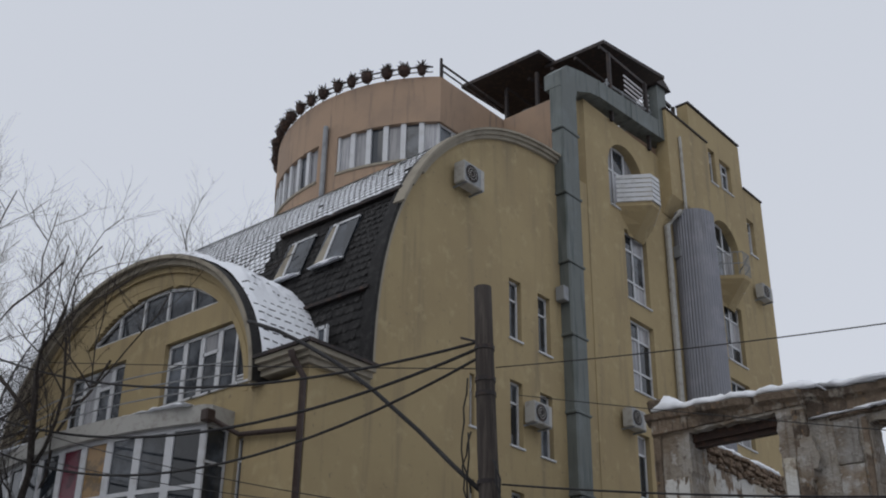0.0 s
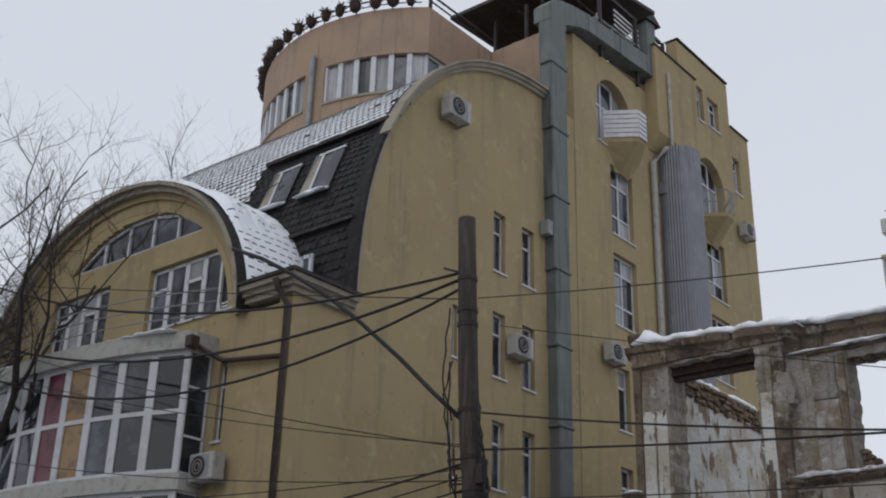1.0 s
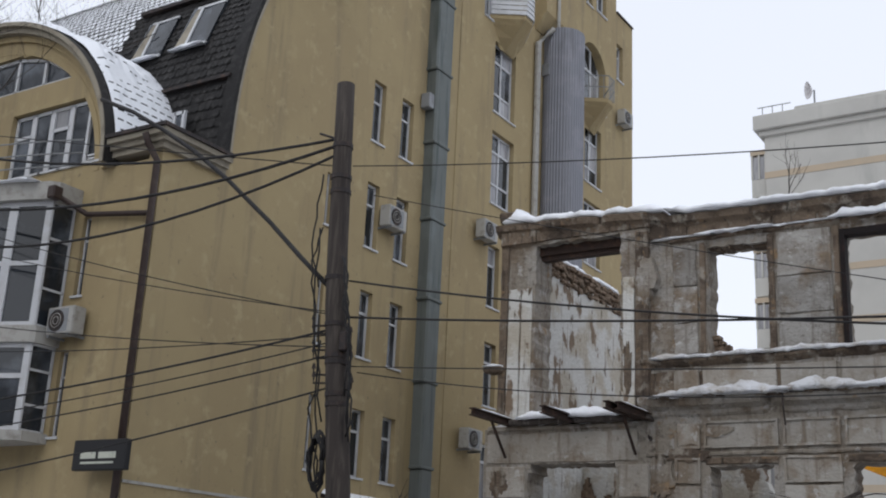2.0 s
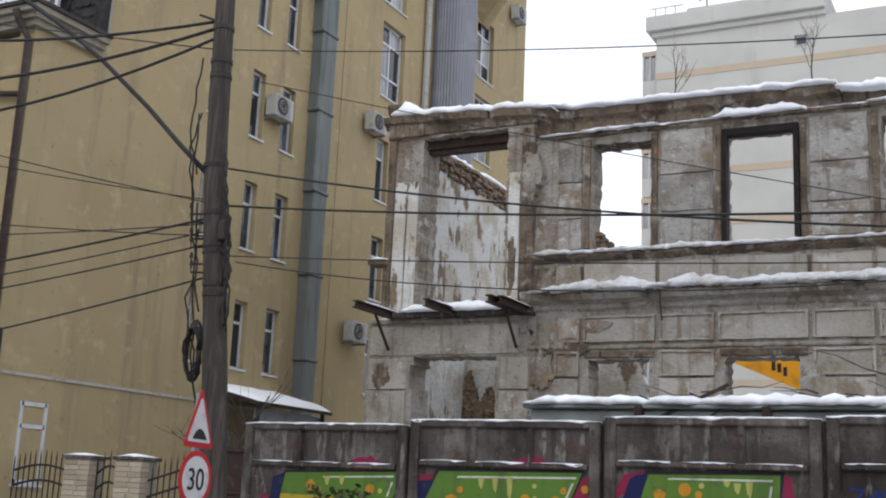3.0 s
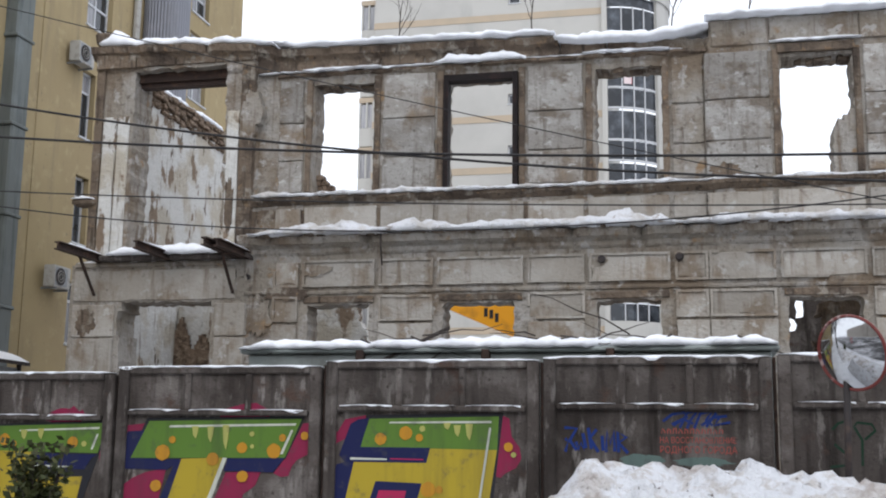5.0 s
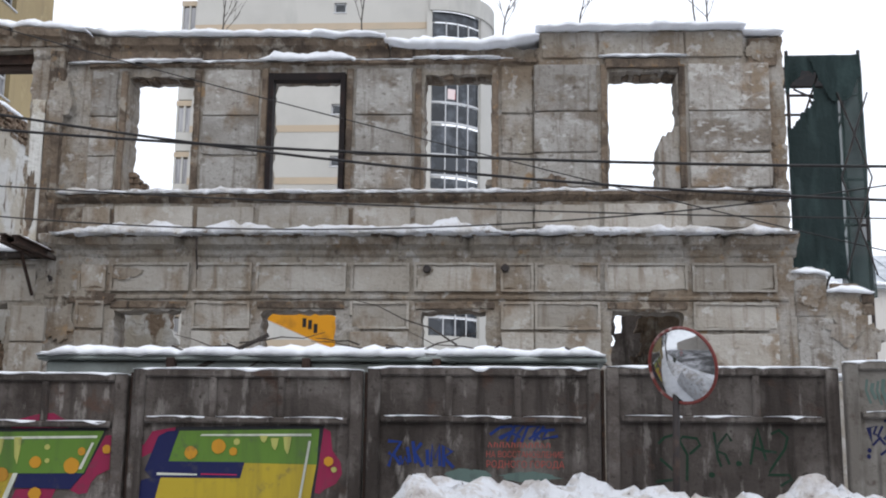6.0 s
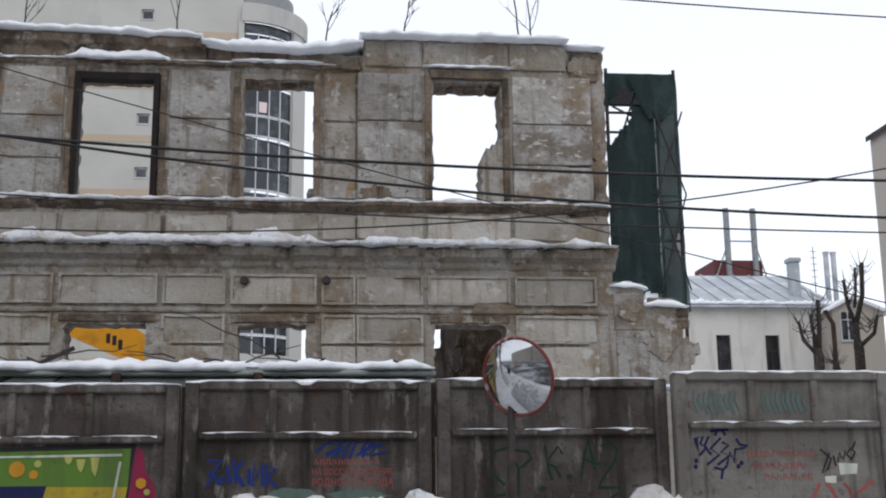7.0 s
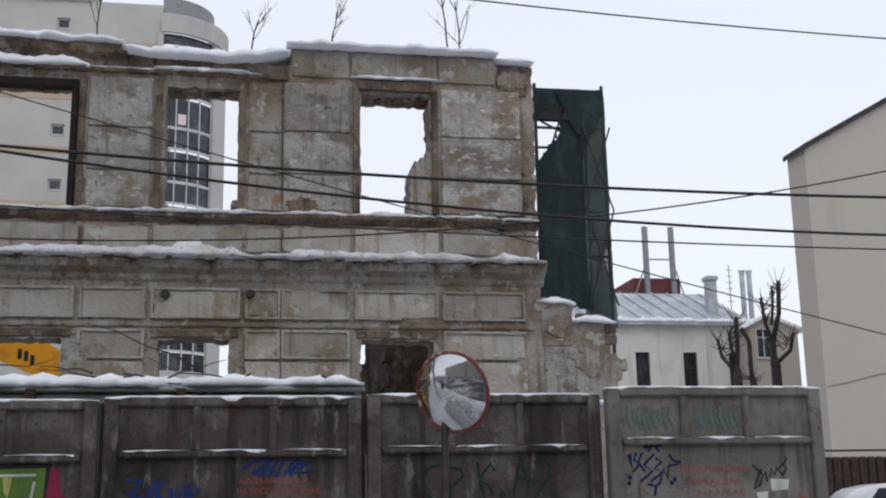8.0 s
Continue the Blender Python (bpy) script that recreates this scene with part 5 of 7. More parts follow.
for k in range(7):
    bm, c = bmesh.new(), on_pole(3.25)
    pts = [c + Vector((-0.3 + 0.03 * rp.uniform(-1, 1) + 0.13 * math.cos(a), -0.18 + 0.03 * k / 2, (0.34 + 0.02 * k) * math.sin(a))) for a in [2 * math.pi * i / 16 for i in range(17)]]
    tube(bm, pts, 0.018, 5)
    part("cable_coil", bm, "cable", pole, smooth=True)
bm = bmesh.new()
c = on_pole(4.95)
soft_box(bm, c.x + 0.14, c.x + 0.29, 13.85, 14.0, 4.9, 5.2, 0.02)
part("junction_box", bm, "dark_metal", pole)

# overhead cables, all hung from the pole
PX = lambda z: tuple(on_pole(z))
span(-10.6, 24, 14, 6.729, -0.0717, 0.0043, 0.009)
span(-10.5, 24, 14, 4.403, -0.0875, 0.0065, 0.016)
span(-10.5, 24, 14, 4.634, -0.0384, 0.0038, 0.017)
span(-10.4, 24, 14, 4.06, -0.0335, 0.0025, 0.009)
span(-10.3, 12, 14.1, 3.966, 0.0644, 0.0122, 0.009)
span(-10.3, 14, 14.2, 4.57, -0.26, 0.0023, 0.007)
cable(PX(8.5), (-30, 14, 13.4), 1.15, 0.027)
cable(PX(8.4), (-30, 14, 11.8), 1.45, 0.030)
cable(PX(8.25), (-30, 14, 11.2), 1.9, 0.027)
cable(PX(8.0), (-32, 14, 13.2), 0.05, 0.010)
bm = bmesh.new()
tube(bm, [(-18.3, 15.1, 11.15), (-17.2, 15.03, 10.62), (-16.15, 14.95, 10.0), (-15.06, 14.8, 9.3), (-13.97, 14.65, 8.5), (-12.6, 14.4, 7.4), (-11.67, 14.2, 6.6), PX(5.85)], 0.045, 6)
tagged(part("cable", bm, "cable", smooth=True), "thick black service cable slanting from the house to the pole", "cable", "overhead cables")
for z0, x1, z1, r in ((5.3, -24, 4.4, 0.02), (5.5, -24, 9.4, 0.010), (5.0, -24, 6.9, 0.010), (4.4, -24, 2.7, 0.016), (5.1, -24, 4.1, 0.012), (4.9, -24, 3.8, 0.014), (5.55, -24, 8.8, 0.009), (5.2, -24, 6.0, 0.010)):
    cable(PX(z0), (x1, 14, z1), 0.18, r)

# ---- snow heaps along the kerb ----
def snow_pile(x0, x1, y, h, seed, label, ridge=None):
    bm = bmesh.new()
    nx, ny = int((x1 - x0) / 0.07), 26
    grid = []
    for i in range(nx + 1):
        row = []
        for j in range(ny + 1):
            u, v = i / nx, j / ny
            x, yy = x0 + (x1 - x0) * u, y - 1.0 + 2.0 * v
            env = min(1, 6 * u, 6 * (1 - u)) * math.sin(math.pi * v) ** 0.8
            z = (ridge(x) / 0.95 if ridge else h) * env * (0.82 + (0.08 if ridge else 0.28) * noise.noise((x * 1.3, yy * 0.6, seed)) + 0.12 * noise.noise((x * 3.4, yy * 3.1, seed)) + 0.16 * abs(noise.noise((x * 6.0, yy * 6.0, seed))) + 0.07 * abs(noise.noise((x * 15.0, yy * 15.0, seed))))
            row.append(bm.verts.new((x + 0.05 * noise.noise((x * 6, yy * 6, 1.0)), yy, max(0.0, z) + 0.13)))
        grid.append(row)
    for i in range(nx):
        for j in range(ny):
            bm.faces.new((grid[i][j], grid[i + 1][j], grid[i + 1][j + 1], grid[i][j + 1]))
    tagged(part("snow_pile", bm, "dirty_snow", smooth=True), label, "snow pile", kind="stuff")


def heap_line(x):
    """Two humps, then a lower ridge."""
    return 1.02 + 0.24 * math.exp(-((x + 1.3) / 0.55) ** 2) + 0.14 * math.exp(-((x + 0.05) / 0.42) ** 2) + 0.10 * math.exp(-((x - 2.55) / 0.35) ** 2) - 0.08 * max(0.0, x - 2.8)


snow_pile(-2.6, 5.0, 13.4, 1.0, 3.0, "dirty shovelled snow heap before the fence", heap_line)
snow_pile(-11.5, -3.0, 13.4, 0.55, 7.0, "low shovelled snow heap along the pavement")


# ---- the yellow house with vaulted roofs ----
XS, YH = -17.0, 15.8
house = thing("yellow_house", (-24, 26, 0), "yellow rendered house with black vaulted roofs and a round top floor", "house")
fs, ff = side(XS), front(YH)
VY, VZ, VA, VB, VN = 25.5, 10.5, 7.8, 8.9, 2.3


def vault(s, grow=0.0):
    """The vault's outline: s from 0 at the eave to 1 at the crown."""
    a = s * math.pi / 2
    return VY - (VA + grow) * math.cos(a) ** (2 / VN), VZ + (VB + grow) * math.sin(a) ** (2 / VN)


CURVE = [vault(k / 40) for k in range(41)]
SW = []
for z0, z1 in ((12.93, 14.68), (9.99, 11.76), (7.1, 8.83), (4.14, 5.8)):
    SW += [(22.88, 23.42, z0, z1), (24.2, 24.78, z0, z1)]
SLITS = [(21.2, 21.4, 10.08, 11.44), (21.2, 21.4, 7.1, 8.76), (21.18, 21.4, 4.12, 5.87)]
zc = 14.9
yc = next(y for y, z in CURVE if z > zc)
op = SW + SLITS
bm = grid_wall(lines(yc, 27.0, 50, [v for r in op for v in r[:2]]), lines(0, zc, 50, [v for r in op for v in r[2:]]), holes(*op), fs, 0.4)
part("wall", bm, "yellow", house, "yellow rendered side wall")
bm = bmesh.new()
prism(bm, [(YH, 0), (yc, 0), (yc, 10.45), (YH, 10.45)], fs, 0, 0.4)
part("wall", bm, "yellow", house)
low = [(y, z) for y, z in CURVE if z <= zc]
bm = bmesh.new()
prism(bm, [(yc, 10.45)] + [(yc, zc)] + low[::-1] + [(17.7, 10.45)], fs, 0, 0.4)
part("wall", bm, "yellow", house)
top = [(y, z) for y, z in CURVE if z > zc]
bm = bmesh.new()
prism(bm, [(yc, zc)] + top + [(27.0, 19.38), (27.0, zc)], fs, 0, 0.4)
part("gable", bm, "yellow", house, "yellow gable under the vault")
for a, b, c, d in SW:
    window(house, fs, a, b, c, d, 1, (0.68,), 0.14, 0.06)
for a, b, c, d in SLITS:
    window(house, fs, a, b, c, d, 1, (0.7,), 0.1, 0.035)
window(house, fs, 16.55, 17.25, 1.2, 2.75, 1, (0.7,), -0.02, 0.08)


# vault trim: stepped bands along the gable's edge
def arc_band(name, fn, inner, outer, d0, d1, mat, lo=0, n=40, cv=vault):
    bm = bmesh.new()
    a = [cv(lo + (1 - lo) * k / n, inner) for k in range(n + 1)]
    b = [cv(lo + (1 - lo) * k / n, outer) for k in range(n + 1)]
    rows = [[bm.verts.new(fn(*q, d)) for q, d in ((a[k], d0), (b[k], d0), (b[k], d1), (a[k], d1))] for k in range(n + 1)]
    for p, q in zip(rows, rows[1:]):
        for k in range(4):
            bm.faces.new((p[k], q[k], q[(k + 1) % 4], p[(k + 1) % 4]))
    bm.faces.new(rows[0])
    bm.faces.new(rows[-1])
    return part(name, bm, mat, house)


arc_band("gable_trim", fs, -0.10, 0.0, -0.10, 0.1, "moulding", 0.42)
arc_band("gable_trim", fs, 0.0, 0.10, -0.18, 0.1, "moulding", 0.36)
arc_band("gable_trim", fs, 0.10, 0.16, -0.26, 0.1, "moulding", 0.3)
arc_band("roof_edge", fs, 0.02, 0.12, -0.05, 0.3, "roof", 0.0)
arc_band("gable_trim", fs, -0.05, 0.02, -0.05, 0.1, "moulding", 0.0)

# vaulted roof: deck and shingles
bm = bmesh.new()
rows = []
for k in range(41):
    y, z = vault(k / 40, 0.02)
    rows.append([bm.verts.new((x, y, z)) for x in (XS - 0.05, -34.0)])
for a, b in zip(rows, rows[1:]):
    bm.faces.new((a[0], a[1], b[1], b[0]))
part("roof_deck", bm, "roof", house)
rs = random.Random(6)
SKY = [(-20.2, -19.2), (-18.75, -17.75)]
verts, faces, sv, sf = [], [], [], []
NR = 66
for r in range(NR):
    s0, s1 = r / NR, (r + 1.35) / NR
    if s1 > 1:
        break
    y0, z0 = vault(s0, 0.065)
    y1, z1 = vault(s1, 0.03)
    steep = (z1 - z0) / math.hypot(y1 - y0, z1 - z0)
    x = XS - 0.02 - (0.10 if r % 2 else 0)
    while x > -33.6:
        w = 0.20
        j = rs.uniform(-0.012, 0.012)
        n = len(verts)
        verts += [(x, y0 + j, z0), (x - w * .96, y0 + j, z0), (x - w * .96, y1, z1), (x, y1, z1), (x - w * .48, y0 + j - 0.03 * (1 - steep), z0 - 0.05 * steep)]
        faces += [(n, n + 4, n + 1, n + 2, n + 3)]
        cover = (0.22 + 0.05 * (-19 - x) + 0.8 * (s0 - 0.36) if s0 > 0.35 or x < -21.6 else -0.7) + 0.42 * noise.noise((x * 0.9, r * 0.25, 2.0)) + 0.3 * noise.noise((x * 4, r * 1.3, 6.0))
        if cover > 0.02:
            m = len(sv)
            g = 0.055
            k = max(0.08, min(0.46, 0.12 + 0.5 * cover + rs.uniform(-0.12, 0.12)))
            ya, za = y0 + (y1 - y0) * (1 - k) * .6, z0 + (z1 - z0) * (1 - k) * .6
            sv += [(x - w * .1, ya, za + g), (x - w * .9, ya, za + g), (x - w * .9, y1 - .02, z1 + g), (x - w * .1, y1 - .02, z1 + g)]
            sf += [(m, m + 1, m + 2, m + 3)]
        x -= w


def raw(name, v, f, mat, parent, label="", kind="stuff"):
    me = bpy.data.meshes.new(name)
    me.from_pydata(v, [], f)
    me.materials.append(M[mat])
    ob = new(name, me)
    ob.parent = parent
    if parent is not None:
        ob.matrix_parent_inverse = Matrix.Translation(-parent.location)
    return tagged(ob, label, kind=kind)


raw("shingles", verts, faces, "roof", house, "black scalloped shingles")
raw("roof_snow", sv, sf, "snow", house, "snow lying between the shingles")
# skylights tilted out of the vault, and the small one at its foot
for k, (a, b, s0, s1) in enumerate(((-21.0, -19.95, 0.205, 0.305), (-19.5, -18.4, 0.205, 0.312))):
    y0, z0 = vault(s0, 0.1)
    y1, z1 = vault(s1, 0.1)
    fd = lambda u, z, d, y0=y0, z0=z0, t=(y1 - y0) / (z1 - z0): (u, y0 + (z - z0) * t + d, z)
    q = bmesh.new()
    prism(q, [(a, z0), (b, z0), (b + 0.1, z1), (a + 0.1, z1)], fd, -0.02, 0.15)
    sk = part("roof_window", q, "glass", house, "tilted roof window with white frame")
    for pts, mt, nm in (([(a, z0), (a + 0.36, z0), (a + 0.40, z1), (a + 0.26, z1)], "moulding", "cheek"), ([(a + 0.36, z0), (a + 0.44, z0), (a + 0.48, z1), (a + 0.40, z1)], "pvc", "frame"), ([(a + 0.26, z1 - 0.07), (b + 0.1, z1 - 0.07), (b + 0.1, z1), (a + 0.26, z1)], "pvc", "frame"), ([(b - 0.05, z0 + 0.062), (b + 0.02, z0 + 0.062), (b + 0.1, z1), (a + 0.75, z1)], "glass", "pane"), ([(a, z0), (b, z0), (b + 0.01, z0 + 0.06), (a, z0 + 0.06)], "pvc", "frame")):
        q = bmesh.new()
        prism(q, pts, fd, -0.05 if nm == "frame" else -0.035, 0.0)
        part(nm, q, mt, sk)
    snow_cap("snow_cap", [(a, y0 - 0.1, z0 - 0.03), (b, y0 - 0.1, z0 - 0.03)], 0.16, 0.07, "snow on a roof window's sill", seed=160 + k)
for x0, x1, s0, hgt in ((-21.5, -17.05, 0.345, 0.1), (-20.3, -17.2, 0.118, 0.08)):
    y0, z0 = vault(s0, 0.12)
    q = bmesh.new()
    box(q, x0, x1, y0 - 0.06, y0 + 0.3, z0, z0 + hgt)
    part("roof_ledge", q, "dark_metal", house)
    if s0 > 0.2:
        snow_cap("snow_line", [(x0, y0 + 0.05, z0 + hgt), (x1, y0 + 0.05, z0 + hgt)], 0.22, 0.05, "snow on the roof ledge", seed=166, lump=0.7)
y0, z0 = vault(0.04, 0.1)
window(house, front(y0 - 0.22), -18.6, -18.22, 11.0, 11.82, 1, (), 0.0, 0.09)

# front wall of the lower floors, and the arch-topped gable
AX, AZ, AA, AB = -23.55, 9.9, 5.0, 4.22


def arch(s, grow=0.0):
    a = math.pi * (1 - s)
    return AX + (AA + grow) * math.cos(a), AZ + (AB + grow) * math.sin(a)


FS = [(-19.18, -18.93, 7.1, 8.85), (-19.3, -19.05, 4.15, 5.92), (-21.6, -18.6, 0.6, 2.9)]
FW = [(-22.2, -18.95, 10.15, 11.75), (-26.3, -23.85, 10.2, 11.75)]
opf = FS
bm = grid_wall(lines(-29.5, XS - 0.4, 50, [v for r in opf for v in r[:2]]), lines(0, 9.9, 50, [v for r in opf for v in r[2:]]), holes(*opf), ff, 0.4)
part("wall", bm, "yellow", house, "yellow rendered front wall")


def in_arch(u, z, grow=0.0):
    return ((u - AX) / (AA + grow)) ** 2 + ((z - AZ) / (AB + grow)) ** 2 < 1


def lunette(u, z):
    return 12.42 < z and ((u + 22.95) / 3.0) ** 2 + ((z - 11.65) / 1.75) ** 2 < 1


def gable_keep(u, z):
    if not in_arch(u, z) or lunette(u, z):
        return False
    return not any(a < u < b and c < z < d and in_arch(u, z, -0.45) for a, b, c, d in FW)


bm = grid_wall(lines(-28.6, -18.5, 0.07), lines(9.9, 14.35, 0.07), gable_keep, ff, 0.35)
part("arch_gable", bm, "yellow", house, "yellow arch-topped front gable")
for a, b, c, d in FW:
    n = 5 if b - a > 3 else 4
    for k in range(n):
        u0, u1 = a + (b - a) * k / n, a + (b - a) * (k + 1) / n
        t = 11.75
        while t > 10.4 and not (in_arch(u1, t, -0.45) and in_arch(u0, t, -0.45)):
            t -= 0.05
        window(house, ff, u0, u1, c, t, 1, (0.66,) if k % 2 == 0 else (), 0.12, 0.08, ["glass", "glass", "curtain"])
curve = [arch(0.5 + 0.5 * k / 60, -0.5) for k in range(61)]
curve = [(x, z) for x, z in curve if 10.2 < z < 11.72]
bm = bmesh.new()
prism(bm, [(-19.62, 11.72), *curve, (-19.62, 10.2)], ff, 0.2, 0.22)
edge_pane = part("arched_pane", bm, "glass", house)
bm = bmesh.new()
tube(bm, [(x - 0.03, YH + 0.14, z) for x, z in curve], 0.045, 6)
part("arched_frame", bm, "pvc", edge_pane)
us = [-25.45, -24.45, -23.45, -22.45, -21.45, -20.5]
for u0, u1 in zip(us, us[1:]):
    t0 = 11.65 + 1.75 * math.sqrt(max(0.0, 1 - ((u0 + 22.95) / 3.0) ** 2))
    t1 = 11.65 + 1.75 * math.sqrt(max(0.0, 1 - ((u1 + 22.95) / 3.0) ** 2))
    bm = bmesh.new()
    prism(bm, [(u0, 12.42), (u1, 12.42), (u1, t1), (u0, t0)], ff, 0.16, 0.18)
    lw = part("lunette_pane", bm, "glass", house)
    bm = bmesh.new()
    prism(bm, [(u0 - 0.04, 12.42), (u0 + 0.04, 12.42), (u0 + 0.04, t0), (u0 - 0.04, t0)], ff, 0.1, 0.2)
    prism(bm, [(u0, 12.42), (u1, 12.42), (u1, 12.5), (u0, 12.5)], ff, 0.1, 0.2)
    prism(bm, [(u0, t0 - 0.08), (u1, t1 - 0.08), (u1, t1), (u0, t0)], ff, 0.1, 0.2)
    part("lunette_frame", bm, "pvc", lw)
for u0, u1, s in ((-25.95, -25.45, 1), (-20.5, -19.95, -1)):
    bm = bmesh.new()
    t = 13.0 if s > 0 else 12.98
    prism(bm, [(u0, 12.42), (u1, 12.42), (u1, t), (u0, 12.45)] if s > 0 else [(u0, 12.42), (u1, 12.42), (u1, 12.45), (u0, t)], ff, 0.15, 0.2)
    part("lunette_pane", bm, "glass", house)
for i, o, d, m in ((-0.25, -0.1, -0.08, "yellow"), (-0.1, 0.03, -0.25, "moulding"), (0.03, 0.13, -0.38, "moulding")):
    arc_band("arch_trim", ff, i, o, d, 0.1, m, 0.0, 48, arch)
arc_band("arch_trim", ff, -0.56, -0.40, -0.012, 0.34, "yellow", 0.0, 48, arch)
bm, rows = bmesh.new(), []
for k in range(49):
    x, z = arch(k / 48, 0.14)
    rows.append([bm.verts.new((x, y, z)) for y in (YH - 0.36, YH + 6.5)])
for a, b in zip(rows, rows[1:]):
    bm.faces.new((a[0], a[1], b[1], b[0]))
part("arch_roof", bm, "roof", house, "black vaulted roof over the front gable")
bm, rows = bmesh.new(), []
NK, NJ = 132, 88
for k in range(NK):
    row = []
    for j in range(NJ):
        s = 0.55 + 0.42 * k / (NK - 1)
        y = YH - 0.1 + 3.6 * j / (NJ - 1)
        fat = 0.20 if s < 0.76 else 0.20 - 0.13 * min(1.0, (s - 0.76) / 0.06)
        x, z = arch(s, 0.16 + fat * min(1, k / 12) * min(1, (j + 1) / 6) * (0.75 + 0.5 * noise.noise((s * 14, y * 1.2, 3.0)) + 0.25 * noise.noise((s * 60, y * 5, 1.0))))
        row.append(bm.verts.new((x, y, z)))
    rows.append(row)


def bare(k, j):
    s, y = 0.55 + 0.42 * k / NK, 3.6 * j / NJ
    n = 0.7 * noise.noise((s * 22, y * 1.6, 4.0)) + 0.4 * noise.noise((s * 75, y * 6, 9.0)) + 6.0 * (s - 0.80)
    slip = int(9 + 9 * noise.noise((k * 3.7, y * 0.9, 2.0)))
    return 0.70 < s < 0.955 and k % 6 == 0 and (2 * j + slip) % 13 < 8 and n > -0.1


for k, (a, b) in enumerate(zip(rows, rows[1:])):
    for j in range(NJ - 1):
        if not bare(k, j):
            bm.faces.new((a[j], a[j + 1], b[j + 1], b[j]))
tagged(part("roof_snow", bm, "snow", house, "patchy snow sliding down the front vault", True, fix=False), kind="stuff")

# corner eaves, downpipes
for o, z0, z1 in ((0.12, 10.05, 10.18), (0.2, 10.18, 10.3), (0.3, 10.3, 10.42), (0.36, 10.42, 10.5)):
    bm = bmesh.new()
    box(bm, -18.55, XS + o, YH - o, 17.55, z0, z1)
    part("eave", bm, "moulding" if z1 < 10.45 else "dark_metal", house)
bm = bmesh.new()
box(bm, -18.85, XS - 0.02, YH + 0.05, 17.75, 10.5, 10.56)
part("eave_roof", bm, "roof", house)
bm = bmesh.new()
tube(bm, [(XS - 0.15, YH - 0.42, 10.3), (XS - 0.15, YH - 0.3, 10.1), (XS - 0.02, YH - 0.12, 9.75), (XS - 0.02, YH - 0.12, 0.2)], 0.075, 10)
part("downpipe", bm, "brown_pipe", house, "brown metal downpipe", True)
bm = bmesh.new()
tube(bm, [(-19.2, YH - 0.7, 9.1), (-18.95, YH - 0.12, 8.85), (XS - 0.05, YH - 0.12, 8.62)], 0.06, 8)
part("gutter_pipe", bm, "brown_pipe", house, smooth=True)
bm = bmesh.new()
soft_box(bm, -19.35, -19.12, YH - 0.92, YH - 0.66, 9.02, 9.3, 0.03)
part("rain_hopper", bm, "brown_pipe", house)
bm = bmesh.new()
box(bm, XS - 0.01, XS + 0.03, YH, 27.0, 3.22, 3.28)
part("string_course", bm, "ac_white", house)

# glazed bay
def bay(u):
    return 14.35 + 0.95 * ((u + 24.0) / 4.9) ** 2


def bay_fn(u, z, d):
    e = 0.01
    t = Vector((1, (bay(u + e) - bay(u - e)) / (2 * e), 0)).normalized()
    return (u - t.y * d * 0.6, bay(u) + d, z)


def bay_band(name, z0, z1, out, mat, label=""):
    bm = bmesh.new()
    us = [-28.9 + 9.45 * k / 30 for k in range(31)]
    pts = [(u, bay(u) - out) for u in us] + [(-19.45 + out, bay(-19.45)), (-19.45 + out, YH + 0.1), (-28.9, YH + 0.1)]
    a = [bm.verts.new((x, y, z0)) for x, y in pts]
    b = [bm.verts.new((x, y, z1)) for x, y in pts]
    bm.faces.new(a)
    bm.faces.new(b)
    for i in range(len(pts)):
        j = (i + 1) % len(pts)
        bm.faces.new((a[i], a[j], b[j], b[i]))
    return part(name, bm, mat, house, label)


bay_band("bay_roof", 9.07, 9.47, 0.14, "ac_white", "white fascia of the glazed bay")
bay_band("bay_band", 6.0, 6.35, 0.08, "ac_white")
bay_band("bay_band", 4.0, 4.2, 0.12, "ac_white")
snow_cap("snow_cap", [(-28.5, 14.5, 9.47), (-24, 14.55, 9.47), (-19.7, 14.9, 9.47)], 0.5, 0.06, "thin snow on the bay's flat roof", seed=170)
for z0, z1 in ((6.35, 9.07), (4.2, 6.0)):
    n = 11
    for k in range(n):
        u0, u1 = -28.8 + 9.3 * k / n, -28.8 + 9.3 * (k + 1) / n
        g = "red_curtain" if k == 6 else ("amber_curtain" if k == 7 and z0 > 5 else "glass")
        window(house, bay_fn, u0, u1, z0, z1, 1, (0.5,) if z0 > 5 else (0.62,), 0.02, 0.10, g, sill=False)
    ws = lambda u, z, d: (-19.45 - d, u, z)
    window(house, ws, bay(-19.45), YH - 0.02, z0, z1, 1, (0.3, 0.7), 0.0, 0.05, "glass", sill=False)
for z in (9.95, 10.25, 10.55):
    bm = bmesh.new()
    tube(bm, [(-27.5 + 8.3 * k / 12, bay(-27.5 + 8.3 * k / 12) + 0.25, z) for k in range(13)], 0.018, 5)
    part("balcony_rail", bm, "grey_paint", house)
window(house, ff, *FS[0], 1, (0.7,), 0.1, 0.04)
window(house, ff, *FS[1], 1, (0.7,), 0.1, 0.04)
window(house, ff, *FS[2], 3, (0.75,), 0.1, 0.08)

# ---- round top floor ----
RX, RY, RR, RZ = -24.15, 28.4, 6.12, 23.12


def rot(a, z, r=RR):
    return (RX + r * math.sin(radians(a)), RY - r * math.cos(radians(a)), z)


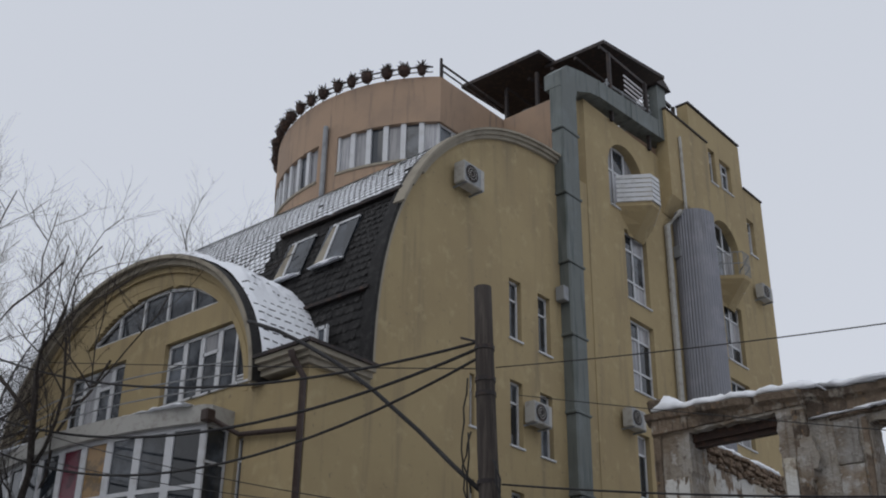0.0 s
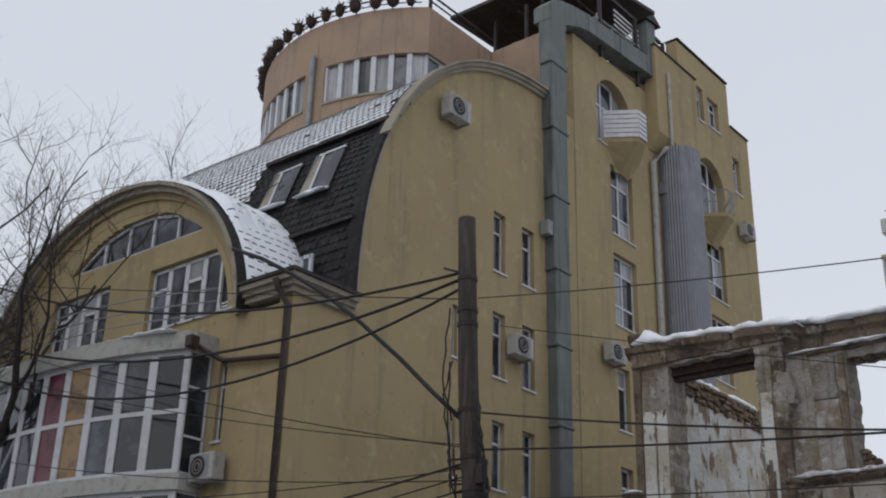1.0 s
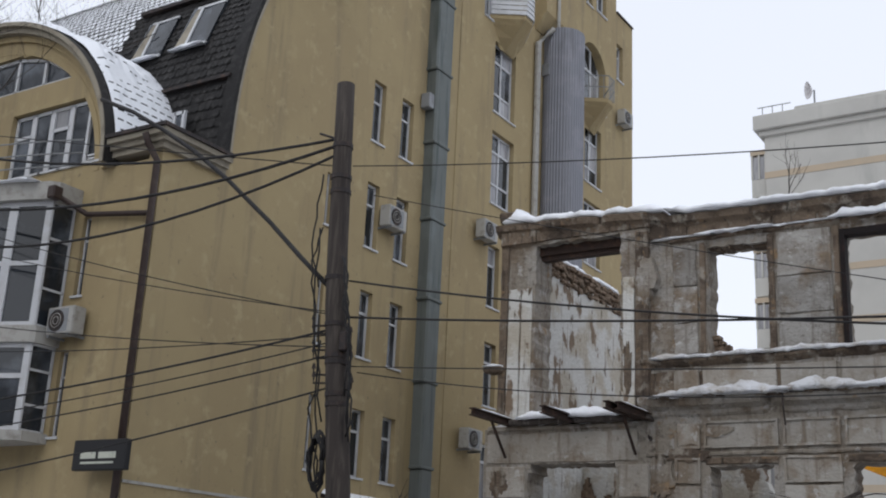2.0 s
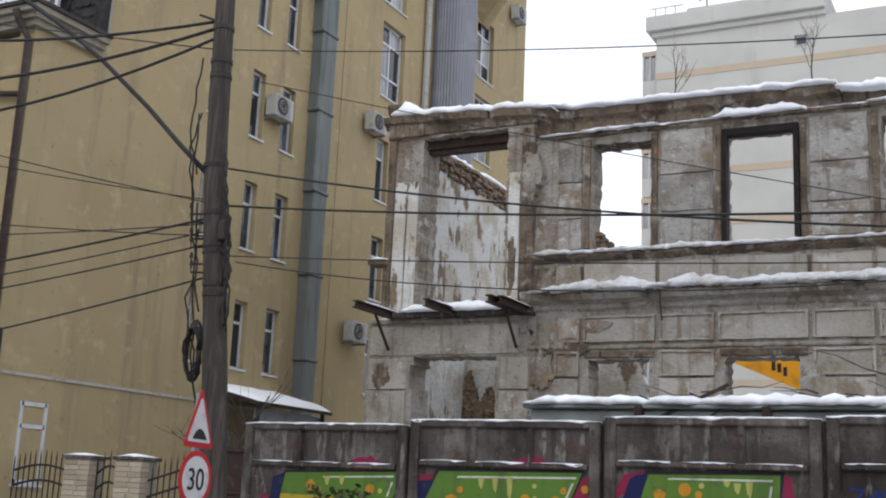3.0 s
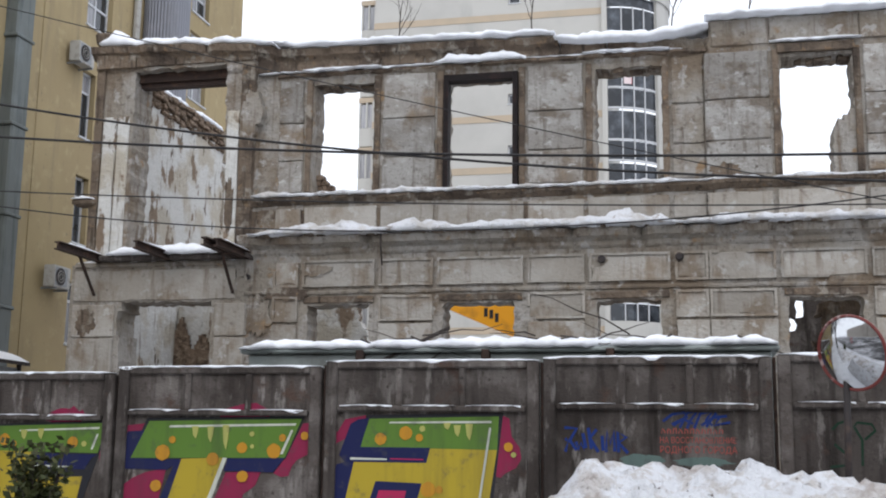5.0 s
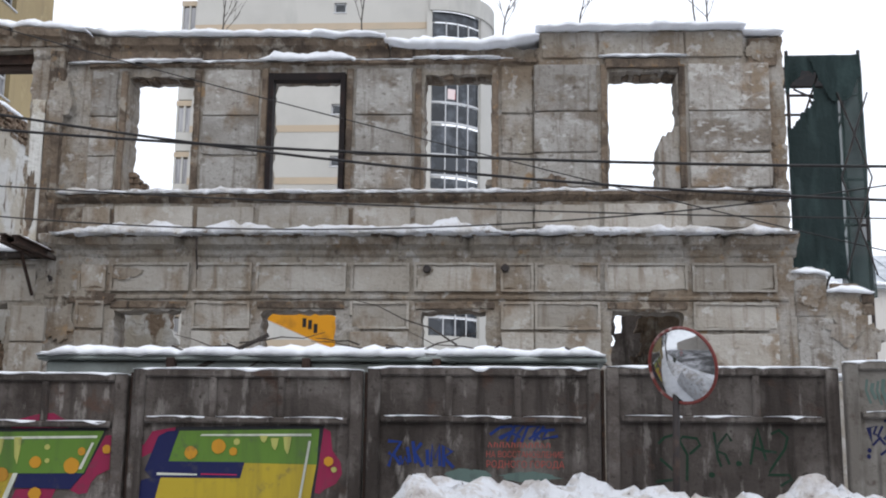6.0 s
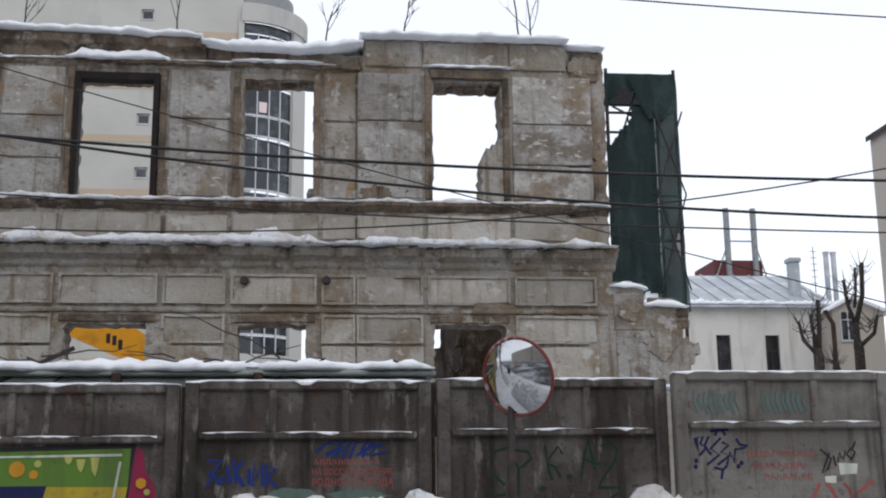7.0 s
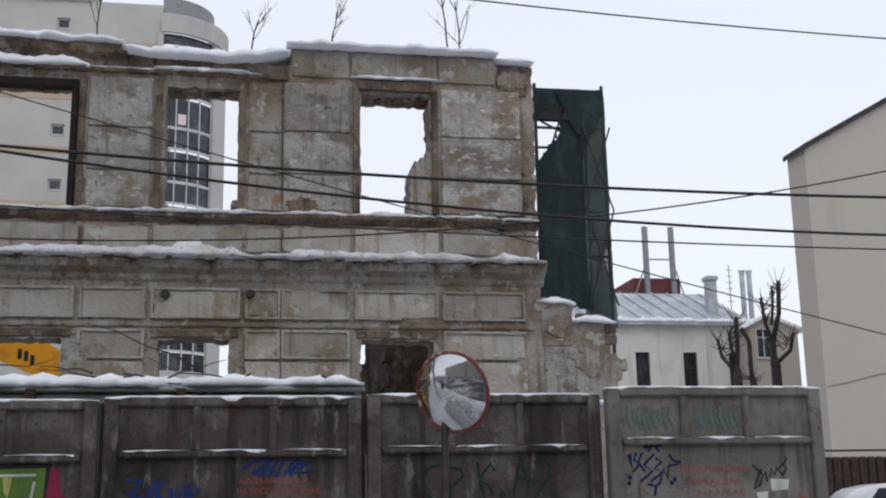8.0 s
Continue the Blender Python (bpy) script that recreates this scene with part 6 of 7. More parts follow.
def rot_wall(name, a0, a1, z0, z1, mat, r=RR, thick=0.3, n=None, parent=None, label=""):
    n = n or max(2, int(abs(a1 - a0) / 3))
    bm = bmesh.new()
    prev = None
    for i in range(n + 1):
        a = a0 + (a1 - a0) * i / n
        row = [bm.verts.new(rot(a, z0, r)), bm.verts.new(rot(a, z1, r)), bm.verts.new(rot(a, z1, r - thick)), bm.verts.new(rot(a, z0, r - thick))]
        if prev:
            for k in range(4):
                bm.faces.new((prev[k], row[k], row[(k + 1) % 4], prev[(k + 1) % 4]))
        else:
            bm.faces.new(row)
        prev = row
    bm.faces.new(prev)
    return part(name, bm, mat, parent or house, label)


A0, A1 = -120, 39.5
rot_wall("round_wall", A0, A1, 21.4, RZ, "pink", label="pinkish render of the round top floor")
rot_wall("round_wall", A0, A1, 16.0, 20.0, "pink")
rot_wall("round_wall", -2, 6, 20.0, 21.4, "pink")
for a0, a1, n in ((6, 39.5, 6), (-46, -2, 8)):
    for k in range(n):
        p, q = a0 + (a1 - a0) * k / n, a0 + (a1 - a0) * (k + 1) / n
        pane = rot_wall("round_pane", p + 0.5, q - 0.5, 20.05, 21.38, rs.choice(["glass", "curtain", "curtain"]), RR - 0.14, 0.03, 2)
        rot_wall("mullion", p - 0.8, p + 0.8, 20.0, 21.4, "pvc", RR - 0.05, 0.16, 1)
    rot_wall("sill", a0, a1, 19.95, 20.03, "moulding", RR + 0.05, 0.2)
rot_wall("round_wall", A0, -46, 20.0, 21.4, "pink")
bm = bmesh.new()
tube(bm, [rot(2, 17, RR + 0.12), rot(2, 21.9, RR + 0.12)], 0.09, 10)
part("flue", bm, "grey_paint", house, smooth=True)
bm = bmesh.new()
cx, cy, _ = rot(A1, 0)
box(bm, cx - 0.3, cx, cy, 27.0, 21.4, RZ)
box(bm, cx - 0.3, cx, cy, 27.0, 16.0, 20.0)
box(bm, cx - 0.3, cx, cy + 1.4, 27.0, 20.0, 21.4)
part("side_wall", bm, "pink", house)
window(house, side(cx), cy + 0.05, cy + 1.4, 20.0, 21.4, 2, (), 0.1, 0.07)
bm = bmesh.new()
box(bm, cx, XS - 0.41, 27.0, 27.4, 10, RZ)
part("block_front", bm, "pink", house)
bm = bmesh.new()
pts = [rot(a, 0) for a in range(-120, 40, 5)]
f = [bm.verts.new((x, y, RZ - 0.3)) for x, y, _ in pts]
bm.faces.new(f)
part("terrace", bm, "moulding", house)
# terrace rail with hanging flower baskets
bm = bmesh.new()
tube(bm, [rot(a, RZ + 0.42, RR - 0.05) for a in range(-80, 40, 3)], 0.03, 5)
tube(bm, [rot(a, RZ + 0.22, RR - 0.05) for a in range(-80, 40, 3)], 0.02, 5)
for a in range(-80, 41, 6):
    tube(bm, [rot(a, RZ, RR - 0.05), rot(a, RZ + 0.45, RR - 0.05)], 0.022, 5)
tube(bm, [(cx, cy, RZ + 0.5), (cx, 27.0, RZ + 0.5)], 0.04, 5)
tube(bm, [(cx, cy, RZ + 0.25), (cx, 27.0, RZ + 0.25)], 0.03, 5)
tube(bm, [(cx, cy, RZ), (cx, cy, RZ + 0.7)], 0.05, 6)
part("terrace_rail", bm, "dark_metal", house)
for k in range(20):
    a = -76 + 5.8 * k + rs.uniform(-0.7, 0.7)
    p = Vector(rot(a, RZ + 0.22, RR + 0.1))
    fat = rs.uniform(0.13, 0.2)
    bk = thing("flower_basket", tuple(p), "dark withered flower basket hung on the terrace rail", "flower basket", "baskets on the terrace rail")
    bm = bmesh.new()
    tube(bm, [p + Vector((0, 0, -0.18)), p + Vector((0, 0, -0.08)), p + Vector((0, 0, 0.10))], [0.11, fat, fat + 0.02], 10)
    part("basket", bm, "rust", bk)
    bm = bmesh.new()
    for i in range(60):
        d = Vector((rs.uniform(-1, 1), rs.uniform(-1, 1), rs.uniform(-.5, 1))).normalized() * rs.uniform(0.12, 0.30)
        tube(bm, [p + Vector((0, 0, 0.1)), p + d + Vector((0, 0, 0.1))], [0.03, 0.012], 4)
    part("withered_plant", bm, "bark", bk, fix=False)

# ---- the tall block right of the duct ----
TOPS = [(27.0, 32.4, 22.6), (32.4, 34.3, 24.4), (34.3, 38.45, 26.2), (38.45, 40.05, 24.25)]
TW_ = [(29.08, 30.45, 16.25, 18.7), (29.1, 30.5, 13.2, 15.6), (29.1, 29.8, 9.9, 11.85), (29.1, 29.8, 6.9, 8.8), (29.1, 29.8, 4.1, 5.8), (28.32, 30.55, 19.3, 21.9), (35.3, 37.5, 19.35, 21.9), (35.7, 37.1, 16.2, 18.5), (35.7, 37.1, 13.1, 15.5), (35.72, 36.25, 23.4, 24.9), (36.6, 37.5, 23.5, 24.8), (38.5, 39.1, 21.4, 22.95)]


def block_keep(u, z):
    t = next((h for a, b, h in TOPS if a <= u <= b), 0)
    return z < t and not any(a < u < b and c < z < d for a, b, c, d in TW_)


XB = XS + 0.02
bm, rows = bmesh.new(), []
for z, out in ((20.35, 0.03), (20.95, 0.44), (24.42, 0.44)):
    rows.append([bm.verts.new((XB + x, y, z)) for x, y in ((0.0, 31.7), (out, 31.7), (out, 34.7), (0.0, 34.7))])
for a, b in zip(rows, rows[1:]):
    for k in range(4):
        bm.faces.new((a[k], a[(k + 1) % 4], b[(k + 1) % 4], b[k]))
bm.faces.new(rows[0])
bm.faces.new(rows[-1])
oriel = part("oriel", bm, "yellow", house, "yellow projecting bay on a sloped foot")
bm = bmesh.new()
soft_box(bm, XB, XB + 0.5, 31.65, 34.75, 24.42, 24.49, 0.01)
part("coping", bm, "dark_metal", oriel)
fb = side(XB)
bm = grid_wall(lines(27.0, 40.05, 50, [v for r in TW_ for v in r[:2]] + [t[0] for t in TOPS]), lines(0, 26.15, 50, [v for r in TW_ for v in r[2:]] + [t[2] for t in TOPS]), block_keep, fb, 0.45)
part("block_wall", bm, "yellow", house, "yellow rendered wall of the tall block")
bm = bmesh.new()
box(bm, -32, XB - 0.46, 27.4, 39.85, 0, 22.4)
box(bm, -32, XB - 0.46, 34.8, 38.25, 22.4, 26.1)
box(bm, -30, XB - 0.46, 32.6, 34.8, 22.4, 24.8)
part("block_core", bm, "pink", house)
bm = bmesh.new()
box(bm, -31, XB - 0.46, 39.86, 40.04, 0, 24.2)
box(bm, -31, XB - 0.46, 38.27, 38.44, 24.2, 26.1)
part("block_end", bm, "yellow", house)
for a, b, h in TOPS[1:]:
    bm = bmesh.new()
    box(bm, XB - 0.5, XB + 0.06, a, b, h + 0.002, h + 0.07)
    part("coping", bm, "dark_metal", house)
for a, b, c, d in TW_:
    if (a, c) == (28.32, 19.3) or (a, c) == (35.3, 19.35):
        r = (b - a) / 2
        m = (a + b) / 2
        bm = bmesh.new()
        for s in (-1, 1):
            arcp = [(m + s * r * math.cos(t), d - r + r * math.sin(t)) for t in [math.pi / 2 * k / 10 for k in range(11)]]
            prism(bm, arcp + [(m + s * r, d)], fb, 0.0, 0.4)
        part("arch_spandrel", bm, "yellow", house)
        window(house, fb, a + 0.05, b - 0.05, c, d, 3, (0.62,), 0.3, 0.09, ["glass", "curtain"])
    else:
        window(house, fb, a, b, c, d, 2 if b - a > 0.8 else 1, (0.3, 0.75) if d - c > 2 else (0.7,), 0.16, 0.07, ["glass", "glass", "curtain"])
# galvanised duct climbing the wall and turning along the terrace edge
z = 2.4
while z < 22.0:
    bm = bmesh.new()
    y0 = 25.6 - 0.019 * z
    soft_box(bm, XS - 0.1, XS + 0.36, y0, 26.1, z, min(22.1, z + 2.25), 0.05)
    dd = part("duct", bm, "duct", house, "galvanised ventilation duct up the wall")
    bm = bmesh.new()
    soft_box(bm, XS - 0.05, XS + 0.39, y0 - 0.03, 26.13, z - 0.045, z + 0.045, 0.02)
    part("flange", bm, "duct", dd)
    z += 2.27
bm = bmesh.new()
prism(bm, [(25.2, 22.06), (25.2, 22.6), (25.6, 23.0), (26.5, 23.25), (27.4, 23.42), (31.4, 23.82), (31.4, 25.36), (32.0, 25.42), (32.0, 23.16), (27.55, 22.8), (26.9, 22.65), (26.13, 22.3), (26.13, 22.06)], side(XS + 0.35), 0.0, 0.6)
run = part("duct", bm, "duct", house, "galvanised duct turning along the terrace edge")
for y, z0, z1 in ((27.5, 22.77, 23.45), (29.5, 22.95, 23.65), (31.35, 23.1, 23.84)):
    bm = bmesh.new()
    soft_box(bm, XS - 0.2, XS + 0.375, y - 0.04, y + 0.04, z0, z1, 0.015)
    part("flange", bm, "duct", run)
bm = bmesh.new()
prism(bm, [(31.25, 25.36), (32.3, 25.46), (31.8, 25.75)], side(XS + 0.45), 0, 0.8)
part("duct_hood", bm, "dark_metal", house)
# terrace canopy
bm = bmesh.new()
for q in ([(-22.4, 27.3, 25.5), (-19.1, 27.6, 25.75), (-19.1, 34.0, 26.3), (-22.4, 34.0, 25.9)], [(-19.4, 28.35, 25.62), (-16.98, 28.5, 25.70), (-16.98, 32.7, 26.45), (-19.4, 33.8, 26.6)]):
    a = [bm.verts.new(p) for p in q]
    b = [bm.verts.new((p[0], p[1], p[2] + 0.14)) for p in q]
    bm.faces.new(a)
    bm.faces.new(b)
    for i in range(4):
        bm.faces.new((a[i], a[(i + 1) % 4], b[(i + 1) % 4], b[i]))
part("canopy", bm, "dark_metal", house, "dark terrace canopy")
bm = bmesh.new()
for x, y in ((-19.5, 28.0), (-16.9, 28.6), (-16.9, 31.0), (-16.9, 33.0), (-22.8, 28.2), (-21.0, 28.2)):
    soft_box(bm, x - 0.06, x + 0.06, y - 0.06, y + 0.06, 22.5, 25.3, 0.01)
for x in (-23, -22, -21, -20, -19, -18, -17):
    box(bm, x - 0.05, x + 0.05, 28.2, 33.0, 25.3, 25.42)
part("canopy_post", bm, "dark_metal", house)
bm = bmesh.new()
for k in range(7):
    box(bm, -17.0, -16.97, 29.7, 31.38, 23.75 + 0.2 * k, 23.82 + 0.2 * k)
part("slat_screen", bm, "sign_white", house)
bm = bmesh.new()
box(bm, -23, -17.4, 33.0, 33.3, 22.6, 25.4)
part("terrace_back", bm, "grey_paint", house)
bm = bmesh.new()
tube(bm, [(-16.9, 28.4, 23.95), (-16.9, 31.3, 24.2)], 0.04, 5)
tube(bm, [(-20.2, 28.1, 24.0), (-16.9, 28.4, 23.95)], 0.04, 5)
for y in (28.4, 29.4, 30.3, 31.2):
    tube(bm, [(-16.9, y, 23.4), (-16.9, y, 24.1)], 0.03, 5)
part("terrace_rail", bm, "grey_paint", house)
bm = bmesh.new()
tube(bm, [(-18.0, 26.9, 23.0), (-18.0, 26.85, 21.4), (-17.45, 26.5, 21.2), (-17.45, 26.45, 19.4)], 0.07, 8)
part("downpipe", bm, "brown_pipe", house)
# corrugated steel stack
bm = bmesh.new()
n = 96
ring = []
for z in (2.0, 20.55):
    ring.append([bm.verts.new((XB + 0.38 + (0.76 + (0.025 if k % 2 else 0)) * math.cos(2 * math.pi * k / n), 33.05 + (0.76 + (0.025 if k % 2 else 0)) * math.sin(2 * math.pi * k / n), z)) for k in range(n)])
for k in range(n):
    bm.faces.new((ring[0][k], ring[0][(k + 1) % n], ring[1][(k + 1) % n], ring[1][k]))
bm.faces.new(ring[1])
part("steel_chimney", bm, "silo", house, "tall corrugated grey steel stack")
bm = bmesh.new()
tube(bm, [(XB + 0.12, 31.75, 3), (XB + 0.12, 31.75, 19.8), (XB + 0.4, 32.3, 20.5)], 0.11, 8)
tube(bm, [(XB + 0.5, 32.5, 20.6), (XB + 0.5, 32.5, 23.6)], 0.06, 8)
part("downpipe", bm, "ac_white", house, "pale plastic pipe")
for y0, z0 in ((24.5, 14.9), (31.7, 19.0)):
    bm = bmesh.new()
    soft_box(bm, XB, XB + 0.3, y0 + 0.55, y0 + 0.8, z0 - 0.2, z0 + 0.25, 0.02)
    part("meter_box", bm, "grey_paint", house)
# balconies: one boarded with white siding, one with open rails
def balcony(y0, y1, z, boarded):
    """A wedge-shaped balcony on a base that tapers into the wall."""
    foot = [(0.0, y0), (0.95, y0 + 0.62), (0.95, y0 + 1.1), (0.0, y1)]
    bm, rows = bmesh.new(), []
    for k, (sh, dz) in enumerate(((1.0, 0.0), (1.0, -0.14), (0.82, -0.3), (0.45, -0.62), (0.06, -0.95))):
        my = (y0 + y1) / 2
        rows.append([bm.verts.new((XB - 0.04 + x * sh, my + (y - my) * (0.35 + 0.65 * sh), z + dz)) for x, y in foot])
    for a, b in zip(rows, rows[1:]):
        for q in range(4):
            bm.faces.new((a[q], a[(q + 1) % 4], b[(q + 1) % 4], b[q]))
    bm.faces.new(rows[0])
    bm.faces.new(rows[-1])
    b = part("balcony", bm, "yellow", house, "wedge-shaped balcony with a tapered base")
    rim = [(XB + x, y) for x, y in foot]
    if boarded:
        for k in range(6):
            bm, zz = bmesh.new(), z + 0.17 * k
            for (xa, ya), (xb, yb) in zip(rim, rim[1:]):
                L = math.hypot(xb - xa, yb - ya)
                nx, ny = (yb - ya) / L * 0.03, -(xb - xa) / L * 0.03
                v = [bm.verts.new(p) for p in ((xa, ya, zz), (xb, yb, zz), (xb, yb, zz + 0.15), (xa, ya, zz + 0.15), (xa + nx, ya + ny, zz), (xb + nx, yb + ny, zz), (xb + nx * 0.3, yb + ny * 0.3, zz + 0.15), (xa + nx * 0.3, ya + ny * 0.3, zz + 0.15))]
                for q in ((0, 1, 2, 3), (4, 7, 6, 5), (0, 4, 5, 1), (3, 2, 6, 7), (0, 3, 7, 4), (1, 5, 6, 2)):
                    bm.faces.new([v[i] for i in q])
            part("board", bm, "pvc", b)
    else:
        bm = bmesh.new()
        for (xa, ya), (xb, yb) in zip(rim, rim[1:]):
            for k in range(6):
                x, y = xa + (xb - xa) * k / 6, ya + (yb - ya) * k / 6
                tube(bm, [(x, y, z), (x, y, z + 0.9)], 0.014, 4)
        for q in (0.45, 0.9):
            tube(bm, [(x, y, z + q) for x, y in rim], 0.022, 4)
        part("rail", bm, "grey_paint", b)


balcony(28.75, 31.0, 19.5, True)
balcony(35.1, 37.3, 19.2, False)


# ---- air conditioners on the walls ----
def ac_unit(x, y, z, s=1.0, facing="x"):
    a = thing("air_conditioner", (x, y, z), "off-white air conditioner box fixed to the wall", "air conditioner", "air conditioners on the walls")
    w, h, d = 0.8 * s, 0.58 * s, 0.32 * s
    mp = (lambda u, zz, dd: (x + dd, y + u, z + zz)) if facing == "x" else (lambda u, zz, dd: (x + u, y - dd, z + zz))
    bm = bmesh.new()
    prism(bm, [(-w / 2, 0), (w / 2, 0), (w / 2, h), (-w / 2, h)], mp, 0.1, 0.1 + d)
    bmesh.ops.bevel(bm, geom=list(bm.edges), offset=0.02, segments=2, affect="EDGES")
    part("casing", bm, "ac_white", a)
    bm = bmesh.new()
    c = [(-0.1 * s + 0.23 * s * math.cos(2 * math.pi * k / 24), h / 2 + 0.23 * s * math.sin(2 * math.pi * k / 24)) for k in range(24)]
    prism(bm, c, mp, 0.1 + d, 0.115 + d)
    q = bmesh.new()
    prism(q, [(-w / 2 + 0.05, 0.05), (w / 2 - 0.16, 0.05), (w / 2 - 0.16, h - 0.05), (-w / 2 + 0.05, h - 0.05)], mp, 0.095 + d, 0.104 + d)
    part("front_plate", q, "grey_paint", a, "grey front plate")
    g = part("fan_grille", bm, "dark_metal", a)
    for r in (0.08, 0.15):
        bm = bmesh.new()
        tube(bm, [mp(-0.1 * s + r * s * math.cos(2 * math.pi * k / 20), h / 2 + r * s * math.sin(2 * math.pi * k / 20), 0.125 + d) for k in range(21)], 0.008, 4)
        part("guard_ring", bm, "ac_white", g)
    for u in (-0.3 * s, 0.3 * s):
        bm = bmesh.new()
        prism(bm, [(u - 0.02, -0.05), (u + 0.02, -0.05), (u + 0.02, 0.0), (u - 0.02, 0.0)], mp, -0.02, 0.12 + d)
        part("bracket", bm, "grey_paint", a)


ac_unit(XS, 20.82, 16.45, 1.1)
ac_unit(XS, 23.75, 10.65)
ac_unit(XB, 28.55, 11.75)
ac_unit(XB, 28.1, 5.45)
ac_unit(XB, 38.75, 19.4)
ac_unit(-18.95, YH, 6.18, 1.0, "y")

# ---- shop sign on the corner ----
shop = thing("shop_sign", (-17.5, 15.3, 3.4), "dark blue hanging shop sign with pale lettering bars", "sign")
bm = bmesh.new()
soft_box(bm, -17.95, -16.5, 15.35, 15.5, 3.4, 3.98, 0.02)
part("panel", bm, "sign_black", shop)
for u0, u1, z0, z1 in ((-17.72, -17.3, 3.62, 3.74), (-17.22, -16.75, 3.62, 3.74), (-17.7, -16.8, 3.52, 3.56)):
    bm = bmesh.new()
    box(bm, u0, u1, 15.343, 15.35, z0, z1)
    part("text_bar", bm, "paint_pale", shop)
bm = bmesh.new()
box(bm, -17.1, -16.95, 15.5, 15.8, 3.6, 3.66)
part("bracket", bm, "dark_metal", shop)

# ---- awning, gate and brick piers beside the house ----
awn = thing("awning", (-15.6, 23.0, 3.2), "snow-covered lean-to awning on the yellow wall", "awning")
bm = bmesh.new()
prism(bm, [(-17.0, 3.55), (-15.35, 3.16), (-15.35, 3.24), (-17.0, 3.64)], lambda u, z, d: (u, d, z), 21.9, 25.0)
part("roof", bm, "dark_metal", awn)
for y in (22.1, 24.8):
    bm = bmesh.new()
    tube(bm, [(-15.5, y, 3.2), (-15.5, y, 0)], 0.05, 6)
    part("post", bm, "dark_metal", awn)
bm = bmesh.new()
box(bm, -15.6, -15.53, 22.1, 24.8, 0, 3.1)
part("panel", bm, "grey_paint", awn)
bm = bmesh.new()
rows = []
for i in range(30):
    y = 21.92 + 3.05 * i / 29
    rows.append([bm.verts.new((-17.0 + 1.65 * j / 8, y, 3.64 - 0.40 * j / 8 + (0.10 if 0 < i < 29 and j < 8 else 0.005) * (1 + 0.4 * noise.noise((y * 2, j * .5, 1))))) for j in range(9)])
for a, b in zip(rows, rows[1:]):
    for j in range(8):
        bm.faces.new((a[j], a[j + 1], b[j + 1], b[j]))
tagged(part("awning_snow", bm, "snow", smooth=True), "smooth snow lying on the awning", "snow", kind="stuff")

for k, x in enumerate((-15.15, -13.95)):
    pier = thing("brick_pier", (x, 16.5, 0), "pale brick gate pier with a snowy cap", "pier", "gate piers")
    bm = bmesh.new()
    box(bm, x - 0.285, x + 0.285, 16.305, 16.715, 0, 1.7)
    part("core", bm, "moulding", pier)
    for r in range(18):
        for q in range(2):
            bm = bmesh.new()
            o = 0.0 if r % 2 else 0.06
            u0 = x - 0.3 + q * 0.3 + (o if q else 0)
            u1 = x + 0.0 + o if q == 0 else x + 0.3
            soft_box(bm, u0 + 0.004, u1 - 0.004, 16.29, 16.5, 0.09 * r + 0.06, 0.09 * r + 0.14, 0.006)
            part("brick", bm, "brick_pale", pier)
    bm = bmesh.new()
    soft_box(bm, x - 0.35, x + 0.35, 16.25, 16.77, 1.70, 1.76, 0.015)
    part("cap", bm, "concrete", pier)
    snow_cap("snow_cap", [(x - 0.32, 16.5, 1.76), (x + 0.32, 16.5, 1.76)], 0.45, 0.05, "snow on a gate pier", seed=180 + k)


def iron_gate(x0, x1, rise):
    g = thing("iron_gate", ((x0 + x1) / 2, 16.5, 0), "dark wrought-iron fence section with curved rails", "gate", "iron fence sections")
    n = max(4, int((x1 - x0) / 0.13))
    arcz = lambda u: 1.45 + rise * math.sin(math.pi * (u - x0) / (x1 - x0)) if rise >= 0 else 1.35 - rise * (u - x0) / (x1 - x0)
    for k in range(n + 1):
        u = x0 + (x1 - x0) * k / n
        bm = bmesh.new()
        tube(bm, [(u, 16.5, 0.1), (u, 16.5, arcz(u) + 0.16), (u, 16.5, arcz(u) + 0.28)], [0.014, 0.014, 0.003], 5)
        part("bar", bm, "dark_metal", g)
    for dz in (0.0, -0.28):
        bm = bmesh.new()
        tube(bm, [(x0 + (x1 - x0) * k / 12, 16.5, arcz(x0 + (x1 - x0) * k / 12) + dz) for k in range(13)], 0.022, 6)
        part("rail", bm, "dark_metal", g)


iron_gate(-14.84, -14.26, 0.14)
iron_gate(-13.7, -12.25, -0.42)
leaf = thing("gate_leaf", (-11.95, 16.6, 0), "rusty brown steel gate leaf beside the fence", "gate")
bm = bmesh.new()
soft_box(bm, -12.2, -11.6, 16.58, 16.62, 0.05, 1.98, 0.008)
part("sheet", bm, "rust", leaf)
for x in (-12.2, -11.6):
    bm = bmesh.new()
    soft_box(bm, x - 0.03, x + 0.03, 16.55, 16.65, 0.0, 2.1, 0.008)
    part("upright", bm, "rust", leaf)
for z in (0.3, 1.2, 1.9):
    bm = bmesh.new()
    soft_box(bm, -12.165, -11.635, 16.545, 16.579, z, z + 0.05, 0.006)
    part("rail", bm, "rust", leaf)
iron_gate(-16.9, -15.46, 0.12)

